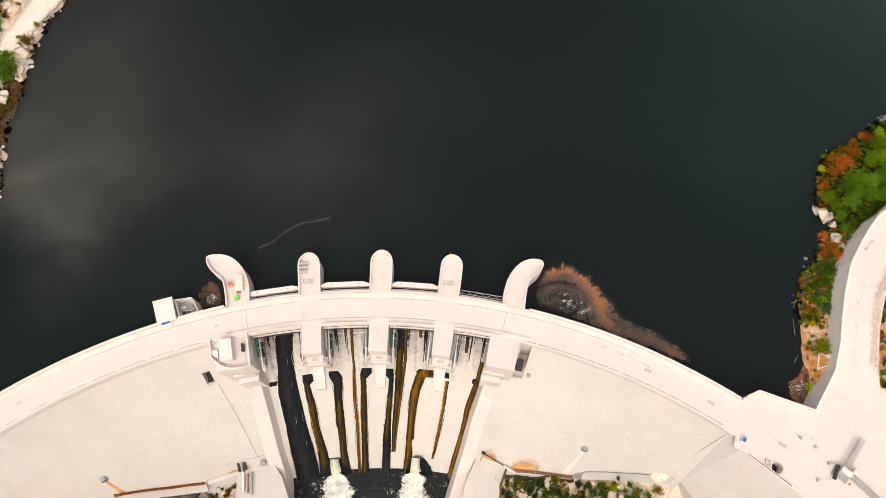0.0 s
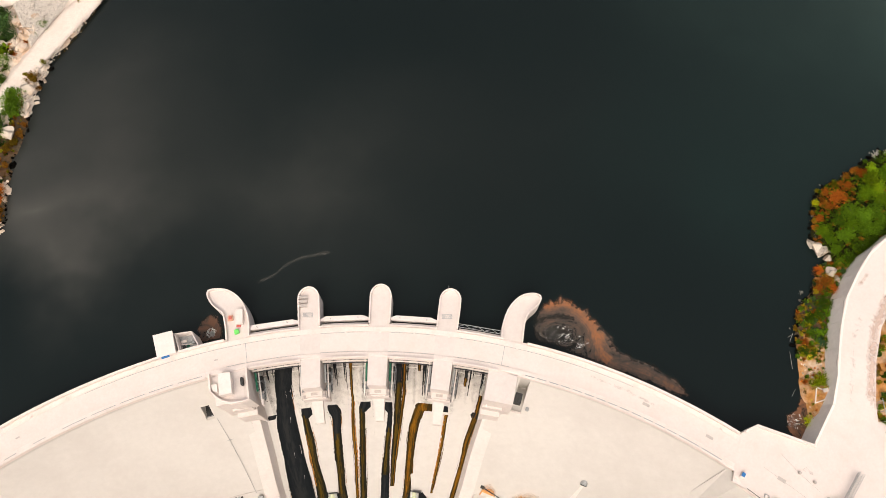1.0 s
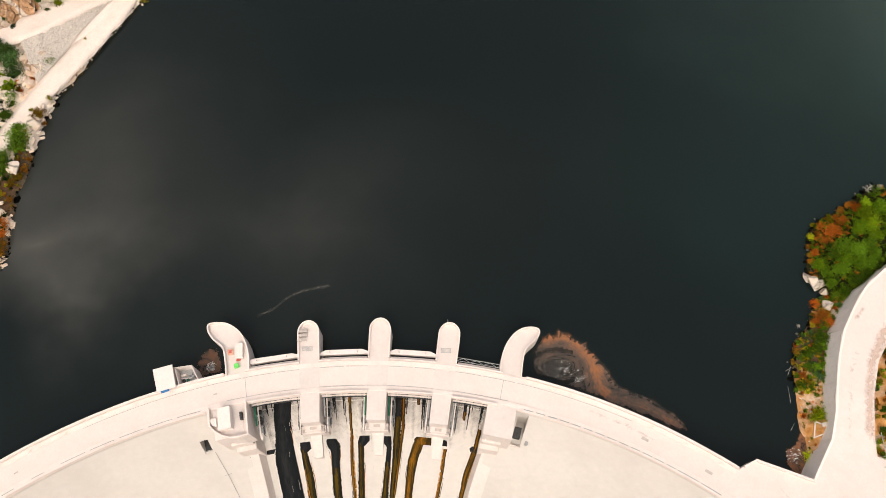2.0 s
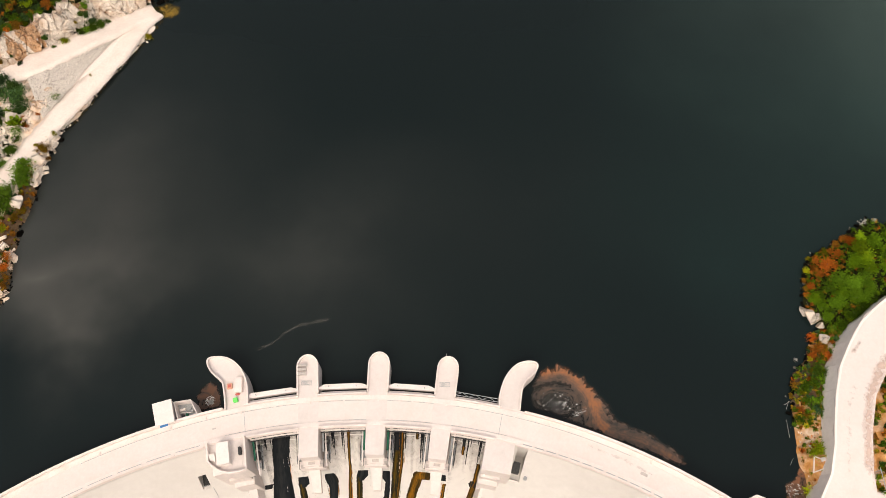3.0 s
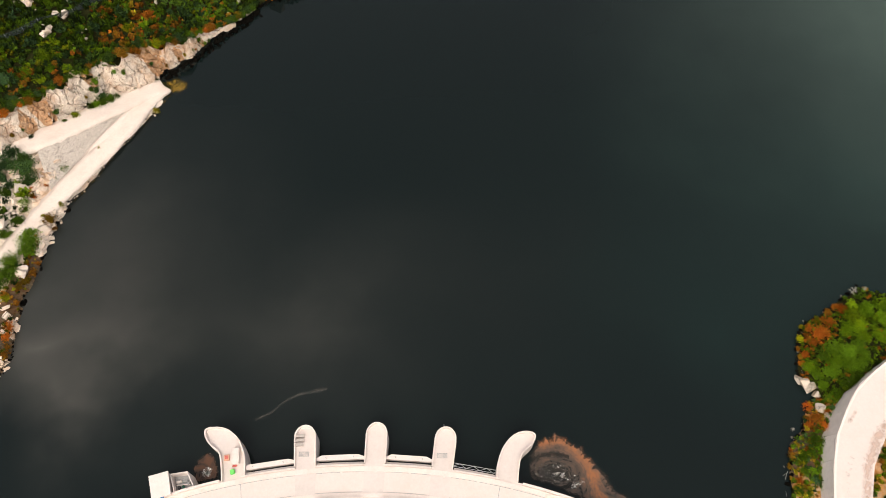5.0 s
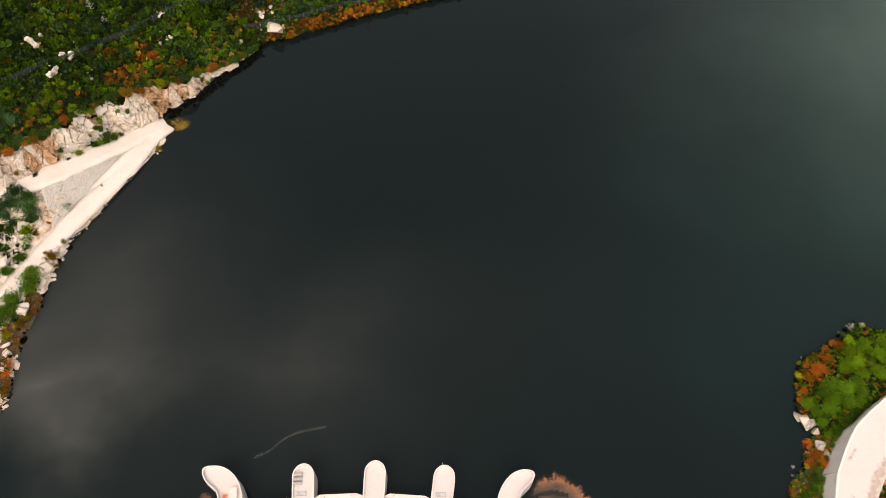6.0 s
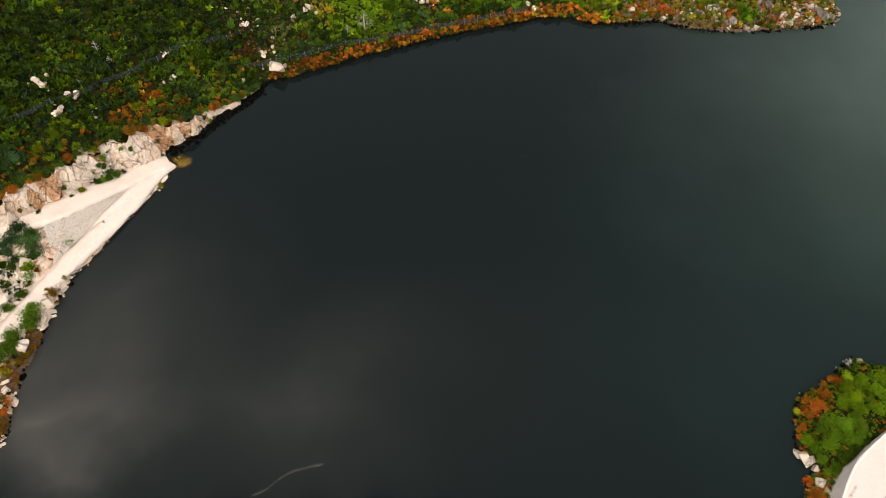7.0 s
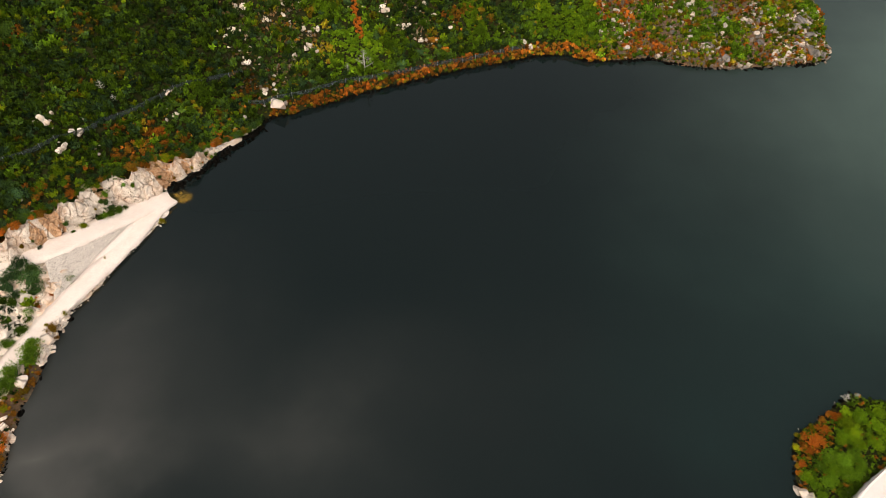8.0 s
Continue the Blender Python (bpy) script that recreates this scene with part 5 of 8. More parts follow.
part("terrace_edge_wall", ring_wall([(57.0, 11.2), (57.7, 9.5), (58.6, 8.9), (66.8, 2.4), (69.5, 0.3), (79, -14)], 0.5, 3.2, 4.8), PARAPET, pavement)
part("edge_cable", rod((59.0, 8.9, 4.85), (66.5, 2.9, 4.85), 0.07, sides=6), DARK, pavement)
shaft = part("vent_shaft", bmesh.new(), CONCRETE, pavement, "round open concrete shaft")
bm = bmesh.new()
for r0, r1 in ((1.35, 1.1),):
    n = 28
    rings = []
    for r, z in ((r0, 4.4), (r0, 4.78), (r1, 4.78), (r1, 1.5)):
        rings.append([bm.verts.new((64.3 + r * math.cos(2 * math.pi * i / n), 6.2 + r * math.sin(2 * math.pi * i / n), z)) for i in range(n)])
    for u, v in zip(rings, rings[1:]):
        for i in range(n):
            bm.faces.new((u[i], u[(i + 1) % n], v[(i + 1) % n], v[i]))
bmesh.ops.recalc_face_normals(bm, faces=bm.faces)
bm.to_mesh(shaft.data)
bm.free()
bm = bmesh.new()
bmesh.ops.create_circle(bm, cap_ends=True, segments=28, radius=1.09, matrix=Matrix.Translation((64.3, 6.2, 1.9)))
part("shaft_floor", bm, DARK, shaft, "dark depth of the shaft")
part("hatch_frame", ring_wall([(62.0, 7.0), (62.9, 6.6), (63.1, 7.6), (62.3, 8.0)], 0.15, DECK_Z, DECK_Z + 0.25, closed=True), STEEL, pavement)
part("manhole", box(pose(66.1, 10.5, DECK_Z, 0, 0, -33), 1.7, 0.7, 0.03), PALE_STEEL, pavement)
sign = thing("sign_panel", "small blue and white panel box beside the terrace edge", "sign")
part("post", box(pose(58.5, 11.3, DECK_Z, 0, 0, -35), 0.8, 1.1, 0.8, bevel=0.05), WHITE, sign)
part("panel", box(pose(58.5, 11.4, DECK_Z + 0.8, 0, 0, -35), 0.7, 0.8, 0.1), BLUE, sign, "blue panel")
# kerbs, posts and cables across the terrace
for p, q in (((63.0, 12.9), (85, -4.5)), ((66.8, 15.5), (69.7, 11.8)), ((69.7, 11.8), (74.3, 7.0)), ((71.6, 4.0), (81, -6.0)), ((67, 3.2), (76, -7))):
    part("kerb", rod((*p, DECK_Z + 0.005), (*q, DECK_Z + 0.005), 0.03, sides=6), PALE_STEEL, pavement)
for x, y in ((69.7, 11.8), (74.3, 7.0), (71.6, 4.0), (72.3, 10.0)):
    part("cable_post", box(pose(x, y, DECK_Z, 0, 0, 40), 0.5, 0.5, 0.7, bevel=0.08), PALE_STEEL, pavement)


def truss(parent, p, q, width, mat, bays=8):
    """A square lattice boom from p to q."""
    p, q = Vector(p), Vector(q)
    ax = (q - p).normalized()
    s = ax.cross(Vector((0, 0, 1))).normalized() * width / 2
    u = Vector((0, 0, width / 2))
    bm = bmesh.new()
    corners = (s + u, s - u, -s - u, -s + u)
    for c in corners:
        rod(p + c, q + c, 0.05, bm, 5)
    for i in range(bays):
        a, b = p.lerp(q, i / bays), p.lerp(q, (i + 1) / bays)
        for k in range(4):
            c, d = corners[k], corners[(k + 1) % 4]
            rod(a + c, b + d, 0.035, bm, 4)
            rod(a + c, a + d, 0.035, bm, 4)
    return part("lattice_boom", bm, mat, parent)


mast = thing("lattice_mast", "folded steel lattice mast on a frame with black cable coils", "mast")
truss(mast, (77.2, 6.3, 5.6), (81.2, 11.6, 5.9), 0.9, STEEL, 9)
truss(mast, (78.0, 4.6, 5.4), (84.5, -2.2, 5.4), 0.9, STEEL, 10)
part("base_frame", box(pose(76.3, 5.1, DECK_Z, 0, 0, 50), 2.2, 3.0, 0.5, bevel=0.06), STEEL, mast)
part("winch_box", box(pose(77.0, 5.4, DECK_Z + 0.5, 0, 0, 50), 1.1, 2.2, 0.9, bevel=0.08), WHITE, mast, "white winch housing")
for i in range(6):
    c = Vector((74.6, 4.3, DECK_Z + 0.75)).lerp(Vector((75.7, 6.5, DECK_Z + 0.75)), i / 5)
    part("cable_coil", rod(c + Vector((-0.28, 0.12, 0)), c + Vector((0.28, -0.12, 0)), 0.26, sides=10), DARK, mast, "black cable coil")
part("counterweight", box(pose(78.9, 5.2, DECK_Z, 0, 0, 50), 0.8, 1.2, 1.1, bevel=0.06), WHITE, mast)
for p, q in (((74.4, 7.0, 5.3), (77.0, 6.6, 5.6)), ((71.7, 4.1, 5.3), (75.0, 4.2, 5.3))):
    part("stay", rod(p, q, 0.06, sides=6), STEEL, mast)
part("red_hook", box(pose(77.6, 3.2, DECK_Z, 0, 0, 20), 0.4, 0.3, 0.3, bevel=0.04), RED, mast)

# retaining wall along the access road, panel by panel
wall = tagged(new("wall_bank"), "pale concrete retaining wall of the access road", "wall", kind="structure")
pts = [Vector(p) for p in WALL_TOP]
joint = along([p.to_3d() for p in pts], 6.0) + [pts[-1].to_3d()]
for p, q in zip(joint, joint[1:]):
    p, q = p.xy, q.xy
    t = (q - p).normalized()
    n = Vector((-t.y, t.x))
    p, q = p + t * 0.008, q - t * 0.008
    bm = bmesh.new()
    v = []
    for c in (p, q):
        z = terrace_z(c.y)
        foot = 1.0 + 0.9 * math.exp(-((c.y - 51) / 9) ** 2)
        v.append([bm.verts.new((*(c - n * o), zz)) for o, zz in ((foot, -0.8), (0.0, z + 0.25), (-0.45, z + 0.25), (-0.45, z - 0.5), (-2.6, -0.8))])
    for j in range(5):
        bm.faces.new((v[0][j], v[0][(j + 1) % 5], v[1][(j + 1) % 5], v[1][j]))
    bm.faces.new(v[0])
    bm.faces.new(v[1][::-1])
    part("wall_panel", bm, BANK_WALL, wall)


def bank_z(x, y):
    """The soil of the bank: near the dam it rises to the road and covers the wall."""
    off = float(line_distance(np.array([x]), np.array([y]), WALL_TOP)[0][0])
    heap = (terrace_z(y) + 0.1 - 0.85 * off) * (1 - float(smooth(np.array(y), 27.5, 31.0)))
    return max(min(gz(x, y), 3.0), min(heap, gz(x, y) * 2.6) if gz(x, y) > 0 else -9)


sbm = bmesh.new()
cells = {}
for i in range(46):
    for j in range(64):
        x, y = 69 + i * 0.6, 17 + j * 0.6
        behind = inside(np.array([x]), np.array([y]), WALL_TOP + [(73, -10), (400, -60), (400, 76)])[0]
        cells[i, j] = sbm.verts.new((x, y, (0.6 if behind else bank_z(x, y)) + 0.16 + 0.16 * noise.noise((x, y, 0)) + 0.34 * noise.noise((x * 0.35, y * 0.35, 3.0))))
for (i, j), v in list(cells.items()):
    ring = [cells.get(k) for k in ((i, j), (i + 1, j), (i + 1, j + 1), (i, j + 1))]
    if all(ring):
        sbm.faces.new(ring).material_index = int(ring[0].co.y > 39.5 + 1.5 * math.sin(ring[0].co.x * 1.7) and (ring[0].co.y < 52 or ring[0].co.y > 60))
bank_soil = part("ground", sbm, BANK_SOIL, smooth=True)
bank_soil.data.materials.append(RUST_SOIL)
tagged(bank_soil, "tan and rust soil of the lake bank", "ground", kind="structure")
for x, y, size, turn in ((79.0, 28.2, 0.8, 12), (79.4, 26.4, 0.7, -20), (78.4, 24.2, 0.6, 30), (78.2, 31.4, 0.6, 5)):
    slab = part("broken_slab", box(pose(x, y, bank_z(x, y) + 0.12, 7, -5, turn), size * 1.4, size, 0.3, bevel=0.06), WEATHERED)
    tagged(slab, "broken pale concrete slab lying at the wall's foot", "slab", "broken slabs")
tagged(part("drain_pipe", rod((82.0, 37.8, 1.6), (80.6, 30.8, 1.6), 0.12, sides=8), WHITE), "thin white pipe along the foot of the bank wall", "pipe")
bm = bmesh.new()
for (xa, ya), (xb, yb) in (((77.7, 29.0), (79.6, 27.7)), ((77.1, 25.8), (79.0, 26.4)), ((77.2, 25.8), (77.8, 29.1))):
    rod((xa, ya, bank_z(xa, ya) + 0.4), (xb, yb, bank_z(xb, yb) + 0.4), 0.14, bm, 8)
tagged(part("timber_frame", bm, GRAVEL), "pale timber poles lying on the bank", "timber")
rail = thing("guard_rail", "grey steel guard rail beside the access road", "rail")
for k in range(4):
    y = 19.5 + k * 2.0
    x = 88.3 + max(0, y - 26) * 0.28
    part("post", rod((x, y, 4.6), (x, y, 6.6), 0.06, sides=6), STEEL, rail)
part("beam", rod((88.3, 19.5, 6.4), (88.3, 26, 6.5), 0.08, sides=6), STEEL, rail)
tank = thing("plastic_tank", "bright cyan plastic tank beside the road", "tank")
part("tank_body", box(pose(90.4, 20.4, ground_height(90.4, 20.4) - 0.1, 0, 0, 10), 1.2, 1.4, 1.1, bevel=0.15), CYAN, tank)
part("cap", rod((90.4, 20.4, 6.3), (90.4, 20.4, 6.55), 0.2, sides=10), DARK, tank)

# ---- intake tower beside the left hooked pier ----
tower = thing("intake_tower", "white box-like intake tower with an open equipment pit", "tower")
TB = [(-60.0, 38.8), (-56.4, 39.8), (-54.9, 35.4), (-58.4, 34.4)]
part("tower_body", prism(TB, -12, 6.2), CONCRETE, tower)
part("roof_slab", prism([(-60.15, 38.9), (-56.3, 40.0), (-54.8, 35.3), (-58.5, 34.25)], 6.2, 6.5), WHITE, tower, "flat white roof slab")
PIT = [(-55.9, 39.5), (-52.7, 39.9), (-50.9, 37.2), (-54.4, 35.9)]
part("pit_floor", prism(PIT, -12, 3.2), STEEL, tower, "grey floor of the open equipment pit")
part("pit_wall", ring_wall(PIT[::-1], -0.3, -12, 5.5, closed=True), CONCRETE, tower)
for x, y, z, sx, sy, sz, mat in ((-54.6, 38.4, 3.2, 1.2, 0.5, 0.5, WHITE), (-53.2, 38.6, 3.2, 0.9, 0.5, 0.6, STEEL), (-54.2, 37.1, 3.2, 0.5, 0.7, 1.0, DARK), (-53.4, 37.2, 3.2, 0.45, 1.0, 0.6, GREEN), (-52.4, 38.1, 3.2, 0.5, 0.5, 0.9, STEEL), (-54.9, 36.7, 3.2, 0.5, 0.9, 1.4, WHITE)):
    part("pump", box(pose(x, y, z, 0, 0, 15), sx, sy, sz, bevel=0.06), mat, tower)
part("pit_pipe", rod((-55.0, 37.7, 3.6), (-52.2, 37.9, 3.6), 0.12, sides=8), WHITE, tower)
part("pit_ladder", rod((-55.3, 36.4, 3.3), (-55.0, 36.0, 6.2), 0.07, sides=6), STEEL, tower)
tarp = part("tarpaulin", box(pose(-57.1, 34.7, 5.75, 6, -4, 18), 1.7, 0.8, 0.12, bevel=0.04), BLUE, None, "folded blue tarpaulin on the dam parapet")
tagged(tarp, "folded blue tarpaulin on the dam parapet", "tarpaulin")

# ---- loose things on the piers ----
TOP = DECK_Z + 0.05
pallet = thing("pallet_crate", "weathered orange wooden crate on the end pier", "crate")
part("crate_base", box(pose(-44.9, 43.1, TOP, 0, 0, 8), 1.1, 1.2, 0.5, bevel=0.04), ORANGE, pallet)
part("lid", box(pose(-44.9, 43.1, TOP + 0.5, 0, 0, 8), 0.6, 0.65, 0.12), RED, pallet, "dark red lid")
cabin = thing("site_box", "low white site box on the end pier", "box")
part("box_body", box(pose(-42.9, 43.3, TOP, 0, 0, 6), 1.5, 3.3, 1.1, bevel=0.06), WHITE, cabin)
part("lid", box(pose(-42.9, 43.3, TOP + 1.1, 0, 0, 6), 1.35, 3.1, 0.08), PARAPET, cabin)
bag = part("red_bag", box(pose(-43.0, 41.4, TOP, 0, 0, 5), 1.0, 0.45, 0.4, bevel=0.12), RED)
tagged(bag, "small red bag on the end pier", "bag")
bin_ = part("lime_bin", box(pose(-43.2, 40.1, TOP, 0, 0, 18), 0.95, 0.95, 0.8, bevel=0.1), LIME)
tagged(bin_, "bright lime green plastic bin", "bin")
crate = None
for k in range(3):
    m = pose(-29.8, 47.7 - 0.95 * k, TOP, 0, 0, 2)
    if crate is None:
        crate = thing("steel_crate", "long grey steel crate on a spillway pier", "crate", "crates on the pier", place=m)
        part("crate_body", box(Matrix(), 1.9, 0.55, 0.55, bevel=0.03), PALE_STEEL, crate)
        part("lid", box(pose(0, 0, 0.55), 2.0, 0.62, 0.07), PALE_STEEL, crate)
    else:
        copy_thing(crate, m)
for x, y in ((-28.6, 43.9), (1.0, 43.5)):
    grate = thing("floor_grating", "pale steel floor grating set in a spillway pier", "grating", "pier gratings", place=pose(x, y, TOP))
    part("grate_frame", ring_wall([(-1.1, -0.5), (1.1, -0.5), (1.1, 0.5), (-1.1, 0.5)], 0.08, 0, 0.05, closed=True), STEEL, grate)
    for i in range(9):
        part("slat", box(pose(-0.96 + i * 0.24, 0, 0), 0.09, 0.84, 0.04), STEEL, grate)
post = part("marker_post", rod((1.4, 49.6, TOP), (1.4, 49.6, 7.0), 0.05, sides=6), STEEL)
tagged(post, "thin steel marker post on a pier nose", "post")

# ---- rocks ----
def hull(seed, n=14, flat=0.75):
    """A block of broken granite: verts and faces about one metre in radius."""
    rng = random.Random(seed)
    bm = bmesh.new()
    for _ in range(n):
        v = Vector((rng.gauss(0, 1), rng.gauss(0, 1), rng.gauss(0, 1))).normalized() * rng.uniform(0.8, 1.05)
        bm.verts.new((v.x, v.y * rng.uniform(0.8, 1.0), v.z * flat))
    out = bmesh.ops.convex_hull(bm, input=bm.verts)
    junk = [g for g in out["geom_interior"] if isinstance(g, bmesh.types.BMVert)]
    if junk:
        bmesh.ops.delete(bm, geom=junk, context="VERTS")
    bmesh.ops.recalc_face_normals(bm, faces=bm.faces)
    bm.verts.index_update()
    v, f = np.array([p.co[:] for p in bm.verts]), np.array([[q.index for q in face.verts] for face in bm.faces])
    bm.free()
    return v, f


HULLS = [hull(k, 12 + k % 6) for k in range(14)]
ROCK_MESH = {}


def rock_mesh(k, mat):
    """One shared mesh for each shape and stone."""
    if (k, mat.name) not in ROCK_MESH:
        me = bpy.data.meshes.new("rock")
        me.from_pydata(HULLS[k][0].tolist(), [], HULLS[k][1].tolist())
        me.materials.append(mat)
        ROCK_MESH[k, mat.name] = me
    return ROCK_MESH[k, mat.name]


def rock_at(name, p, size, rng, mat, parent=None, tall=1.0):
    ob = new(name, rock_mesh(rng.randrange(14), mat))
    ob.matrix_world = Matrix.LocRotScale(p, Euler((rng.uniform(-0.4, 0.4), rng.uniform(-0.4, 0.4), rng.uniform(0, 6.28))), (size * rng.uniform(0.8, 1.25), size * rng.uniform(0.8, 1.2), size * tall * rng.uniform(0.8, 1.2)))
    if parent is not None:
        ob.parent = parent
    return ob


def rubble(name, places, mat, label, seed):
    """Many stones joined into one mesh: places of (x, y, z, size)."""
    rng = random.Random(seed)
    vs, fs, base = [], [], 0
    for x, y, z, size in places:
        v, f = HULLS[rng.randrange(14)]
        turn = np.array(Euler((rng.uniform(-0.5, 0.5), rng.uniform(-0.5, 0.5), rng.uniform(0, 6.28))).to_matrix())
        s = np.array([rng.uniform(0.7, 1.3), rng.uniform(0.7, 1.3), rng.uniform(0.7, 1.1)]) * size
        vs.append((v * s) @ turn.T + np.array([x, y, z]))
        fs.append(f + base)
        base += len(v)
    me = bpy.data.meshes.new(name)
    me.from_pydata(np.concatenate(vs).tolist(), [], np.concatenate(fs).tolist())
    me.materials.append(mat)
    return tagged(new(name, me), label, "rocks", kind="stuff")


rng = random.Random(31)
# the rock face over the high road and on along the water: place, foot and height
CLIFF = [(-146, 106.5, 12.0, 3.5), (-131, 117.5, 9.3, 5.5), (-118.5, 126.4, 7.4, 6.5), (-110.5, 134.6, 6.2, 7.4), (-102.6, 144.2, 4.5, 7.8), (-95.4, 151.2, 2.7, 8.8), (-87.6, 157.4, 0.9, 9.2), (-84.2, 161.2, -0.1, 8.6), (-80.2, 166.4, -0.2, 6.6), (-75.4, 172.0, -0.2, 4.6), (-71.6, 177.2, -0.2, 3.2), (-66.0, 183.6, -0.2, 1.8), (-60.2, 191.2, -0.2, 1.2)]


def blocks(u, h, r, wide, tall, count_u, count_h):
    """Broken blocks over a face: for each place how far its block stands out, and the closeness of a crack."""
    n = int(count_u * count_h / (wide * tall * 0.9))
    su, sv = r.uniform(-2, count_u + 2, n), r.uniform(-1.5, count_h + 1, n)
    push, lu, lv = r.uniform(-1, 1, n), r.normal(0, 0.13, n), r.normal(0.0, 0.16, n)
    lean = 0.28
    du, dv = (u[:, None] - su) / wide, (h[:, None] - sv) / tall
    d = np.maximum(np.abs(du + lean * dv), np.abs(dv - lean * du))
    two = np.argpartition(d, 1, axis=1)[:, :2]
    near = np.take_along_axis(d, two, 1)
    k = np.where(near[:, 0] <= near[:, 1], two[:, 0], two[:, 1])
    gap = np.abs(near[:, 0] - near[:, 1])
    return push[k], lu[k] * (u - su[k]) + lv[k] * (h - sv[k]), gap


def rock_sheet(name, line, seed, mat, label, step=0.21, nrow=58):
    """A fractured rock face along a plan line, broken into slabs and smaller blocks, its top running back into the slope."""
    r = np.random.default_rng(seed)
    pts = along(line, step)
    cols = len(pts)
    tang = [(pts[min(i + 9, cols - 1)] - pts[max(i - 9, 0)]).xy.normalized() for i in range(cols)]
    u = np.arange(cols) * step
    hs = np.array([p.w for p in pts]) * (0.96 + 0.08 * np.sin(u * 0.31 + 1) + 0.12 * np.sin(u * 0.83 + 1))
    broad = np.sin(u * 0.8) * 0.35 + np.sin(u * 0.33 + 2) * 0.6
    verts = []
    sets = [np.random.default_rng(seed + q) for q in (1, 2)]
    levels = np.linspace(-0.2, 1.4, nrow)
    uu, vv = np.meshgrid(u, levels)
    hh = np.minimum(vv, 1.0) * hs[None, :] + np.maximum(vv - 1, 0) * 3.0
    flat_u, flat_h = uu.ravel(), hh.ravel()
    warp_u = flat_u + 0.4 * np.sin(flat_h * 0.55 + 1.7 * np.sin(flat_u * 0.31))
    warp_h = flat_h + 0.5 * np.sin(flat_u * 0.62) + 0.9 * np.sin(flat_u * 0.23)
    p1, t1, g1 = blocks(warp_u, warp_h, sets[0], 2.7, 2.3, u[-1], 11.0)
    soft_crack = 0.25 + 0.75 * (np.sin(flat_u * 0.45 + 2) * np.sin(flat_h * 0.7 + flat_u * 0.2) > -0.2)
    p2, t2, g2 = blocks(flat_u, flat_h, sets[1], 1.1, 0.8, u[-1], 11.0)
    out = 0.75 * p1 + 0.4 * t1 + 0.14 * p2 + 0.06 * t2 - 1.5 * soft_crack * np.clip(1 - g1 / 0.075, 0, 1) - 0.22 * np.clip(1 - g2 / 0.12, 0, 1)
    out = out.reshape(uu.shape) + broad[None, :] + r.normal(0, 0.008, uu.shape)
    out *= np.clip(hs / 4.0, 0.35, 1)[None, :]
    for j in range(nrow):
        v = levels[j]
        for i in range(cols):
            t, h = tang[i], hs[i]
            lean = 0.5 * h * max(min(v, 1.0), 0) ** 1.4 - out[j, i] + max(v - 1, 0) * 6.0
            q = pts[i].xy + Vector((-t.y, t.x)) * lean
            z = pts[i].z + h * min(v, 1.0) + 0.22 * out[j, i]
            if v > 1.0:
                w = (v - 1) / 0.4
                z = z * (1 - w) + (gz(q.x, q.y) - 0.4) * w
            verts.append((q.x, q.y, z))
    faces = [(j * cols + i, j * cols + i + 1, (j + 1) * cols + i + 1, (j + 1) * cols + i) for j in range(nrow - 1) for i in range(cols - 1)]
    ob = raw(name, verts, faces, mat)
    ob.data.materials.append(ROCK_RUST)
    x, y, z = np.array(verts).T
    stained = near_any(x, y, RUSTY_ROCK) + 0.35 * waves(x, y, 5.0, 71) + 0.18 * p1.reshape(uu.shape).ravel() > 0.48
    ob.data.polygons.foreach_set("material_index", stained[np.array(faces)[:, 0]].astype(np.int32))
    return tagged(ob, label, "rock face", kind="structure")


def near_any(x, y, places, grow=1.0):
    out = np.zeros(len(x))
    for a, b, r in places:
        out = np.maximum(out, np.exp(-((x - a) ** 2 + (y - b) ** 2) / (r * grow) ** 2))
    return out


RUSTY_ROCK = [(-86.5, 162.5, 3.4), (-84.0, 162.5, 2.4), (-90.0, 162.0, 2.6), (-74.0, 173.8, 2.0), (-93.5, 158.5, 1.8), (-110.5, 138.0, 2.6), (-113.6, 133.4, 2.0), (-100.5, 149.8, 1.6), (-80.5, 167.6, 1.4)]


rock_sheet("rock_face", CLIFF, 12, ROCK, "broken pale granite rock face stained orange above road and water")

ROCK_PALE = material("weathered_granite", (0.30, 0.26, 0.21), (0.62, 0.54, 0.46), 0.9, 0.9, 0.8, 2.5, stain=(0.34, 0.20, 0.09), stain_scale=0.4, stain_amount=0.6, island=0.3, each=0.2, cracks=(0.6, 0.06, 0.4))
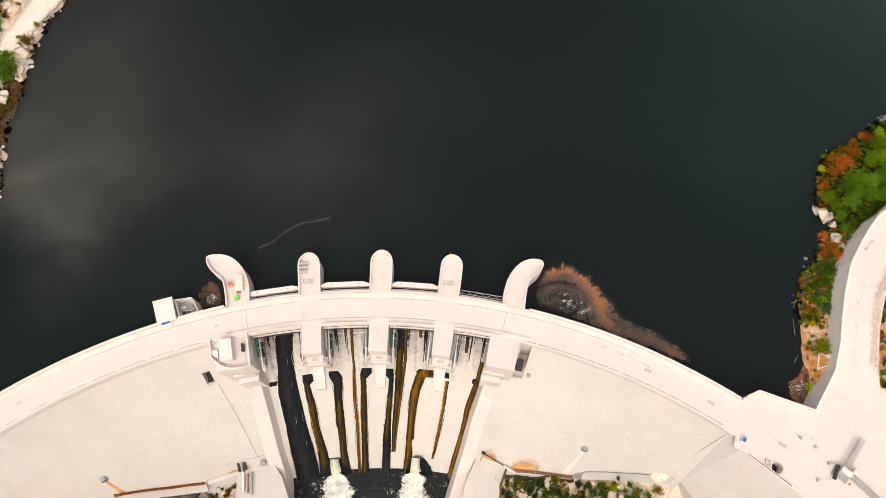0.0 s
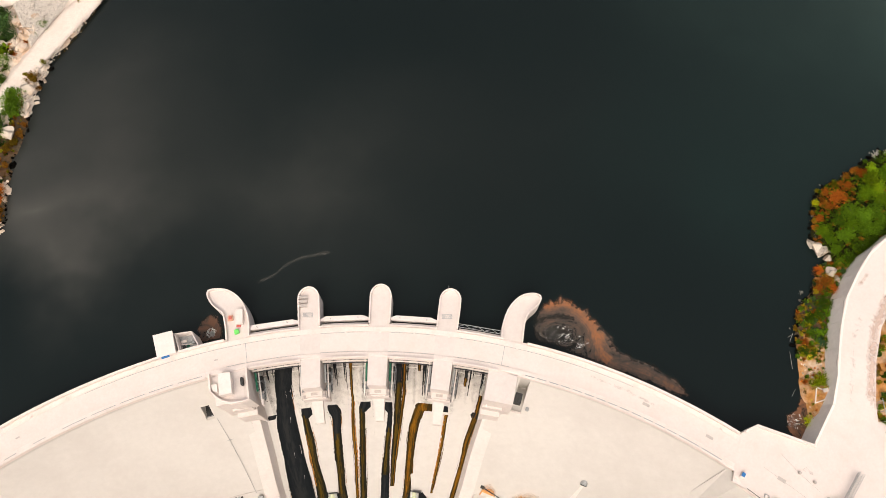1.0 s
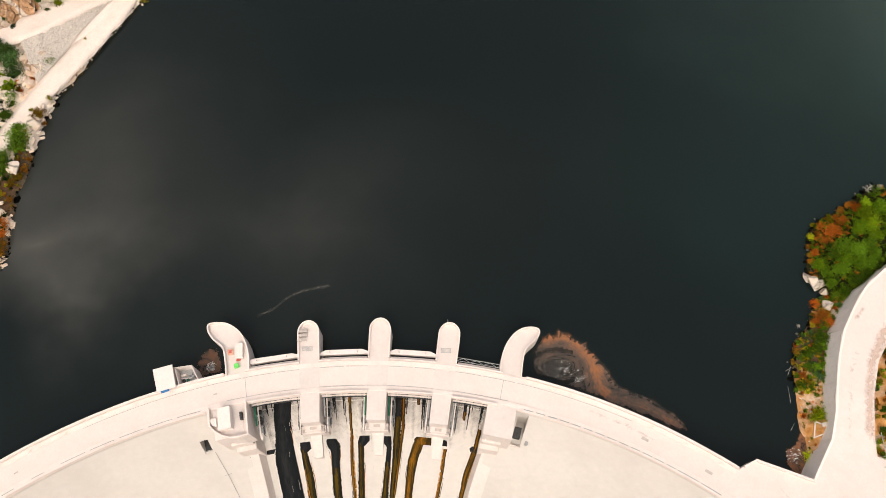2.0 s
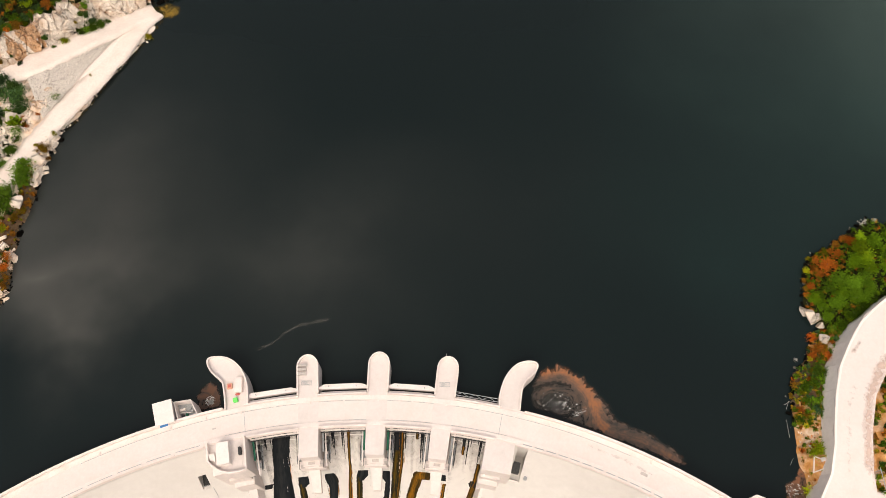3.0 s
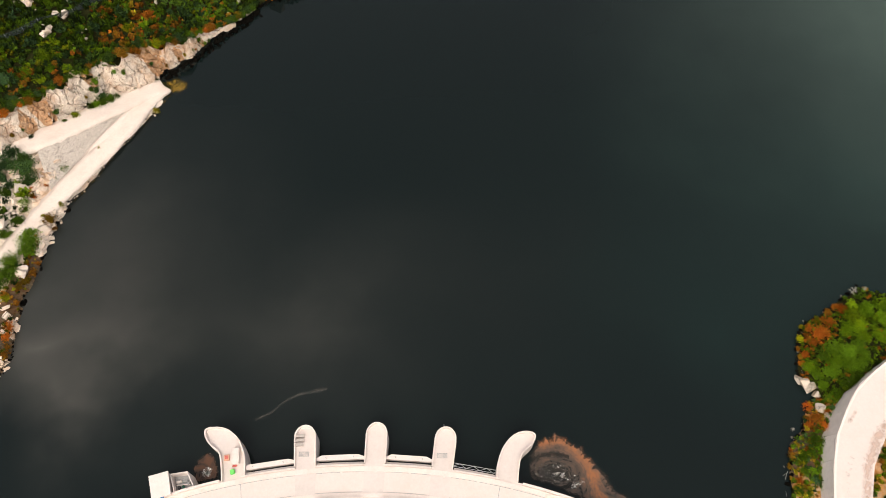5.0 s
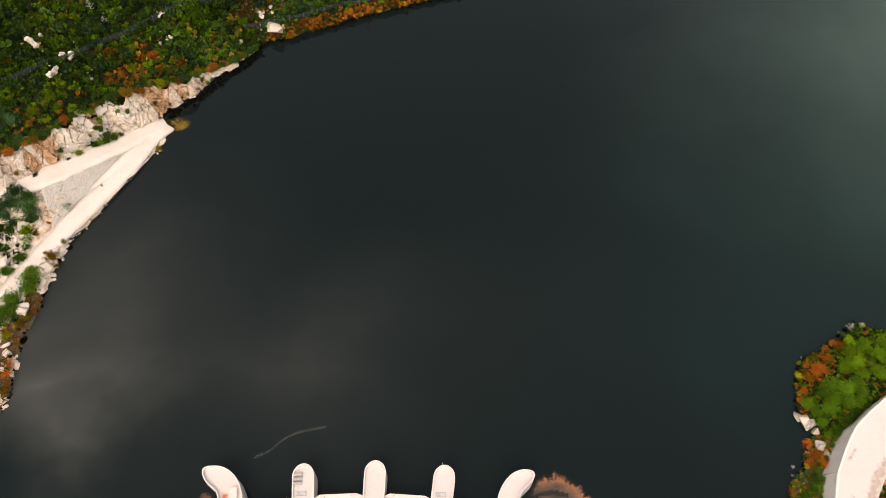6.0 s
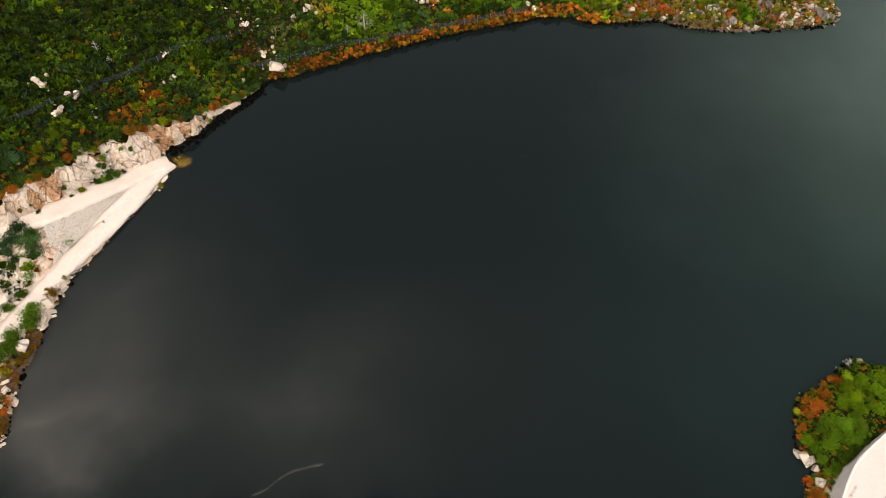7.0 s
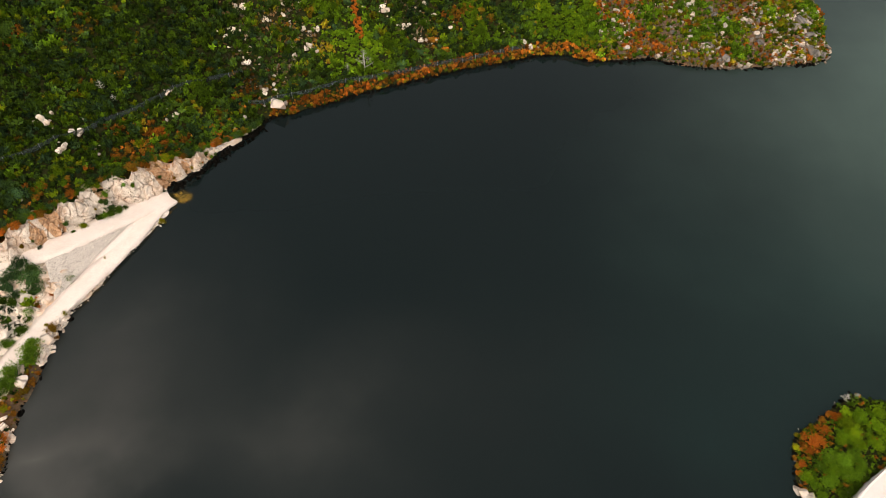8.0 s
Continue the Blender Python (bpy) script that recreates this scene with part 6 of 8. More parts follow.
# single boulders that stand out
BOULDERS = [(-55.2, 198.0, 4.2), (-52.6, 199.4, 1.5), (36.5, 232.5, 2.0), (34.0, 234, 1.6), (37, 236, 1.3), (39.8, 233, 1.0),
            (84.5, 62.2, 1.7), (85.3, 61.0, 1.9), (86.4, 59.8, 1.8), (86.9, 58.4, 1.3), (86.8, 54.8, 1.7), (87.6, 53.2, 1.2), (-101.6, 100.5, 1.6), (-103.4, 101.5, 1.3), (-102.2, 97.5, 1.0), (-104.8, 89.6, 1.3),
            (-100.2, 106.5, 0.9), (-101.3, 108, 0.8), (77.9, 25.8, 0.9), (79.2, 23.8, 1.1),
            (-116.8, 168.0, 2.0), (-108.7, 166.2, 1.9), (-107.9, 157.0, 2.2), (-101.8, 160.6, 1.0), (-87.1, 190.3, 1.6), (-84.8, 182.8, 1.0), (-68.0, 212.9, 1.4), (-69.8, 234.2, 2.2), (-73.7, 218.3, 1.4),
            (-66.9, 186.0, 1.1), (-64.7, 209.8, 1.4), (-57.8, 202.4, 1.5), (-60.6, 203.9, 1.3), (-65.5, 191.1, 1.5), (-61.0, 229.5, 1.8), (-46.5, 220.4, 1.5), (-44.5, 228.0, 1.3), (-54.8, 234.4, 1.5), (-57.1, 208.9, 1.4),
            (-19.9, 239.0, 1.2), (-18.0, 238.9, 1.3), (-10.4, 234.6, 1.6), (-4.7, 230.3, 1.4), (-2.3, 228.9, 1.4), (-3.6, 243.2, 1.6), (-0.4, 239.9, 1.0), (25.2, 239.4, 1.2), (-69.0, 182.3, 1.4), (-112.1, 139.5, 1.2)]
SPUR_ROCKS = [(106.5, 245.9, 2.2), (107.8, 243.2, 2.0), (109.9, 240.0, 1.3), (112.4, 241.6, 1.6), (91.1, 235.9, 2.0), (90.2, 238.1, 1.6), (92.4, 238.4, 1.5), (97.7, 246.3, 1.5), (123.4, 234.7, 2.2), (123.8, 231.3, 2.0), (120.8, 232.6, 1.6),
              (135.8, 251.8, 2.2), (143.5, 245.0, 3.2), (139.4, 240.4, 2.6), (145.2, 242.8, 2.4), (144.4, 237.1, 2.4), (140.5, 231.8, 2.2), (143.2, 228.9, 2.8), (144.2, 227.7, 2.4), (147.8, 228.0, 2.2), (149.3, 227.3, 1.8), (109.8, 224.7, 2.0), (107.7, 223.9, 1.5)]
OUTCROPS = [(-116.6, 167.4, 2.4), (-108.5, 165.9, 2.2), (-108.1, 157.8, 2.2), (-70.5, 232.5, 2.2), (-45.9, 220.6, 1.8), (-66.5, 210.8, 1.6), (-58.6, 202.6, 1.8), (-18.9, 238.2, 1.7), (-10.3, 233.9, 1.6), (-5.0, 229.6, 1.5), (-87.0, 189.3, 1.4), (-84.6, 182.1, 1.1), (-72.2, 221.9, 1.5), (-43.2, 227.7, 1.3), (-61.3, 228.6, 1.4)]
for x, y, s in BOULDERS:
    if any(math.hypot(x - a, y - b) < 3.4 for a, b, _ in OUTCROPS):
        continue
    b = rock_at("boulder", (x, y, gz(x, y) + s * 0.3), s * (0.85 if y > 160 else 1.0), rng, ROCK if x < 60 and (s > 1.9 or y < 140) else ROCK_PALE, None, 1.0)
    tagged(b, "pale granite boulder on the bank", "boulder", "bank boulders")
for x, y, s in OUTCROPS:
    crag = thing("rock_outcrop", "pale granite outcrop of several split blocks in the scrub", "rock", "slope outcrops", place=pose(x, y, gz(x, y)))
    for k in range(6):
        q = Vector((rng.gauss(0, s * 0.62), rng.gauss(0, s * 0.5), rng.uniform(0.2, 0.75) * s))
        rock_at("block", q, s * rng.uniform(0.34, 0.72), rng, ROCK if k % 3 else ROCK_PALE, crag, rng.uniform(0.9, 1.5))

for x, y, s in SPUR_ROCKS:
    b = rock_at("boulder", (x, y, gz(x, y) + s * 0.2), s, rng, ROCK_GREY, None, 0.8)
    tagged(b, "cracked grey granite boulder on the rocky spur", "boulder", "spur boulders")

# riprap between the two roads, and stones along the low road's edge
LOW_EDGE = [(-108.2, 108.0, 2.2), (-103.6, 119.6, 2.05), (-91.0, 145.9, 1.72)]
HIGH_EDGE = [(-118.5, 119.8, 7.2), (-105.7, 129.2, 5.9), (-91.6, 146.6, 2.05)]


def edge_at(line, t):
    k = min(int(t * 2), 1)
    return Vector(line[k]).lerp(Vector(line[k + 1]), t * 2 - k)


verts, cols = [], 60
for i in range(cols + 1):
    a, b = edge_at(LOW_EDGE, 0.34 + 0.66 * i / cols), edge_at(HIGH_EDGE, 0.34 + 0.66 * i / cols)
    for j in range(13):
        q = a.lerp(b, j / 12)
        q.z = max(q.z, gz(q.x, q.y) + 0.30)
        verts.append(q + Vector((0, 0, 0.02 + 0.12 * math.sin(math.pi * j / 12) + noise.noise(q * 1.4) * 0.12)))
raw_slope = raw("riprap_slope", verts, [(i * 13 + j, i * 13 + j + 1, i * 13 + j + 14, i * 13 + j + 13) for i in range(cols) for j in range(12)], RIPRAP)
tagged(raw_slope, "grey broken stone slope between the two gravel roads", "slope", kind="structure")
spots = []
for _ in range(700):
    t, s = 0.36 + 0.64 * rng.random() ** 1.3, rng.random()
    a, b = edge_at(LOW_EDGE, t), edge_at(HIGH_EDGE, t)
    q = a.lerp(b, s)
    spots.append((q.x, q.y, max(q.z, gz(q.x, q.y) + 0.3) + 0.1 + 0.2 * math.sin(math.pi * s), rng.uniform(0.1, 0.32)))
rubble("riprap", spots, RIPRAP, "small grey broken stones on the road slope", 5)
spots = []
while len(spots) < 800:
    x, y = rng.uniform(-135, -103), rng.uniform(78, 126)
    p = np.array([x]), np.array([y])
    if line_distance(*p, LOW_ROAD)[0][0] > 3.8 and line_distance(*p, HIGH_ROAD)[0][0] > 5.0 and not inside(*p, LAKE)[0] and x < -108 + (y - 95) * 0.12 + 2:
        spots.append((x, y, gz(x, y) + 0.1, min(1.9, 0.5 + rng.expovariate(2.4))))
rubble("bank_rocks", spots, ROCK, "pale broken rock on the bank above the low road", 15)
spots = []
for p in along(WEST_SHORE[3:], 0.4):
    if noise.noise((p.x * 0.16, p.y * 0.16, 3.0)) < (0.12 if p.y < 84 else -0.12):
        continue
    for _ in range(3):
        q = p.to_3d() + Vector((rng.gauss(-0.6, 0.7), rng.gauss(0.2, 0.7), 0))
        if line_distance(np.array([q.x]), np.array([q.y]), LOW_ROAD)[0][0] < 3.3:
            continue
        spots.append((q.x, q.y, max(gz(q.x, q.y), -0.1) + 0.1, rng.uniform(0.25, 1.1)))
rubble("shore_stones", spots, ROCK, "pale stones along the water's edge", 6)
spots = []
for p in along([(-105.2, 104.4, 1.4), (-99.2, 117.0, 1.3), (-93.4, 127.6, 1.1), (-88.0, 138.6, 1.0), (-84.6, 147.0, 0.7)], 0.25):
    thick = 2 if p.y < 126 else 1
    for _ in range(thick):
        spots.append((p.x + rng.gauss(0.5, 0.35 * thick), p.y + rng.gauss(-0.2, 0.35 * thick), p.z - 0.2 + rng.uniform(-0.3, 0.25), rng.uniform(0.16, 0.42 if p.y < 126 else 0.28)))
rubble("road_edge_stones", spots, ROCK, "small pale stones along the edge of the gravel road", 26)
spots = []
for line, step in ((WEST_SHORE[2:-1], 0.55), (NORTH_SHORE[:-3], 0.42), ([p for p in EAST_SHORE[5:] if p[1] > 37], 0.6)):
    for p in along(line, step):
        spots.append((p.x + rng.gauss(0, 0.35), p.y + rng.gauss(0, 0.35), rng.uniform(-0.15, 0.25), rng.uniform(0.3, 0.95) * (0.75 + 0.5 * noise.noise((p.x * 0.2, p.y * 0.2, 1.0)))))
for p in along(NORTH_SHORE[3:-6], 0.6):
    if noise.noise((p.x * 0.08, p.y * 0.08, 6.0)) > -0.25:
        spots.append((p.x + rng.gauss(0.3, 0.3), p.y - 0.8 + rng.gauss(0, 0.35), rng.uniform(-0.35, 0.05), rng.uniform(0.45, 1.1)))
for p in along([q[:2] for q in CLIFF[7:]], 0.4):
    spots.append((p.x + 1.1 + rng.gauss(0, 0.45), p.y - 0.9 + rng.gauss(0, 0.45), rng.uniform(-0.2, 0.2), rng.uniform(0.6, 1.3)))
    spots.append((p.x + 2.0 + rng.gauss(0, 0.5), p.y - 1.6 + rng.gauss(0, 0.5), rng.uniform(-0.6, -0.25), rng.uniform(0.7, 1.2)))
# these stones were added to draw the dark reflected band below the banks
rubble("wet_shore_stones", spots, SHORE_SHADE, "black stones standing in for shade and reflection at the waterline", 27)
spots = []
for p in along([(-99.4, 113.6), (-95.0, 121.8), (-91.0, 131.8), (-84.0, 145.0), (-80.8, 153.2)], 0.3):
    spots.append((p.x + rng.gauss(0, 0.15), p.y + rng.gauss(0, 0.15), 0.02, rng.uniform(0.1, 0.32)))
rubble("algae_stones", spots, OLIVE_ALGAE, "small olive algae-covered stones at the waterline", 28)
spots = []
for p in along(NORTH_SHORE[16:24], 0.6):
    if noise.noise((p.x * 0.12, p.y * 0.12, 8.0)) < -0.05:
        continue
    for _ in range(2):
        q = p.to_3d() + Vector((rng.gauss(-0.2, 0.8), rng.gauss(0.7, 0.9), 0))
        spots.append((q.x, q.y, max(gz(q.x, q.y), -0.1) + 0.05, min(1.3, 0.18 + rng.expovariate(3.2))))
for p in along(EAST_SHORE[5:], 0.8):
    q = p.to_3d() + Vector((rng.gauss(0.4, 0.7), rng.gauss(0, 0.7), 0))
    spots.append((q.x, q.y, max(gz(q.x, q.y), -0.1) + 0.03, rng.uniform(0.12, 0.4)))
bank = []
while len(bank) < 120:
    x, y = rng.uniform(74.5, 80.5), rng.uniform(19, 35)
    if 0.2 < gz(x, y) < 3.2:
        bank.append((x, y, gz(x, y) + 0.12, rng.uniform(0.12, 0.45)))
rubble("bank_stones", bank, ROCK, "pale stones on the orange soil of the bank", 29)
rubble("shore_stones", spots, ROCK_GREY, "dark grey stones along the water's edge", 7)
spots = []
while len(spots) < 2600:
    x, y = rng.uniform(62, 158), rng.uniform(221, 300)
    if gz(x, y) > 0.3 and rng.random() < 0.35 + 0.65 * (x - 62) / 96 and math.sin(x * 0.21 + y * 0.13) + math.sin(y * 0.33 - x * 0.12) > 0.1 + rng.uniform(-0.5, 0.5):
        spots.append((x, y, gz(x, y) + 0.35, min(1.9, 0.22 + rng.expovariate(2.7))))
for _ in range(110):
    t = rng.random()
    x, y = 132 + 20 * t + rng.gauss(0, 1.5), 224.5 + 5 * t * t + abs(rng.gauss(0, 6)) + rng.uniform(0, 12 * t)
    spots.append((x, y, max(gz(x, y), 0.0) + 0.3, rng.uniform(0.4, 1.5)))
rubble("spur_rocks", spots[::2], ROCK_GREY, "grey broken granite scattered over the spur", 8)
rubble("spur_rocks", spots[1::2], ROCK_PALE, "pale broken granite scattered over the spur", 18)
spots = []
for x, y, size in BOULDERS[20:] + [(-50, 226, 2), (-62, 206, 2), (-66, 216, 2), (-48, 222, 2), (0, 232, 2), (-30, 238, 2), (10, 240, 2)]:
    for _ in range(3):
        a, b = x + rng.gauss(0, 2.2), y + rng.gauss(0, 2.6)
        if gz(a, b) > 0.5:
            spots.append((a, b, gz(a, b) + 0.6, min(1.2, 0.25 + rng.expovariate(3.0))))
rubble("slope_rocks", spots, ROCK_PALE, "pale rocks among the scrub on the slope", 9)
spots = []
while len(spots) < 780:
    d, r = rng.uniform(15, 36), rng.uniform(88, 112)
    p = polar(r, d)
    z = gz(p.x, p.y)
    if r < face_r(z) - 0.8:
        spots.append((p.x, p.y, z + 0.2, rng.uniform(0.4, 1.2) if d < 24.5 else rng.uniform(0.6, 2.1)))
while len(spots) < 930:
    d, r = rng.uniform(-33, -16), rng.uniform(92, 110)
    p = polar(r, d)
    z = gz(p.x, p.y)
    if r < face_r(z) - 1.6:
        spots.append((p.x, p.y, z + 0.2, rng.uniform(0.4, 1.6)))
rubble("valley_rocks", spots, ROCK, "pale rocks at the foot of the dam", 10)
for x, y, s in ((-64.6, 1.4, 2.2), (-60.8, 0.6, 2.8), (-57.8, 0.9, 2.4), (-55.2, -0.6, 2.0)):
    z = gz(x, y)
    b = rock_at("boulder", (x, y, z + s * 0.35), s, rng, ROCK_GREY, None, 0.6)
    tagged(b, "dark grey boulder at the foot of the dam", "boulder", "toe boulders")


for x, y, s, turn in ((-103.0, 103.4, 2.3, 20), (-102.9, 98.3, 1.7, 60), (-102.6, 96.6, 1.3, 70), (-104.9, 89.4, 2.7, -30), (-105.4, 80.0, 1.7, 10), (-104.8, 78.2, 1.3, 50), (-104.0, 105.6, 1.2, 5), (-102.0, 108.6, 1.3, 40), (-102.6, 110.0, 1.0, 15)):
    b = rock_at("rock_slab", (x, y, gz(x, y) + s * 0.2), s, rng, ROCK, None, 0.45)
    b.rotation_euler.z = radians(turn)
    tagged(b, "flat pale granite slab between shrubs at the water's edge", "rock", "shore slabs")


# ---- plants ----
def tuft(seed, cards, leaf=0.24, lumps=4):
    """A ragged bush about one metre in radius made of short leafy twigs that stand up and out: quads of 4 verts each."""
    r = np.random.default_rng(seed)
    c = r.normal(0, 1, (lumps, 3))
    c /= np.linalg.norm(c, axis=1)[:, None]
    c *= r.uniform(0.15, 0.62, (lumps, 1))
    c[:, 2] = np.abs(c[:, 2]) * 0.8
    size = r.uniform(0.30, 0.62, lumps)
    k = r.integers(0, lumps, cards)
    d = r.normal(0, 1, (cards, 3))
    d[:, 2] = np.abs(d[:, 2]) * 1.1 + 0.1
    d /= np.linalg.norm(d, axis=1)[:, None]
    p = c[k] + d * (size[k] * r.uniform(0.45, 1.1, cards))[:, None]
    twig = d * 0.6 + np.array([0, 0, 0.45]) + r.normal(0, 0.45, (cards, 3))
    twig /= np.linalg.norm(twig, axis=1)[:, None]
    side = np.cross(twig, r.normal(0, 1, (cards, 3)))
    side /= np.linalg.norm(side, axis=1)[:, None]
    a = leaf * r.uniform(0.6, 1.4, (cards, 1))
    b = a * r.uniform(0.30, 0.62, (cards, 1))
    return np.stack([p - twig * a, p - side * b, p + twig * a * 1.25, p + side * b], 1)


def quads(name, v, tint, mat, parent=None, leaf_value=None):
    """A mesh of separate quads from an array (n, 4, 3), with one tint a quad."""
    n = len(v)
    me = bpy.data.meshes.new(name)
    me.vertices.add(n * 4)
    me.vertices.foreach_set("co", v.reshape(-1).astype(np.float32))
    me.loops.add(n * 4)
    me.loops.foreach_set("vertex_index", np.arange(n * 4, dtype=np.int32))
    me.polygons.add(n)
    me.polygons.foreach_set("loop_start", np.arange(0, n * 4, 4, dtype=np.int32))
    me.update(calc_edges=True)
    at = me.attributes.new("tint", "FLOAT", "POINT")
    at.data.foreach_set("value", np.repeat(tint, 4).astype(np.float32))
    at = me.attributes.new("leaf_value", "FLOAT", "POINT")
    at.data.foreach_set("value", np.repeat(np.ones(n) if leaf_value is None else leaf_value, 4).astype(np.float32))
    me.materials.append(mat)
    ob = new(name, me)
    if parent is not None:
        ob.parent = parent
    return ob


TUFTS = [tuft(100 + k, 64, 0.235, 4 + k % 4) for k in range(24)]
TWIGS = [tuft(140 + k, 26, 0.30, 3) * np.array([0.9, 0.9, 1.3]) for k in range(10)]


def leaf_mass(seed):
    """The inner core of a shrub: a lumpy dome of 5 quads, which scrub darkens as painted shade."""
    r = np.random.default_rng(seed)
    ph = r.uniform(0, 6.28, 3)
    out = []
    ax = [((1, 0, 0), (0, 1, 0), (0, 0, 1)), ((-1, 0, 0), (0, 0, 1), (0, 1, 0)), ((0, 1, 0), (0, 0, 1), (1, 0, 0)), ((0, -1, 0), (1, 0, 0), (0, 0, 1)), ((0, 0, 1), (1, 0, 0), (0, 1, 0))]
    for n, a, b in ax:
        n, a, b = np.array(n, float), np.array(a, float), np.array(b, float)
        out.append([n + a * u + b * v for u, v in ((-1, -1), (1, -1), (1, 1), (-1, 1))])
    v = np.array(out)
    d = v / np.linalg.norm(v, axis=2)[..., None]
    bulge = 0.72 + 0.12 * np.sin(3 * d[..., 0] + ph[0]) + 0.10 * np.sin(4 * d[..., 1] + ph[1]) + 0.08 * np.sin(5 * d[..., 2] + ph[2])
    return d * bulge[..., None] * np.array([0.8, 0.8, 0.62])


MASSES = [leaf_mass(400 + k) for k in range(8)]
FINE = [tuft(200 + k, 420, 0.095, 9 + k % 5) for k in range(8)]
FINEST = [tuft(240 + k, 1150, 0.060, 14 + k % 5) for k in range(6)]
BARK = material("grey_bark", (0.10, 0.085, 0.07), (0.24, 0.21, 0.18), 4.0, 0.9, 0.5)
DEAD = material("bleached_wood", (0.30, 0.28, 0.25), (0.52, 0.49, 0.44), 4.0, 0.9, 0.4)


def limbs(bm, p, way, length, r, depth, rng):
    """A tapered limb that forks."""
    q = p + way * length
    rod(p, q, r, bm, 6 if depth > 1 else 4, r * 0.62)
    if depth:
        for _ in range(3 if depth > 1 else 4):
            turn = (way + Vector((rng.gauss(0, 0.55), rng.gauss(0, 0.55), rng.gauss(0.1, 0.35)))).normalized()
            limbs(bm, p.lerp(q, rng.uniform(0.55, 1.0)), turn, length * rng.uniform(0.5, 0.75), r * 0.55, depth - 1, rng)


def shrub(x, y, radius, tint, seed, label, height=1.0, group="bank shrubs", leaf_value=1.1):
    rng = random.Random(seed)
    ob = thing("shrub", label, "shrub", group, place=pose(x, y, bank_z(x, y) if 70 < x < 88 and y < 34 else max(gz(x, y), -0.2), 0, 0, rng.uniform(0, 360)))
    bm = bmesh.new()
    for _ in range(3):
        limbs(bm, Vector((0, 0, -0.1)), Vector((rng.gauss(0, 0.35), rng.gauss(0, 0.35), 1)).normalized(), radius * 0.3, 0.04 + radius * 0.012, 1, rng)
    part("stem", bm, BARK, ob)
    cards = (FINEST[seed % 6] if radius > 1.6 else FINE[seed % 8]) * np.array([radius, radius, radius * height * 1.15])
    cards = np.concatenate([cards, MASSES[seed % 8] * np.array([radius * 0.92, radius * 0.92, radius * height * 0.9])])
    r = np.random.default_rng(seed)
    quads("crown", cards, np.clip(tint + r.normal(0, 0.035) + r.normal(0, 0.03, len(cards)), 0, 1), LEAF, ob, np.full(len(cards), leaf_value * float(np.exp(r.normal(0.0, 0.28)))))
    return ob


RUSTY = [(91.6, 73.1, 2.4), (94.8, 76.3, 1.6), (89.2, 71.0, 1.4), (88.9, 72.8, 1.2), (87.0, 68.1, 1.3), (85.7, 66.0, 1.1), (89.9, 74.6, 1.1), (84.6, 55.3, 1.4), (85.0, 52.4, 1.7), (83.3, 51.1, 1.6), (86.2, 50.8, 1.4), (77.9, 38.9, 1.1), (87.8, 53.7, 1.2),
         (-103.9, 75.2, 1.5), (-103.3, 72.8, 1.4), (-106.8, 83.6, 1.2), (-109.2, 115.0, 0.9), (-106.6, 117.4, 0.8), (-108.4, 113.4, 0.7)]
BROWNISH = [(-102.4, 106.1, 1.7), (-101.6, 104.6, 1.0), (-102.8, 90.6, 1.2), (-103.6, 88.2, 1.3), (-104.5, 86.4, 1.3), (-102.6, 93.6, 0.9), (-102.6, 70.4, 1.0), (-102.6, 68.4, 1.1), (-104.0, 82.0, 1.0), (98.0, 80.8, 1.2), (96.1, 79.3, 1.1), (78.1, 44.6, 1.2), (77.0, 42.1, 0.9), (86.0, 69.9, 1.0), (86.0, 67.6, 0.9)]
OLIVE = [(92.3, 76.8, 1.2), (88.5, 75.6, 0.9), (-101.0, 111.3, 0.9), (-106.0, 82.6, 1.2), (-83.6, 146.3, 1.4), (-96.0, 131.0, 0.6), (-104.6, 107.4, 0.8)]
LIMEY = [(87.0, 72.2, 1.1), (79.4, 29.7, 2.5), (75.8, 22.2, 1.4), (77.0, 36.2, 0.9), (81.3, 44.5, 0.7)]
GREENS = [(100.3, 77.5, 2.6), (98.2, 73.8, 2.4), (100.4, 71.7, 2.0), (101.7, 80.8, 1.6), (86.7, 64.6, 2.1), (101.0, 74.6, 2.1), (104, 79, 2.4), (107, 76, 2.4), (105, 72, 2.2), (109, 80, 2.2), (111, 76.5, 2.4), (114, 79.5, 2.2), (117, 81, 2.2), (108.5, 72.8, 2.0)]
DULLS = [(93.3, 68.8, 2.6), (90.4, 67.1, 2.2), (95.6, 67.4, 2.6), (98.4, 68.5, 2.4), (90.9, 63.2, 2.4), (95.6, 64.3, 2.4), (94.1, 60.5, 2.0), (91.1, 58.0, 1.6), (88.8, 60.2, 1.8), (88.0, 62.5, 1.6), (97.6, 64.6, 2.0), (99.3, 66.6, 1.8), (93.2, 65.3, 2.1),
         (83.4, 47.2, 2.1), (79.8, 44.2, 1.7), (81.8, 44.6, 1.4), (79.2, 40.8, 1.4), (81.1, 40.8, 1.3), (77.3, 37.1, 1.4), (79.1, 36.1, 1.2), (81.9, 38.9, 1.2), (96.3, 61.8, 1.6), (89.1, 57.1, 1.3)]
TEALS = [(83.3, 47.9, 1.1), (79.9, 41.4, 1.0), (80.9, 38.5, 1.2), (82.3, 46.4, 0.9)]
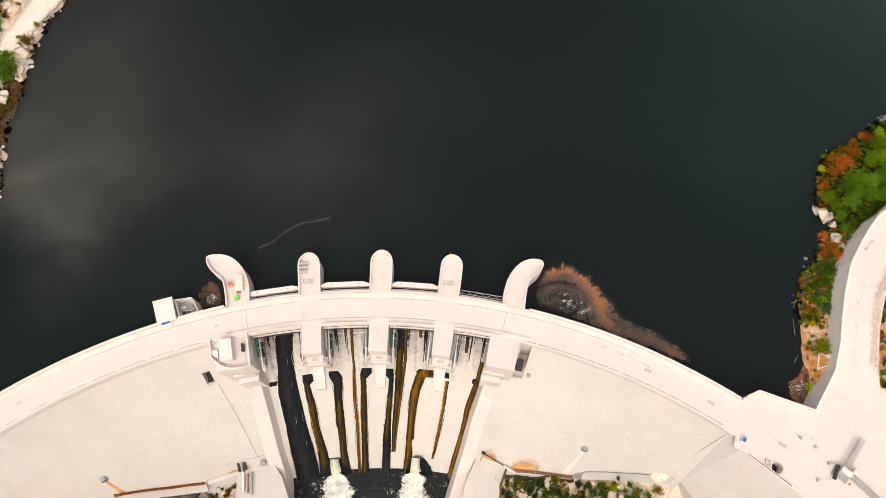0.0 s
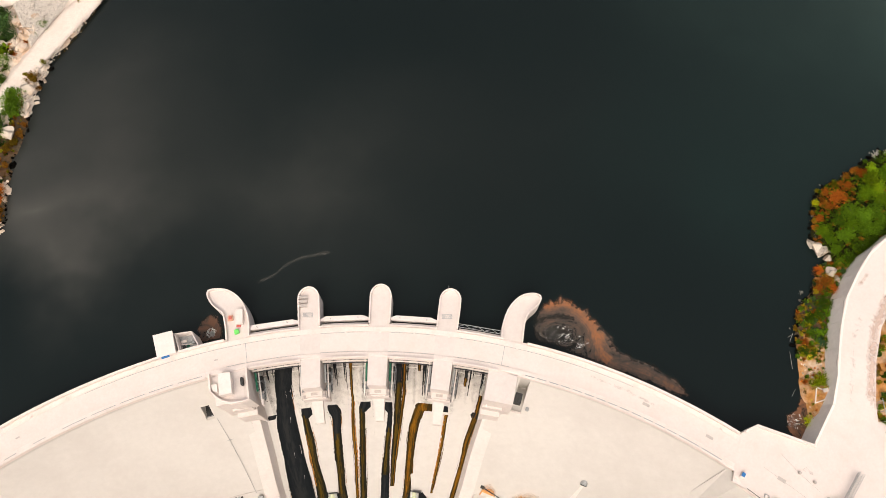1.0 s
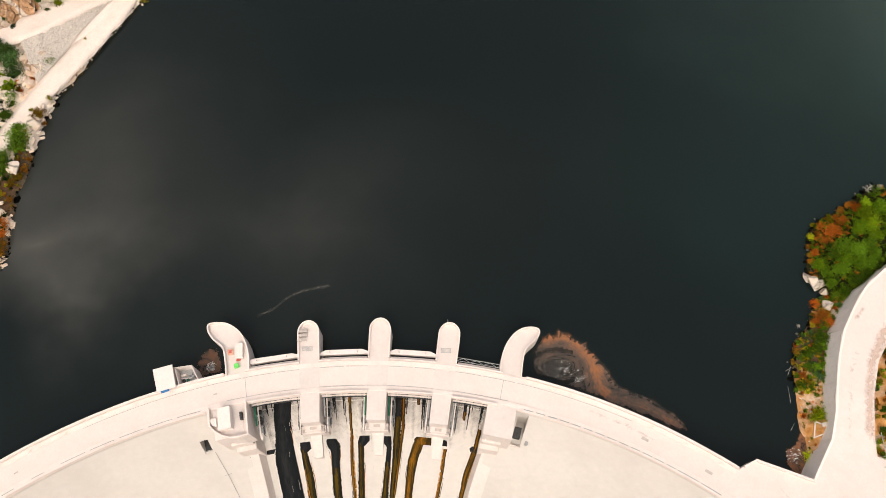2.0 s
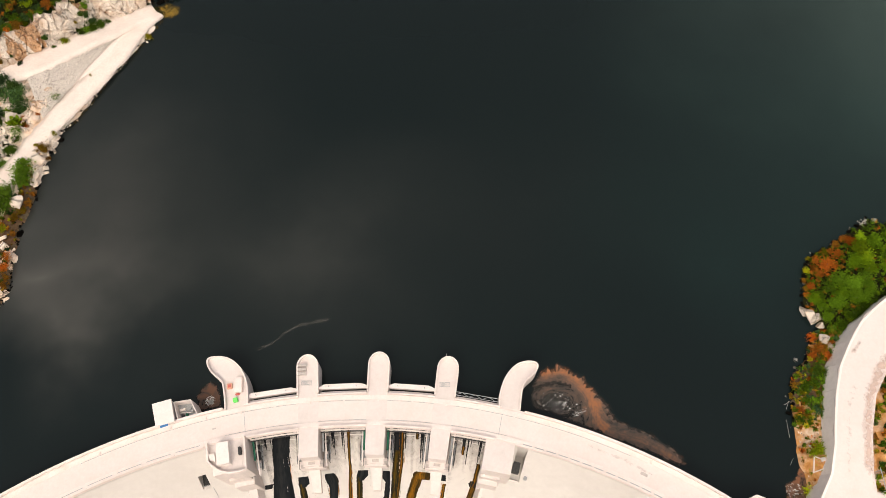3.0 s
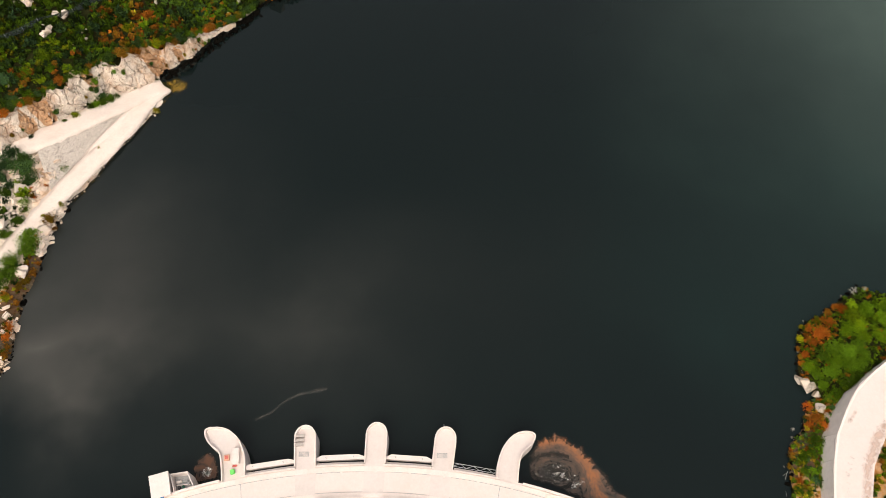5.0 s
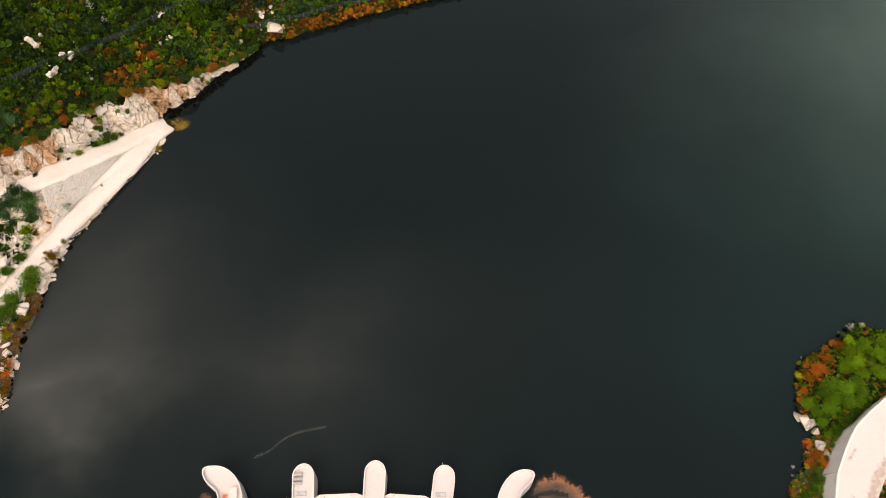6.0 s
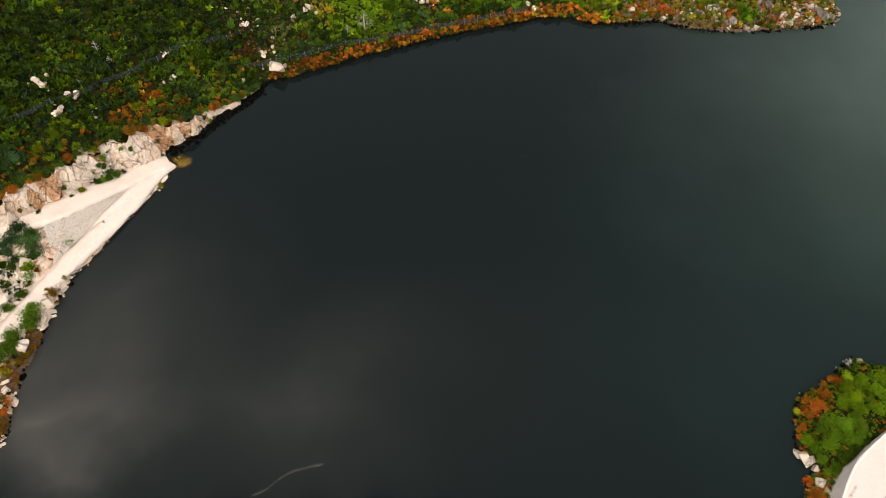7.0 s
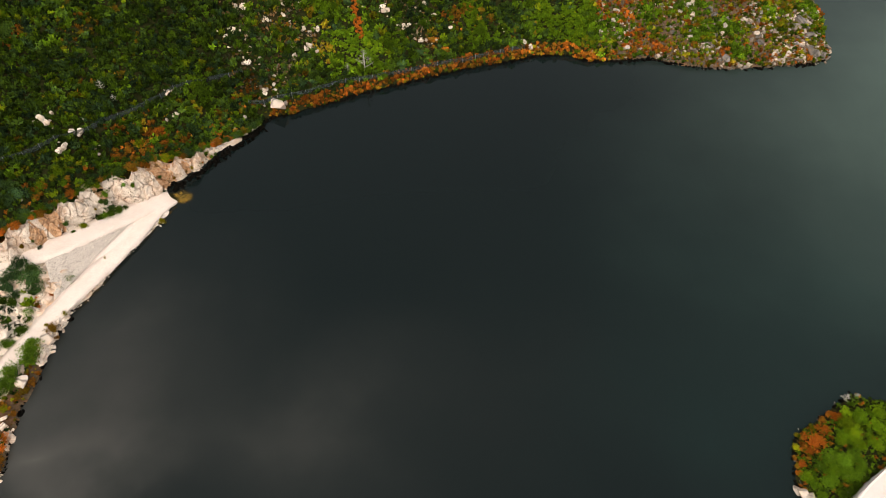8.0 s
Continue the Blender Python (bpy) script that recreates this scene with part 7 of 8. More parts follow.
WEST_GREEN = [(-105.4, 99.6, 2.8), (-104.7, 96.2, 2.6), (-106.2, 101.8, 1.6), (-107.2, 89.6, 2.8), (-107.8, 92.6, 2.6), (-109.6, 88.0, 2.4), (-109.0, 85.6, 1.8), (-110.2, 111.0, 1.5), (-111.2, 105.6, 1.5), (-112.2, 101.4, 1.5), (-103.6, 123.0, 1.6), (-114.5, 112.9, 2.0), (-110.2, 105.6, 1.6), (-113.0, 101.3, 1.4), (-110.0, 109.2, 1.4), (-104.9, 119.9, 1.1)]
WEST_DARK = [(-112.2, 120.6, 3.3), (-112.6, 123.4, 2.6), (-110.0, 118.0, 2.4), (-116.2, 121.6, 2.8), (-115.8, 124.5, 2.4), (-118.6, 119.6, 2.4), (-114.4, 115.0, 1.8), (-116.6, 117.2, 2.0)]
CLIFF_TOP = [(-118.8, 141.3, 2.2), (-116.7, 139.7, 2.0), (-118.6, 137.1, 2.3), (-115.9, 137.6, 1.9), (-118.1, 134.9, 1.8), (-120.5, 133.4, 2.0), (-122.5, 137.0, 2.2), (-121.5, 140.5, 2.2)]
OVER_CLIFF = [(-109.3, 150.1, 2.0), (-110.3, 144.1, 1.8), (-112.8, 144.6, 2.0), (-107.7, 147.6, 1.8), (-111.8, 140.6, 1.6), (-110.0, 142.6, 1.5), (-104.5, 149.5, 1.6), (-105.5, 146.5, 1.4)]
seed = 300
for spots, tint, label in ((RUSTY, 0.93, "rust-red autumn shrub at the water's edge"), ([(99.5, 79.7, 1.6)], 1.0, "bright orange autumn shrub at the water's edge"), (BROWNISH, 0.80, "withered brown shrub at the water's edge"),
                           (OLIVE, 0.66, "olive green shrub on the bank"), (LIMEY, 0.60, "bright lime green shrub on the bank"), (GREENS, 0.44, "fresh green rounded shrub on the bank"),
                           (DULLS, 0.30, "dull green dense shrub on the bank"), (TEALS, 0.03, "grey-green bushy shrub at the foot of the wall"), (WEST_GREEN, 0.24, "dark green shrub beside the gravel road"), (WEST_DARK, 0.06, "blue-green bushy shrub between the roads"), (CLIFF_TOP, 0.06, "blue-green bushy shrub at the top of the rock face"), (OVER_CLIFF, 0.42, "olive green shrub at the top of the rock face")):
    for x, y, r in spots:
        seed += 1
        shrub(x, y, r * (1.3 if x < 0 else 1.18), tint, seed, label, leaf_value={0.44: 1.65, 0.30: 1.4, 0.24: 1.35, 0.60: 2.5, 0.06: 1.5, 0.03: 2.3}.get(tint, 1.15))


def dead_tree(x, y, height, seed, label):
    rng = random.Random(seed)
    ob = thing("dead_tree", label, "tree", place=pose(x, y, gz(x, y) - 0.1))
    bm = rod((0, 0, 0), (0.1, 0.05, height * 0.85), height * 0.035, sides=7, r2=0.03)
    part("trunk", bm, DEAD, ob)
    bm = bmesh.new()
    for k in range(18):
        z = height * (0.15 + 0.7 * k / 18)
        th = k * 2.4
        limbs(bm, Vector((0.05, 0.03, z)), Vector((math.cos(th), math.sin(th), 0.35)).normalized(), height * 0.20 * (1.15 - k / 18), 0.045, 2, rng)
    part("branches", bm, DEAD, ob)


cr = random.Random(17)
clefts = [(-98.1, 146.8, 0.4, 2.6), (-96.4, 148.4, 0.4, 2.4), (-99.8, 145.4, 0.4, 1.8), (-100.6, 144.4, 0.4, 1.7), (-104.0, 140.6, 0.4, 1.8), (-98.6, 148.2, 4.5, 2.0), (-95.0, 150.0, 0.4, 1.4), (-92.2, 159.9, 7.5, 1.5), (-88.0, 163.4, 7.0, 1.5), (-99.2, 148.2, 6.4, 1.5), (-99.9, 147.6, 7.6, 1.3), (-99.0, 149.6, 8.6, 1.5), (-112.8, 130.9, 0.4, 1.3), (-106.2, 138.0, 0.4, 1.1), (-107.0, 138.6, 8.0, 1.1), (-91.2, 153.8, 0.4, 0.7), (-92.6, 155.0, 7.0, 1.2), (-94.5, 153.8, 8.5, 1.0), (-86.4, 160.6, 5.0, 1.0), (-85.8, 158.8, 0.3, 0.8)]
for p in along(CLIFF[1:], 0.8):
    w = cr.choice([0.3, 0.95, 1.0, 1.05, 1.1, 1.15, 1.2, 1.2, 1.3, 1.3, 1.35])
    q = p.xy + Vector((-0.68, 0.73)) * (0.5 * p.w * w ** 1.4 - 0.5)
    clefts.append((q.x, q.y, p.z + p.w * min(w, 1.0), cr.uniform(0.6, 1.2) if w < 0.7 else cr.uniform(1.0, 2.2)))
for x, y, z, size in clefts:
    seed += 1
    s = shrub(x, y, size, cr.choice([0.05, 0.1, 0.2, 0.3, 0.5, 0.78, 0.9]), seed, "shrub in a cleft of the rock face", group="cliff shrubs")
    s.location.z = z if z > 0.6 else gz(x, y)
for spots, tints, label in (([(-95.6, 165.9), (-86.5, 169.5), (-92.3, 163.2), (-83.6, 172.7), (-85.4, 168.5), (-111.7, 139.6), (-93.8, 161.2), (-106.3, 147.0), (-88.6, 166.2), (-90.2, 168.6), (-109.0, 143.4), (-97.6, 161.8)], (0.72, 0.80, 0.88), "rust-brown shrub above the rock face"),
                           ([(-107.0, 151.7), (-110.0, 148.1), (-92.9, 168.4), (-108.6, 153.7), (-109.4, 150.6)], (0.58, 0.62), "yellow-green shrub above the rock face"),
                           ([(-98.8, 155.0), (-101.4, 152.6), (-104.4, 149.6), (-90.4, 163.4), (-87.2, 165.4), (-113.6, 141.6), (-82.0, 171.0), (-78.6, 175.4)], (0.12, 0.2, 0.28), "dark green shrub above the rock face")):
    for x, y in spots:
        seed += 1
        shrub(x, y, cr.uniform(1.3, 2.1), cr.choice(tints), seed, label, group="cliff shrubs", leaf_value=0.95)
for x, y, r, tint in ((-78.6, 193.5, 3.8, 0.22), (-16.5, 225.6, 3.6, 0.30), (-19.0, 214.4, 2.8, 0.34), (-133.9, 195.3, 3.8, 0.16), (-40.6, 235.6, 3.2, 0.36), (-7.5, 223.2, 2.8, 0.26), (-88.0, 205.0, 2.6, 0.12), (17.4, 235.4, 3.4, 0.30), (-120.0, 172.0, 2.6, 0.2), (-104.0, 187.0, 2.8, 0.32)):
    seed += 1
    shrub(x, y, r, tint, seed, "large rounded green shrub standing above the scrub", group="slope shrubs", leaf_value=1.0)
for x, y, r, tint in ((20.4, 3.9, 1.9, 0.02), (17.1, 4.7, 1.3, 0.04), (26.2, 2.8, 1.8, 0.06), (23.0, 4.1, 1.6, 0.20), (25.0, 2.2, 1.5, 0.60), (23.8, 1.6, 1.5, 0.24), (17.0, 1.8, 1.2, 0.70), (38.3, 3.1, 1.7, 0.60), (34.0, 1.9, 1.6, 0.24), (43.0, 4.4, 0.9, 0.64), (42.0, 1.4, 1.8, 0.56), (46.4, 2.4, 1.5, 0.64), (44.6, 1.2, 1.4, 0.22), (37.2, 1.0, 1.5, 0.06)):
    seed += 1
    s = shrub(x, y, r * 1.1, tint, seed, "bushy shrub between pale rocks at the foot of the dam", group="toe shrubs", leaf_value=2.5 if tint < 0.1 else 1.5)
    s.location.z = gz(x, y)
dead_tree(-25.5, 216.0, 10.5, 1, "bare grey dead tree on the slope")
dead_tree(-31.5, 214.5, 4.0, 2, "small bare grey dead tree on the slope")
dead_tree(103.6, 85.0, 3.4, 3, "bleached bare shrub at the water's edge")
dead_tree(106.5, 85.5, 2.2, 4, "bleached bare shrub at the water's edge")
dead_tree(79.7, 50.4, 2.2, 5, "bleached bare shrub at the water's edge")
dead_tree(-105, 183, 4.5, 6, "bare grey dead tree on the slope")
dead_tree(-101, 180, 3.5, 7, "bare grey dead tree on the slope")
for k, (p, q) in enumerate((((74.9, 40.2), (76.3, 41.0)), ((75.2, 39.3), (76.2, 41.2)), ((74.6, 33.2), (74.7, 37.0)), ((73.4, 27.5), (74.4, 29.0)))):
    tagged(part("driftwood", rod((*p, 0.12), (*q, 0.16), 0.045, sides=6, r2=0.025), DEAD), "bleached driftwood branch at the water's edge", "driftwood", "driftwood")

# scrub over the slopes: one mass of ragged shrubs for each kind of ground
def scrub(name, label, places, seed, mat=None):
    r = np.random.default_rng(seed)
    vs, ts, gs = [], [], []
    for x, y, z, size, tint, *more in places:
        c = TWIGS[r.integers(0, len(TWIGS))] if mat else TUFTS[r.integers(0, len(TUFTS))]
        if size < 0.7:
            c = c[::2]
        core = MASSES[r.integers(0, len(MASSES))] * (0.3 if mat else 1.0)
        leaves = len(c)
        c = np.concatenate([c, core])
        th = r.uniform(0, 6.28)
        m = np.array([[math.cos(th), -math.sin(th), 0], [math.sin(th), math.cos(th), 0], [0, 0, 1]])
        wide = r.uniform(0.85, 1.15)
        vs.append((c * np.array([size * wide, size / wide, size * r.uniform(0.85, 1.3)])) @ m.T + np.array([x, y, z + 0.15 * size]))
        ts.append(np.clip(tint + r.normal(0, 0.05, len(c)), 0, 1))
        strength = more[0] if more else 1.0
        # cores get under half the leaf brightness, to paint shade inside each shrub
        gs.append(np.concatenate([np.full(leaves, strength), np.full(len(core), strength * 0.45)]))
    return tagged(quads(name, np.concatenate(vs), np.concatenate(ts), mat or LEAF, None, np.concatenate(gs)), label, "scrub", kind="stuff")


sr = np.random.default_rng(77)


def spread(x0, x1, y0, y1, cell):
    """Plants about a cell apart, none of them in rows."""
    x, y = np.meshgrid(np.arange(x0, x1, cell), np.arange(y0, y1, cell))
    x, y = x.ravel(), y.ravel()
    return x + sr.uniform(-0.48, 0.48, x.size) * cell, y + sr.uniform(-0.48, 0.48, x.size) * cell


RUST_GROUND = [(-63.6, 203.2, 5), (-86.3, 170.2, 5), (-93.5, 165.4, 5), (-91.3, 175, 3), (-111.0, 141.2, 4), (-2, 229, 4), (-89.9, 173, 3), (-131.2, 196.6, 2.0), (-132.4, 189.6, 1.8), (9, 241, 4), (-112, 133, 3)]
DRY_GRASS = [(-51, 227, 6), (-114, 201.6, 5), (-59.4, 228, 5), (-106, 140, 4), (-95, 160, 4)]
YELLOW = [(-40.5, 221, 2.4), (-39.9, 229.3, 1.2), (-38.7, 216, 1.2)]
DRY_SPOTS = [(-60.0, 228.7), (-50.3, 226.3), (-63.0, 225.3), (-69.7, 234.0), (-53.3, 232.2), (-48.3, 223.7), (-71.4, 230.2), (-58, 208), (-66, 212), (-7.6, 240.1), (-5.4, 230.6), (-54.3, 211.2)]
BIG_GREEN = [(-41.5, 236, 4), (-16.6, 228.4, 4), (-18.5, 217, 3), (-24.6, 216, 2), (-79.5, 194, 3.5), (17.4, 235.4, 5), (13, 242, 5), (55, 240, 10), (44, 243, 7)]
sx, sy = spread(-190, 62, 60, 325, 1.06)
land = ~inside(sx, sy, LAKE)
shore, _ = line_distance(sx, sy, LAKE + LAKE[:1])
low_d, _ = line_distance(sx, sy, LOW_ROAD)
high_d, _ = line_distance(sx, sy, HIGH_ROAD)
cliff_d, _ = line_distance(sx, sy, CLIFF[:11])
above = sy - sx > 238
n = len(sx)
keep = land & (shore > 0.5) & (low_d > 4.6) & (high_d > 5.2) & (cliff_d > np.where(above, 3.4, 2.6)) & (shore < 120) & ((sx < 60) | (sy > 200))
keep &= ~((low_d < 15) & (high_d < 11) & (sy - sx < 240) & (sy > 115))
keep &= above | (sx > -78) | (sr.random(n) < 0.30)
far = (sy > np.minimum(216 + 0.3 * (sx + 140), 264)) | (sx < -146)
keep &= sr.random(n) < np.where(far, 0.05, 0.93)
rust = near_any(sx, sy, RUST_GROUND)
keep &= sr.random(n) > 0.05 * rust + 0.85 * near_any(sx, sy, [(x, y, 1.0 * s) for x, y, s in OUTCROPS]) + 0.35 * near_any(sx, sy, [(x, y, 6.0) for x, y in DRY_SPOTS])
sx, sy, shore, far, rust = sx[keep], sy[keep], shore[keep], far[keep], rust[keep]
n = len(sx)
patch, pick, fine = waves(sx, sy, 24, 41), sr.random(n), sr.random(n)
pick = np.clip(pick + 0.16 * patch, 0, 1)
tint = np.select([pick < 0.14, pick < 0.70, pick < 0.93, pick < 0.985], [0.06 * fine, 0.10 + 0.14 * fine, 0.27 + 0.12 * fine, 0.44 + 0.12 * fine], 0.62 + 0.16 * fine)
leaf_value = np.exp(sr.normal(0.0, 0.42, n)) * (1 + 0.35 * patch) * (1 + 0.25 * waves(sx, sy, 65, 44)) * (1 + 0.38 * waves(sx, sy, 8.5, 45))
size = np.clip(np.exp(sr.normal(0.12, 0.42, n)), 0.5, 2.6) * np.where(far, 2.0, 1.0)
meadow = np.exp(-(((sx + 28) / 11) ** 2 + ((sy - 224) / 10) ** 2))
grass = sr.random(n) < meadow * 1.25
tint, leaf_value, size = np.where(grass, 0.33 + 0.11 * fine, tint), np.where(grass, 1.75 + 0.8 * sr.random(n), leaf_value), np.where(grass, 0.85 * size, size)
lit = sr.random(n) < 1.2 * near_any(sx, sy, BIG_GREEN)
tint, leaf_value = np.where(lit, 0.36 + 0.06 * fine, tint), np.where(lit, 1.15, leaf_value)
dry = sr.random(n) < 0.75 * near_any(sx, sy, DRY_GRASS)
tint, size = np.where(dry, 0.66 + 0.16 * fine, tint), np.where(dry, 0.6 * size, size)
red = sr.random(n) < 1.1 * rust
tint, size, leaf_value = np.where(red, 0.70 + 0.24 * fine, tint), np.where(red, 0.75 * size, size), np.where(red, 0.9 * leaf_value, leaf_value)
gold = sr.random(n) < 1.3 * near_any(sx, sy, YELLOW)
tint, leaf_value = np.where(gold, 0.71, tint), np.where(gold, 2.7, leaf_value)
strip_d, _ = line_distance(sx, sy, [(-31.0, 243.0), (-29.6, 237.1), (-28.3, 232.8), (-27.9, 229.5)])
tint, leaf_value, size = np.where(strip_d < 1.7, 0.98, tint), np.where(strip_d < 1.7, 1.6, leaf_value), np.where(strip_d < 1.7, 1.0, size)
edge_rust = (shore < 3.2) & (sx > -58)
hot = edge_rust & (sr.random(n) < 0.8)
tint = np.where(hot, 0.82 + 0.16 * sr.random(n), tint)
size *= np.where(shore < 3.2, 0.75, 1.0)
leaf_value = np.clip(leaf_value * (0.70 + 0.28 * np.exp(-(line_distance(sx, sy, CLIFF[:11])[0] / 15) ** 2) + 0.14 * smooth(sx, -80, -45) + 0.20 * smooth(sx, 0, 50)), 0.40, 2.8)
rows = np.stack([sx, sy, ground_height(sx, sy), size, np.clip(tint, 0.0, 1.0), leaf_value], 1)
line = []
for p in along(NORTH_SHORE[5:17], 0.55):
    for _ in range(2):
        d = sr.uniform(-0.5, 2.4)
        if noise.noise((p.x * 0.35, p.y * 0.35, 5.0)) < -0.28:
            continue
        line.append((p.x + sr.normal(-0.25, 0.4) * d, p.y + d + sr.normal(0, 0.2), max(gz(p.x, p.y + d), 0.1), sr.uniform(0.6, 1.25), sr.choice([0.76, 0.84, 0.90, 0.97, 0.66, 0.30], p=[0.2, 0.25, 0.2, 0.13, 0.12, 0.1]), float(np.exp(sr.normal(-0.05, 0.5)) * (1 + 0.5 * smooth(np.array(p.x), 20, 50)))))
cx, cy = spread(-150, -64, 100, 196, 1.15)
cd, _ = line_distance(cx, cy, CLIFF)
ch, _ = line_distance(cx, cy, HIGH_ROAD)
over = (cd > 2.2 + 1.4 * waves(cx, cy, 6.0, 47)) & (cd < 8.5) & (ch > 6.0) & ~inside(cx, cy, LAKE) & (cy - cx > 239) & (sr.random(len(cx)) < 0.8)
cx, cy = cx[over], cy[over]
top_tint = sr.choice([0.04, 0.12, 0.2, 0.3, 0.42, 0.64, 0.8, 0.9], len(cx), p=[0.14, 0.18, 0.2, 0.14, 0.08, 0.08, 0.1, 0.08])
rim = np.stack([cx, cy, ground_height(cx, cy) + 0.3, sr.uniform(0.8, 1.7, len(cx)), top_tint, np.exp(sr.normal(0.0, 0.35, len(cx)))], 1)
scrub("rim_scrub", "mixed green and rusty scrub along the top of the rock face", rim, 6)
dx, dy = spread(-82, 8, 196, 250, 0.95)
dryness = near_any(dx, dy, [(x, y, 5.5) for x, y in DRY_SPOTS])
pick = (sr.random(len(dx)) < 0.6 * dryness) & ~inside(dx, dy, LAKE)
dx, dy = dx[pick], dy[pick]
scrub("dry_brush", "pale dry twigs and withered brush between the rocks", np.stack([dx, dy, ground_height(dx, dy) + 0.2, sr.uniform(0.45, 1.05, len(dx)), sr.random(len(dx)), np.exp(sr.normal(0.0, 0.3, len(dx)))], 1), 11, DRY_LEAF)
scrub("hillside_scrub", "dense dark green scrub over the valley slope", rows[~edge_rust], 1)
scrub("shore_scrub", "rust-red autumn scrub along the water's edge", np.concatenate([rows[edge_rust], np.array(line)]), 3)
# the spur: green thickets, rusty ground and yellow tufts between the rocks
THICKET = [(58.7, 240, 9), (64, 236.4, 5), (100, 246.6, 5), (112.9, 237.7, 4.5), (114.6, 228.2, 3.5), (115.4, 225.9, 2), (103.9, 235.4, 3), (151, 255.9, 4), (153.4, 251, 3.5), (151.6, 242.3, 3), (99.3, 234.1, 3), (130, 246, 3), (82, 244, 4), (70, 236, 3)]
BURNT = [(78.1, 233.4, 4), (84.3, 231.1, 4), (75.8, 232.4, 3), (120.9, 247.4, 3), (116.2, 244.3, 3), (133.7, 230.4, 3), (137.8, 229.5, 3), (128.4, 225.4, 3), (133.8, 224.7, 3), (123.4, 228.5, 2.5), (109.2, 227.1, 2.5), (72.4, 246, 5), (63.6, 247, 4), (124.1, 239.4, 3)]
sx, sy = spread(58, 162, 219, 300, 1.1)
shore, _ = line_distance(sx, sy, NORTH_SHORE)
n = len(sx)
green, burnt = near_any(sx, sy, THICKET), near_any(sx, sy, BURNT)
rocky = near_any(sx, sy, [(x, y, 1.3 * s) for x, y, s in SPUR_ROCKS])
keep = ~inside(sx, sy, LAKE) & (shore > 0.15) & (sr.random(n) < np.where(sy > 262, 0.07, 0.94 + 0.3 * green - 0.6 * rocky + 0.3 * (shore < 3)))
sx, sy, shore, green, burnt = sx[keep], sy[keep], shore[keep], green[keep], burnt[keep]
n = len(sx)
fine, pick = sr.random(n), sr.random(n)
clump = waves(sx, sy, 7.0, 52)
pick = np.clip(pick + 0.22 * clump, 0, 0.999)
tint = np.select([pick < 0.34, pick < 0.76, pick < 0.90], [0.20 + 0.18 * fine, 0.52 + 0.16 * fine, 0.64 + 0.10 * fine], 0.76 + 0.20 * fine)
tint = np.where(sr.random(n) < 1.3 * green, 0.26 + 0.14 * fine, tint)
tint = np.where(sr.random(n) < 0.7 * burnt, 0.84 + 0.15 * fine, tint)
tint = np.where((shore < 2.2) & (pick > 0.55), 0.70 + 0.28 * fine, tint)
size = np.clip(np.exp(sr.normal(0.02, 0.38, n)), 0.4, 2.0) * (1 + 0.5 * green) * np.where(sy > 262, 2.0, 1.0)
dx, dy = spread(60, 160, 219, 262, 1.5)
pick = ~inside(dx, dy, LAKE) & (sr.random(len(dx)) < 0.6)
dx, dy = dx[pick], dy[pick]
scrub("dry_brush", "pale dry twigs between the rocks of the spur", np.stack([dx, dy, ground_height(dx, dy) + 0.1, sr.uniform(0.4, 0.9, len(dx)), sr.random(len(dx)), np.exp(sr.normal(0.1, 0.3, len(dx)))], 1), 12, DRY_LEAF)
rows = np.stack([sx, sy, ground_height(sx, sy), size * 0.9, tint, np.exp(sr.normal(-0.12, 0.38, n)) * (1 + 0.5 * green)], 1)
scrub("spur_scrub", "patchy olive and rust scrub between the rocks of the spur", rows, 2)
spots = []
for _ in range(420):
    d, r = sr.uniform(15, 36), sr.uniform(90, 110)
    p = polar(r, d)
    z = gz(p.x, p.y)
    if r < face_r(z) - 1.0:
        spots.append((p.x, p.y, z + (0.3 if d < 24.5 else 1.1), sr.uniform(0.7, 1.6), sr.choice([0.0, 0.05, 0.20, 0.60, 0.68]), 1.1))
for _ in range(80):
    d = sr.uniform(25.0, 33.5)
    p = polar(sr.uniform(99, 113), d)
    z = gz(p.x, p.y)
    if math.hypot(p.x - DAM[0], p.y - DAM[1]) < face_r(z) - 1.2:
        spots.append((p.x, p.y, z + 0.6, sr.uniform(0.6, 1.2), sr.choice([0.2, 0.58, 0.64, 0.70]), 1.1))
for _ in range(140):
    d, r = sr.uniform(-30, -19.5), sr.uniform(96, 109)
    p = polar(r, d)
    spots.append((p.x, p.y, gz(p.x, p.y) + 0.2, sr.uniform(0.5, 1.2), sr.choice([0.05, 0.3, 0.5, 0.9])))
scrub("valley_scrub", "green scrub between the rocks below the dam", spots, 4)
spots = []
for _ in range(1500):
    x, y = sr.uniform(72, 108), sr.uniform(18, 84)
    if inside(np.array([x]), np.array([y]), LAKE)[0] or inside(np.array([x]), np.array([y]), WALL_TOP + [(73, -10), (400, -60), (400, 76)])[0]:
        continue
    spots.append((x, y, gz(x, y), sr.uniform(0.35, 0.9), sr.choice([0.3, 0.45, 0.62, 0.75, 0.9, 0.97]) if y < 58 else sr.choice([0.25, 0.35, 0.5, 0.9])))
ux, uy = spread(83, 128, 55, 92, 1.0)
ushore, _ = line_distance(ux, uy, EAST_SHORE)
dry = ~inside(ux, uy, LAKE) & ~inside(ux, uy, WALL_TOP + [(73, -10), (400, -60), (400, 76)]) & (ushore > 0.3) & (np.hypot(ux - 85.6, uy - 60.4) > 2.6) & (np.hypot(ux - 87, uy - 54.4) > 1.6)
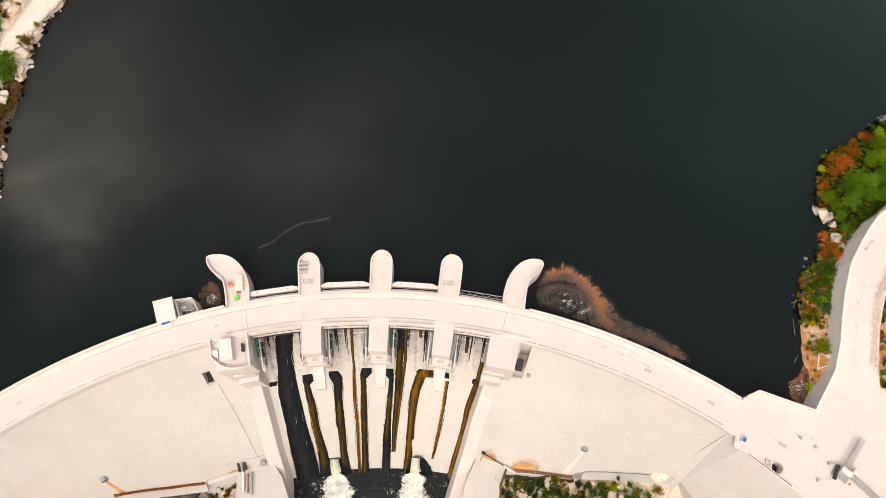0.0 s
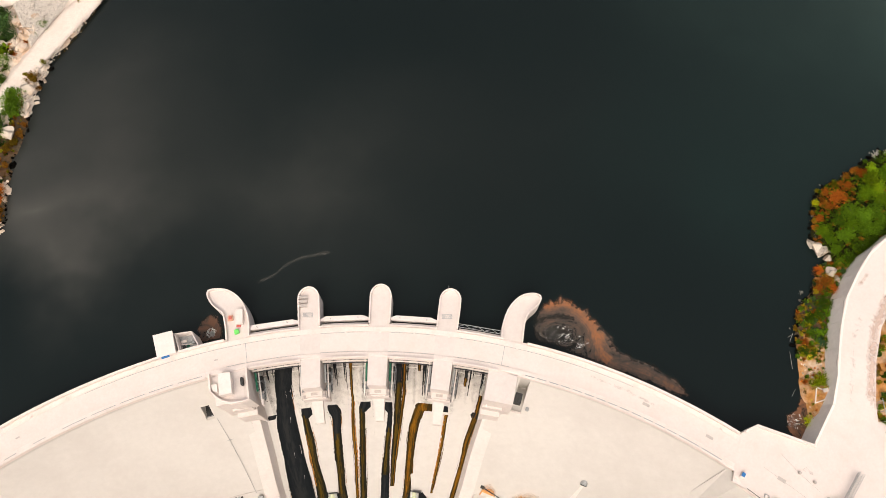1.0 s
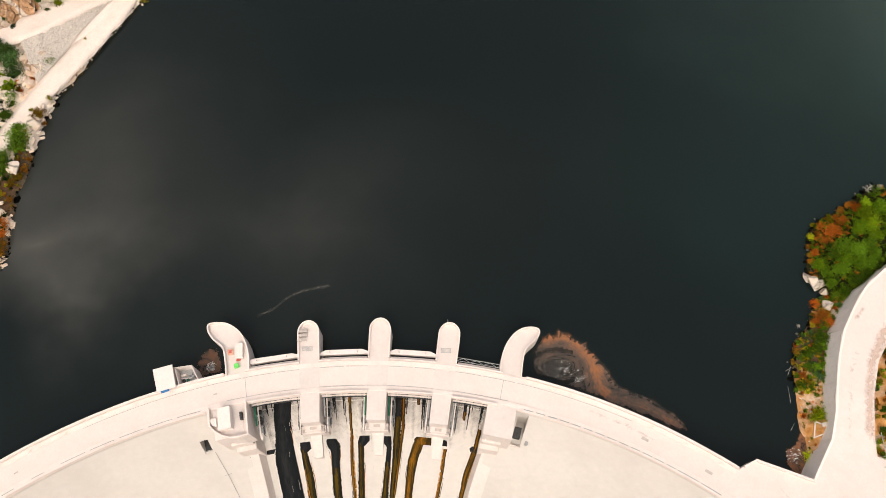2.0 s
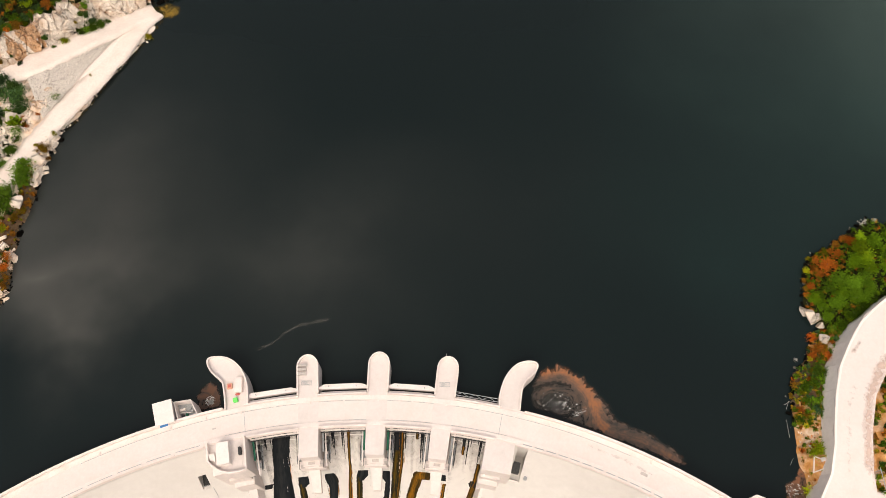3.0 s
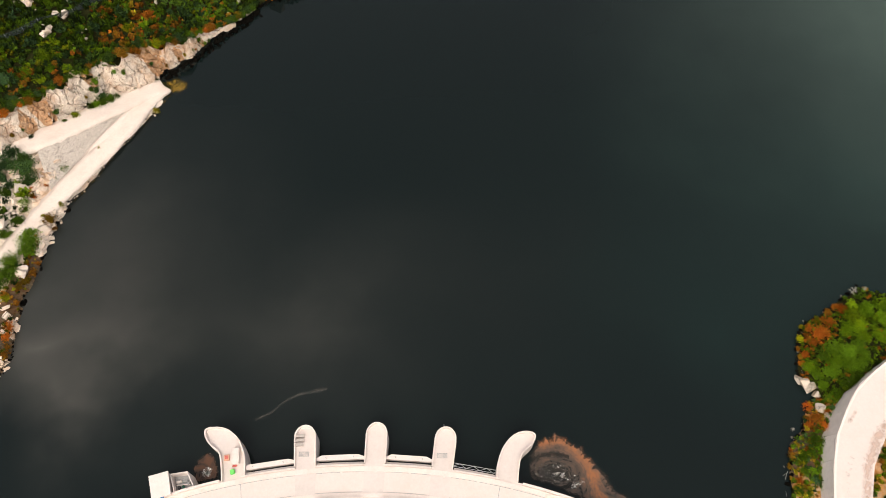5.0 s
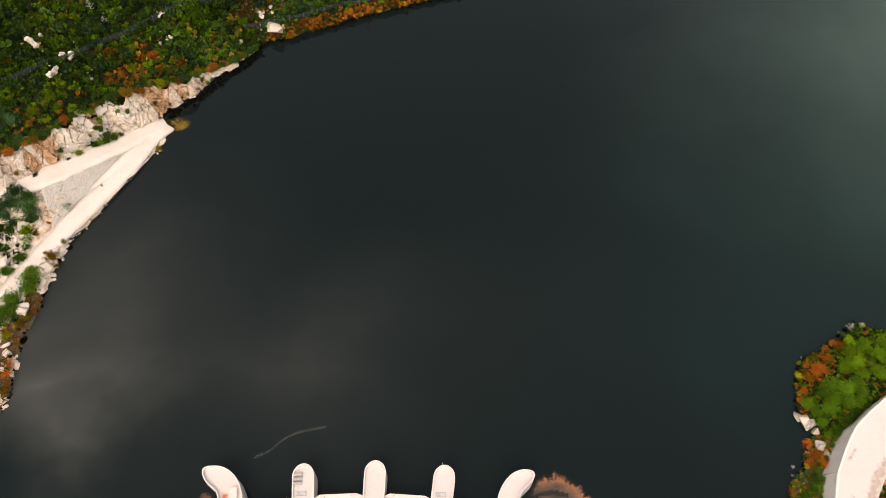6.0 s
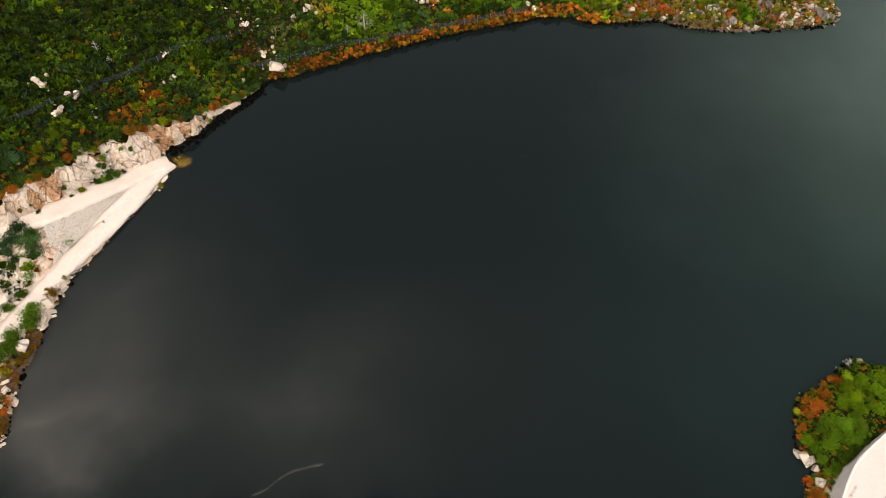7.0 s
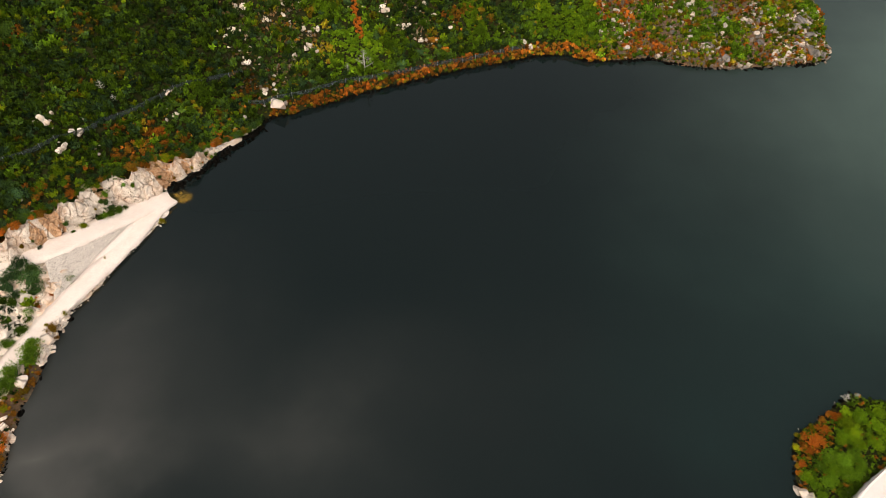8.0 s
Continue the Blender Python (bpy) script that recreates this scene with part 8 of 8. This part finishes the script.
for x, y, d in zip(ux[dry], uy[dry], ushore[dry]):
    red = sr.random() < (0.8 if d < 2.0 and x < 100 else 0.38 if d < 6 and y > 66 and x < 97 else 0.015)
    spots.append((x, y, gz(x, y), sr.uniform(0.45, 0.9), sr.uniform(0.78, 0.95) if red else sr.choice([0.2, 0.3, 0.34, 0.38, 0.44]), float(np.exp(sr.normal(0.15, 0.3)))))
ux, uy = spread(-112, -78, 60, 156, 1.15)
wshore, _ = line_distance(ux, uy, WEST_SHORE)
wlow, _ = line_distance(ux, uy, LOW_ROAD)
dry = ~inside(ux, uy, LAKE) & (wshore < 6) & (wlow > 3.3) & (uy < 112)
for x, y, d in zip(ux[dry], uy[dry], wshore[dry]):
    if sr.random() < (0.75 if d < 1.6 else 0.30):
        spots.append((x, y, gz(x, y) + 0.25, sr.uniform(0.4, 0.85), sr.choice([0.70, 0.76, 0.82, 0.88] if d < 1.6 else [0.2, 0.3, 0.62, 0.72, 0.85]), float(np.exp(sr.normal(0.1, 0.35)))))
ux, uy = spread(73, 92, 18, 57, 0.95)
dry = ~inside(ux, uy, LAKE) & ~inside(ux, uy, WALL_TOP + [(73, -10), (400, -60), (400, 76)])
for x, y in zip(ux[dry], uy[dry]):
    if sr.random() < (0.95 if y > 34.5 else 0.5):
        spots.append((x, y, bank_z(x, y), sr.uniform(0.5, 1.1) * (1 if y > 34.5 else 0.5), sr.choice([0.05, 0.2, 0.3, 0.34, 0.68, 0.74]) if y > 34.5 else sr.choice([0.5, 0.62, 0.85, 0.9, 0.95]), float(np.exp(sr.normal(0.65, 0.35)))))
ux, uy = spread(87, 112, 14, 52, 1.1)
off_road = ~inside(ux, uy, TERRACE)
for x, y in zip(ux[off_road], uy[off_road]):
    if sr.random() < 0.6:
        spots.append((x, y, gz(x, y), sr.uniform(0.6, 1.25), sr.choice([0.15, 0.3, 0.45, 0.62, 0.72, 0.85]), float(np.exp(sr.normal(0.1, 0.3)))))
scrub("bank_undergrowth", "low mixed undergrowth on the lake bank", spots, 5)


# ---- fence on the slope ----
def netting():
    m = bpy.data.materials.new("fence_netting")
    m.use_nodes = True
    n, l = m.node_tree.nodes, m.node_tree.links
    n["Principled BSDF"].inputs["Base Color"].default_value = (0.040, 0.058, 0.054, 1)
    n["Principled BSDF"].inputs["Roughness"].default_value = 0.8
    clear, mix = n.new("ShaderNodeBsdfTransparent"), n.new("ShaderNodeMixShader")
    mix.inputs["Fac"].default_value = 0.62
    l.new(clear.outputs[0], mix.inputs[1])
    l.new(n["Principled BSDF"].outputs[0], mix.inputs[2])
    l.new(mix.outputs[0], n["Material Output"].inputs["Surface"])
    return m


NET = netting()
for line in ([(-132, 138), (-121.9, 148.0), (-115.6, 154.7), (-110.1, 164.0), (-104.2, 169.4), (-99.0, 175.6), (-92.4, 183.0), (-83.4, 192.0), (-74.7, 201.0), (-66.1, 208.0)], [(-64.3, 196.3), (-55.3, 200.1), (-46.5, 202.8), (-34.3, 208.8), (-16.3, 214.8), (0.2, 221.0), (17.2, 226.1), (25.9, 228.7), (36.8, 232.5)]):
    fence = thing("fence", "long netting fence on steel posts across the slope", "fence", "slope fences")
    posts = along([Vector((*p, 0)) for p in line], 5.0)
    posts = [Vector((p.x, p.y, gz(p.x, p.y))) for p in posts]
    for p in posts:
        part("post", rod(p - Vector((0, 0, 0.3)), p + Vector((0, 0, 2.7)), 0.04, sides=5), STEEL, fence)
    for p, q in zip(posts, posts[1:]):
        raw("net", [p + Vector((0, 0, 0.7)), q + Vector((0, 0, 0.7)), q + Vector((0, 0, 2.5)), p + Vector((0, 0, 2.5))], [(0, 1, 2, 3)], NET, fence)


# ---- scum and foam on the lake ----
def scum(name, outline, mat, label, fade, centre=None, hollow=0.0, z=0.02, step=0.5):
    """A thin film over a plan outline; its cover fades to the edge and, if hollow, to its centre."""
    xs, ys = [p[0] for p in outline], [p[1] for p in outline]
    gx, gy = np.arange(min(xs) - 1, max(xs) + 1, step), np.arange(min(ys) - 1, max(ys) + 1, step)
    x, y = np.meshgrid(gx, gy)
    within = inside(x, y, outline)
    d, _ = line_distance(x, y, outline + outline[:1])
    cover = np.where(within, np.clip(d / fade, 0, 1), -np.clip(d / 0.8, 0, 1)) - 0.5
    if centre:
        cover -= hollow * np.exp(-(((x - centre[0]) / centre[2]) ** 2 + ((y - centre[1]) / centre[3]) ** 2))
    w = len(gx)
    faces = [(j * w + i, j * w + i + 1, (j + 1) * w + i + 1, (j + 1) * w + i) for j in range(len(gy) - 1) for i in range(w - 1) if within[j:j + 2, i:i + 2].any()]
    ob = raw(name, np.stack([x.ravel(), y.ravel(), np.full(x.size, z)], 1).tolist(), faces, mat)
    at = ob.data.attributes.new("cover", "FLOAT", "POINT")
    at.data.foreach_set("value", cover.ravel().astype(np.float32))
    return tagged(ob, label, "scum", kind="stuff")


SCUM_DULL = scum_material("dull_scum", (0.105, 0.042, 0.018), (0.026, 0.017, 0.010), 0.35, 0.45, 0.95)
SCUM_CORNER = scum_material("corner_scum", (0.22, 0.085, 0.032), (0.05, 0.025, 0.014), 0.45, 0.55, 0.95)
RIGHT_SCUM = [(22.2, 48.2), (25.1, 48.4), (26.1, 49.5), (28.1, 48.6), (30.1, 47.3), (32.1, 46.3), (33.3, 44.2), (34.6, 42.3), (36.9, 40.4), (37.4, 38.4), (39.7, 36.7), (42.4, 35.7), (45.1, 34.5), (47.6, 32.8), (50.1, 30.8), (51.3, 28.5),
              (51.6, 27.6), (50.0, 27.5), (47.7, 28.1), (45.5, 29.1), (43.2, 30.1), (39.4, 31.1), (36.4, 32.8), (34.1, 33.8), (30.6, 35.0), (27.5, 36.2), (23.9, 37.6), (19.9, 38.6), (18.8, 40.4), (18.7, 42.9), (19.7, 45.4), (21.3, 47.1)]
RIDGE = [(23.4, 47.8, 0), (26.0, 48.3, 2.6), (28.0, 47.6, 4.7), (30.2, 46.1, 7.4), (32.0, 43.5, 10.6), (33.4, 40.8, 13.6), (34.1, 38.4, 16.1), (34.6, 36.4, 18.2), (36.2, 34.6, 20.6), (39.7, 33.8, 24.2), (43.2, 32.6, 27.9), (46.5, 30.8, 31.6), (49.1, 29.1, 34.7), (51.3, 27.9, 37.2)]


def drift_material():
    """Drifting scum: filaments drawn out along the current, rust-orange on the ridge and dull brown elsewhere."""
    m = bpy.data.materials.new("drifting_scum")
    m.use_nodes = True
    n, l = m.node_tree.nodes, m.node_tree.links
    p = n["Principled BSDF"]
    p.inputs["Roughness"].default_value = 0.6
    flow, cover, tone = (n.new("ShaderNodeAttribute") for _ in range(3))
    flow.attribute_name, cover.attribute_name, tone.attribute_name = "flow", "cover", "tone"
    co = n.new("ShaderNodeTexCoord")

    def texture(source, scale, detail, distortion):
        w = n.new("ShaderNodeTexNoise")
        w.inputs["Scale"].default_value, w.inputs["Detail"].default_value, w.inputs["Distortion"].default_value = scale, detail, distortion
        w.inputs["Roughness"].default_value = 0.62
        l.new(source, w.inputs["Vector"])
        return w.outputs["Fac"]

    def calc(how, a, b):
        k = n.new("ShaderNodeMath")
        k.operation = how
        for i, v in enumerate((a, b)):
            if isinstance(v, float):
                k.inputs[i].default_value = v
            else:
                l.new(v, k.inputs[i])
        return k.outputs[0]

    fine = texture(flow.outputs["Vector"], 1.0, 9, 0.9)
    lumps = texture(co.outputs["Object"], 1.3, 8, 0.6)
    both = calc("ADD", calc("MULTIPLY", fine, 0.65), calc("MULTIPLY", lumps, 0.35))
    fac = n.new("ShaderNodeMapRange")
    fac.inputs["From Min"].default_value, fac.inputs["From Max"].default_value = 0.46, 0.90
    l.new(calc("ADD", both, cover.outputs["Fac"]), fac.inputs["Value"])
    ramp = n.new("ShaderNodeValToRGB")
    e = ramp.color_ramp.elements
    e[0].position, e[0].color = 0.30, (0.030, 0.024, 0.018, 1)
    e[1].position, e[1].color = 0.50, (0.095, 0.055, 0.036, 1)
    for at, colour in ((0.62, (0.17, 0.080, 0.042, 1)), (0.86, (0.30, 0.110, 0.038, 1))):
        x = e.new(at)
        x.color = colour
    l.new(calc("ADD", calc("SUBTRACT", calc("MULTIPLY", both, 1.5), 0.375), tone.outputs["Fac"]), ramp.inputs["Fac"])
    l.new(ramp.outputs["Color"], p.inputs["Base Color"])
    clear, mix = n.new("ShaderNodeBsdfTransparent"), n.new("ShaderNodeMixShader")
    l.new(fac.outputs["Result"], mix.inputs["Fac"])
    l.new(clear.outputs[0], mix.inputs[1])
    l.new(p.outputs[0], mix.inputs[2])
    l.new(mix.outputs[0], n["Material Output"].inputs["Surface"])
    return m


def drift(outline, ridge, step=0.22):
    xs, ys = [p[0] for p in outline], [p[1] for p in outline]
    gx, gy = np.arange(min(xs) - 1.5, max(xs) + 1.5, step), np.arange(min(ys) - 1.5, max(ys) + 1.5, step)
    x, y = np.meshgrid(gx, gy)
    within = inside(x, y, outline)
    d, _ = line_distance(x, y, outline + outline[:1])
    rim = np.where(within, d, -d)
    off, far = line_distance(x, y, ridge)
    # barbs on the lake side of the ridge, and a curl of clear water inside
    teeth = np.random.default_rng(3)
    barb = (np.interp(far, np.arange(0, 40, 0.33), teeth.uniform(-0.2, 1.0, 122)) - 0.2) * np.where(far < 20, 1.1, 0.6) + 0.5 * waves(x, y, 5.0, 61)
    cover = np.clip((rim + barb) / 1.4, -1, 1) * 0.55 - 0.12
    eye = np.exp(-(((x - 24.6) / 4.6) ** 2 + ((y - 40.6) / 2.2) ** 2))
    curl = np.hypot((x - 25.6) / 1.75, y - 41.4)
    cover -= 0.22 * eye + 0.30 * np.exp(-((curl - 3.6) / 0.35) ** 2) * (x < 29)
    cover -= 0.35 * np.exp(-((y - (36.9 - 0.42 * (x - 27))) / 0.5) ** 2) * (x > 24) * (x < 47)
    on = np.exp(-((off + 0.9 * waves(x, y, 6.0, 62)) / 1.25) ** 2)
    tone = -0.06 + 0.34 * on * (1 - smooth(far, 15, 26)) + 0.16 * on * smooth(far, 17, 26) - 0.12 * eye + 0.16 * np.exp(-(off / 3.4) ** 2) * (far < 20)
    cover += 0.16 * on
    inner = np.exp(-((curl - 1.5) / 2.6) ** 2)
    fu = far * 0.16 * (1 - inner) + np.arctan2(y - 41.4, x - 25.6) * 0.6 * inner
    fv = off * 0.9 * (1 - inner) + curl * 1.2 * inner
    w = len(gx)
    faces = [(j * w + i, j * w + i + 1, (j + 1) * w + i + 1, (j + 1) * w + i) for j in range(len(gy) - 1) for i in range(w - 1) if rim[j:j + 2, i:i + 2].max() > -1.0]
    ob = raw("floating_scum", np.stack([x.ravel(), y.ravel(), np.full(x.size, 0.03)], 1).tolist(), faces, drift_material())
    for key, v in (("cover", cover), ("tone", tone)):
        at = ob.data.attributes.new(key, "FLOAT", "POINT")
        at.data.foreach_set("value", v.ravel().astype(np.float32))
    at = ob.data.attributes.new("flow", "FLOAT_VECTOR", "POINT")
    at.data.foreach_set("vector", np.stack([fu.ravel(), fv.ravel(), np.zeros(x.size)], 1).ravel().astype(np.float32))
    return tagged(ob, "rust-brown scum drifting against the dam", "scum", kind="stuff")


drift(RIGHT_SCUM, RIDGE)
scum("floating_scum", [(-53.9, 41.9), (-53.0, 44.4), (-50.7, 46.4), (-49.0, 45.3), (-47.6, 42.5), (-47.1, 39.6), (-49.9, 39.0), (-52.6, 38.5)], SCUM_DULL, "dull brown scum trapped beside the end pier", 0.8)
scum("floating_scum", [(71.2, 23.9), (73.6, 25.1), (75.4, 28.5), (76.8, 26.0), (76.8, 22.0), (75.3, 18.0), (72.9, 17.6), (70.7, 20.7)], SCUM_CORNER, "dull brown scum in the corner of the bank", 0.6)
OCHRE = scum_material("ochre_shallows", (0.23, 0.135, 0.010), (0.09, 0.06, 0.008), 0.4, 0.3, 1.15)
scum("shallow_silt", [(-84.5, 158.5), (-80.5, 161.0), (-76.0, 158.6), (-75.6, 155.0), (-78.5, 153.0), (-81.0, 153.5)], OCHRE, "ochre silt in the shallows off the ramp", 1.8)
WISP = scum_material("pale_film", (0.17, 0.16, 0.14), (0.08, 0.08, 0.07), 0.45, 0.66, 1.9)
wisp = [(-42.2, 52.4), (-38.5, 54.0), (-37.2, 55.0), (-34.8, 57.3), (-32.4, 58.5), (-28.6, 59.5), (-24.8, 60.2)]
scum("surface_film", [(x - 0.4, y + 1.5) for x, y in wisp] + [(x + 0.4, y - 1.1) for x, y in wisp[::-1]], WISP, "pale wisp of film on the water", 1.3, step=0.25)
# white flecks of foam
rng = random.Random(91)
for cx, cy, ax, ay, count, turn in ((25.6, 40.8, 4.6, 2.4, 120, -12), (30.2, 38.6, 1.9, 0.5, 60, 24), (26.6, 40.6, 1.5, 0.5, 50, -10), (-50.2, 41.3, 1.1, 1.1, 190, 0), (-50.0, 41.1, 0.6, 0.65, 260, 0), (73.2, 22.4, 1.9, 1.6, 110, 0)):
    fv, ff = [], []
    for _ in range(count):
        a, r = rng.uniform(0, 6.28), rng.random() ** 0.6
        x, y = ax * r * math.cos(a), ay * r * math.sin(a)
        c, s = math.cos(radians(turn)), math.sin(radians(turn))
        p = Vector((cx + x * c - y * s, cy + x * s + y * c, 0.05))
        big = rng.random() < 0.12
        u = rng.uniform(0.02, 0.06) * (2.6 if big else 1)
        k = len(fv)
        for i in range(5):
            th = 2 * math.pi * i / 5 + a
            fv.append(p + Vector((math.cos(th) * u * rng.uniform(0.7, 1.4) * 1.4, math.sin(th) * u * rng.uniform(0.6, 1.1), 0)))
        ff.append(tuple(range(k, k + 5)))
    tagged(raw("foam_flecks", fv, ff, FOAM), "white flecks of foam floating in the scum", "foam", kind="stuff")
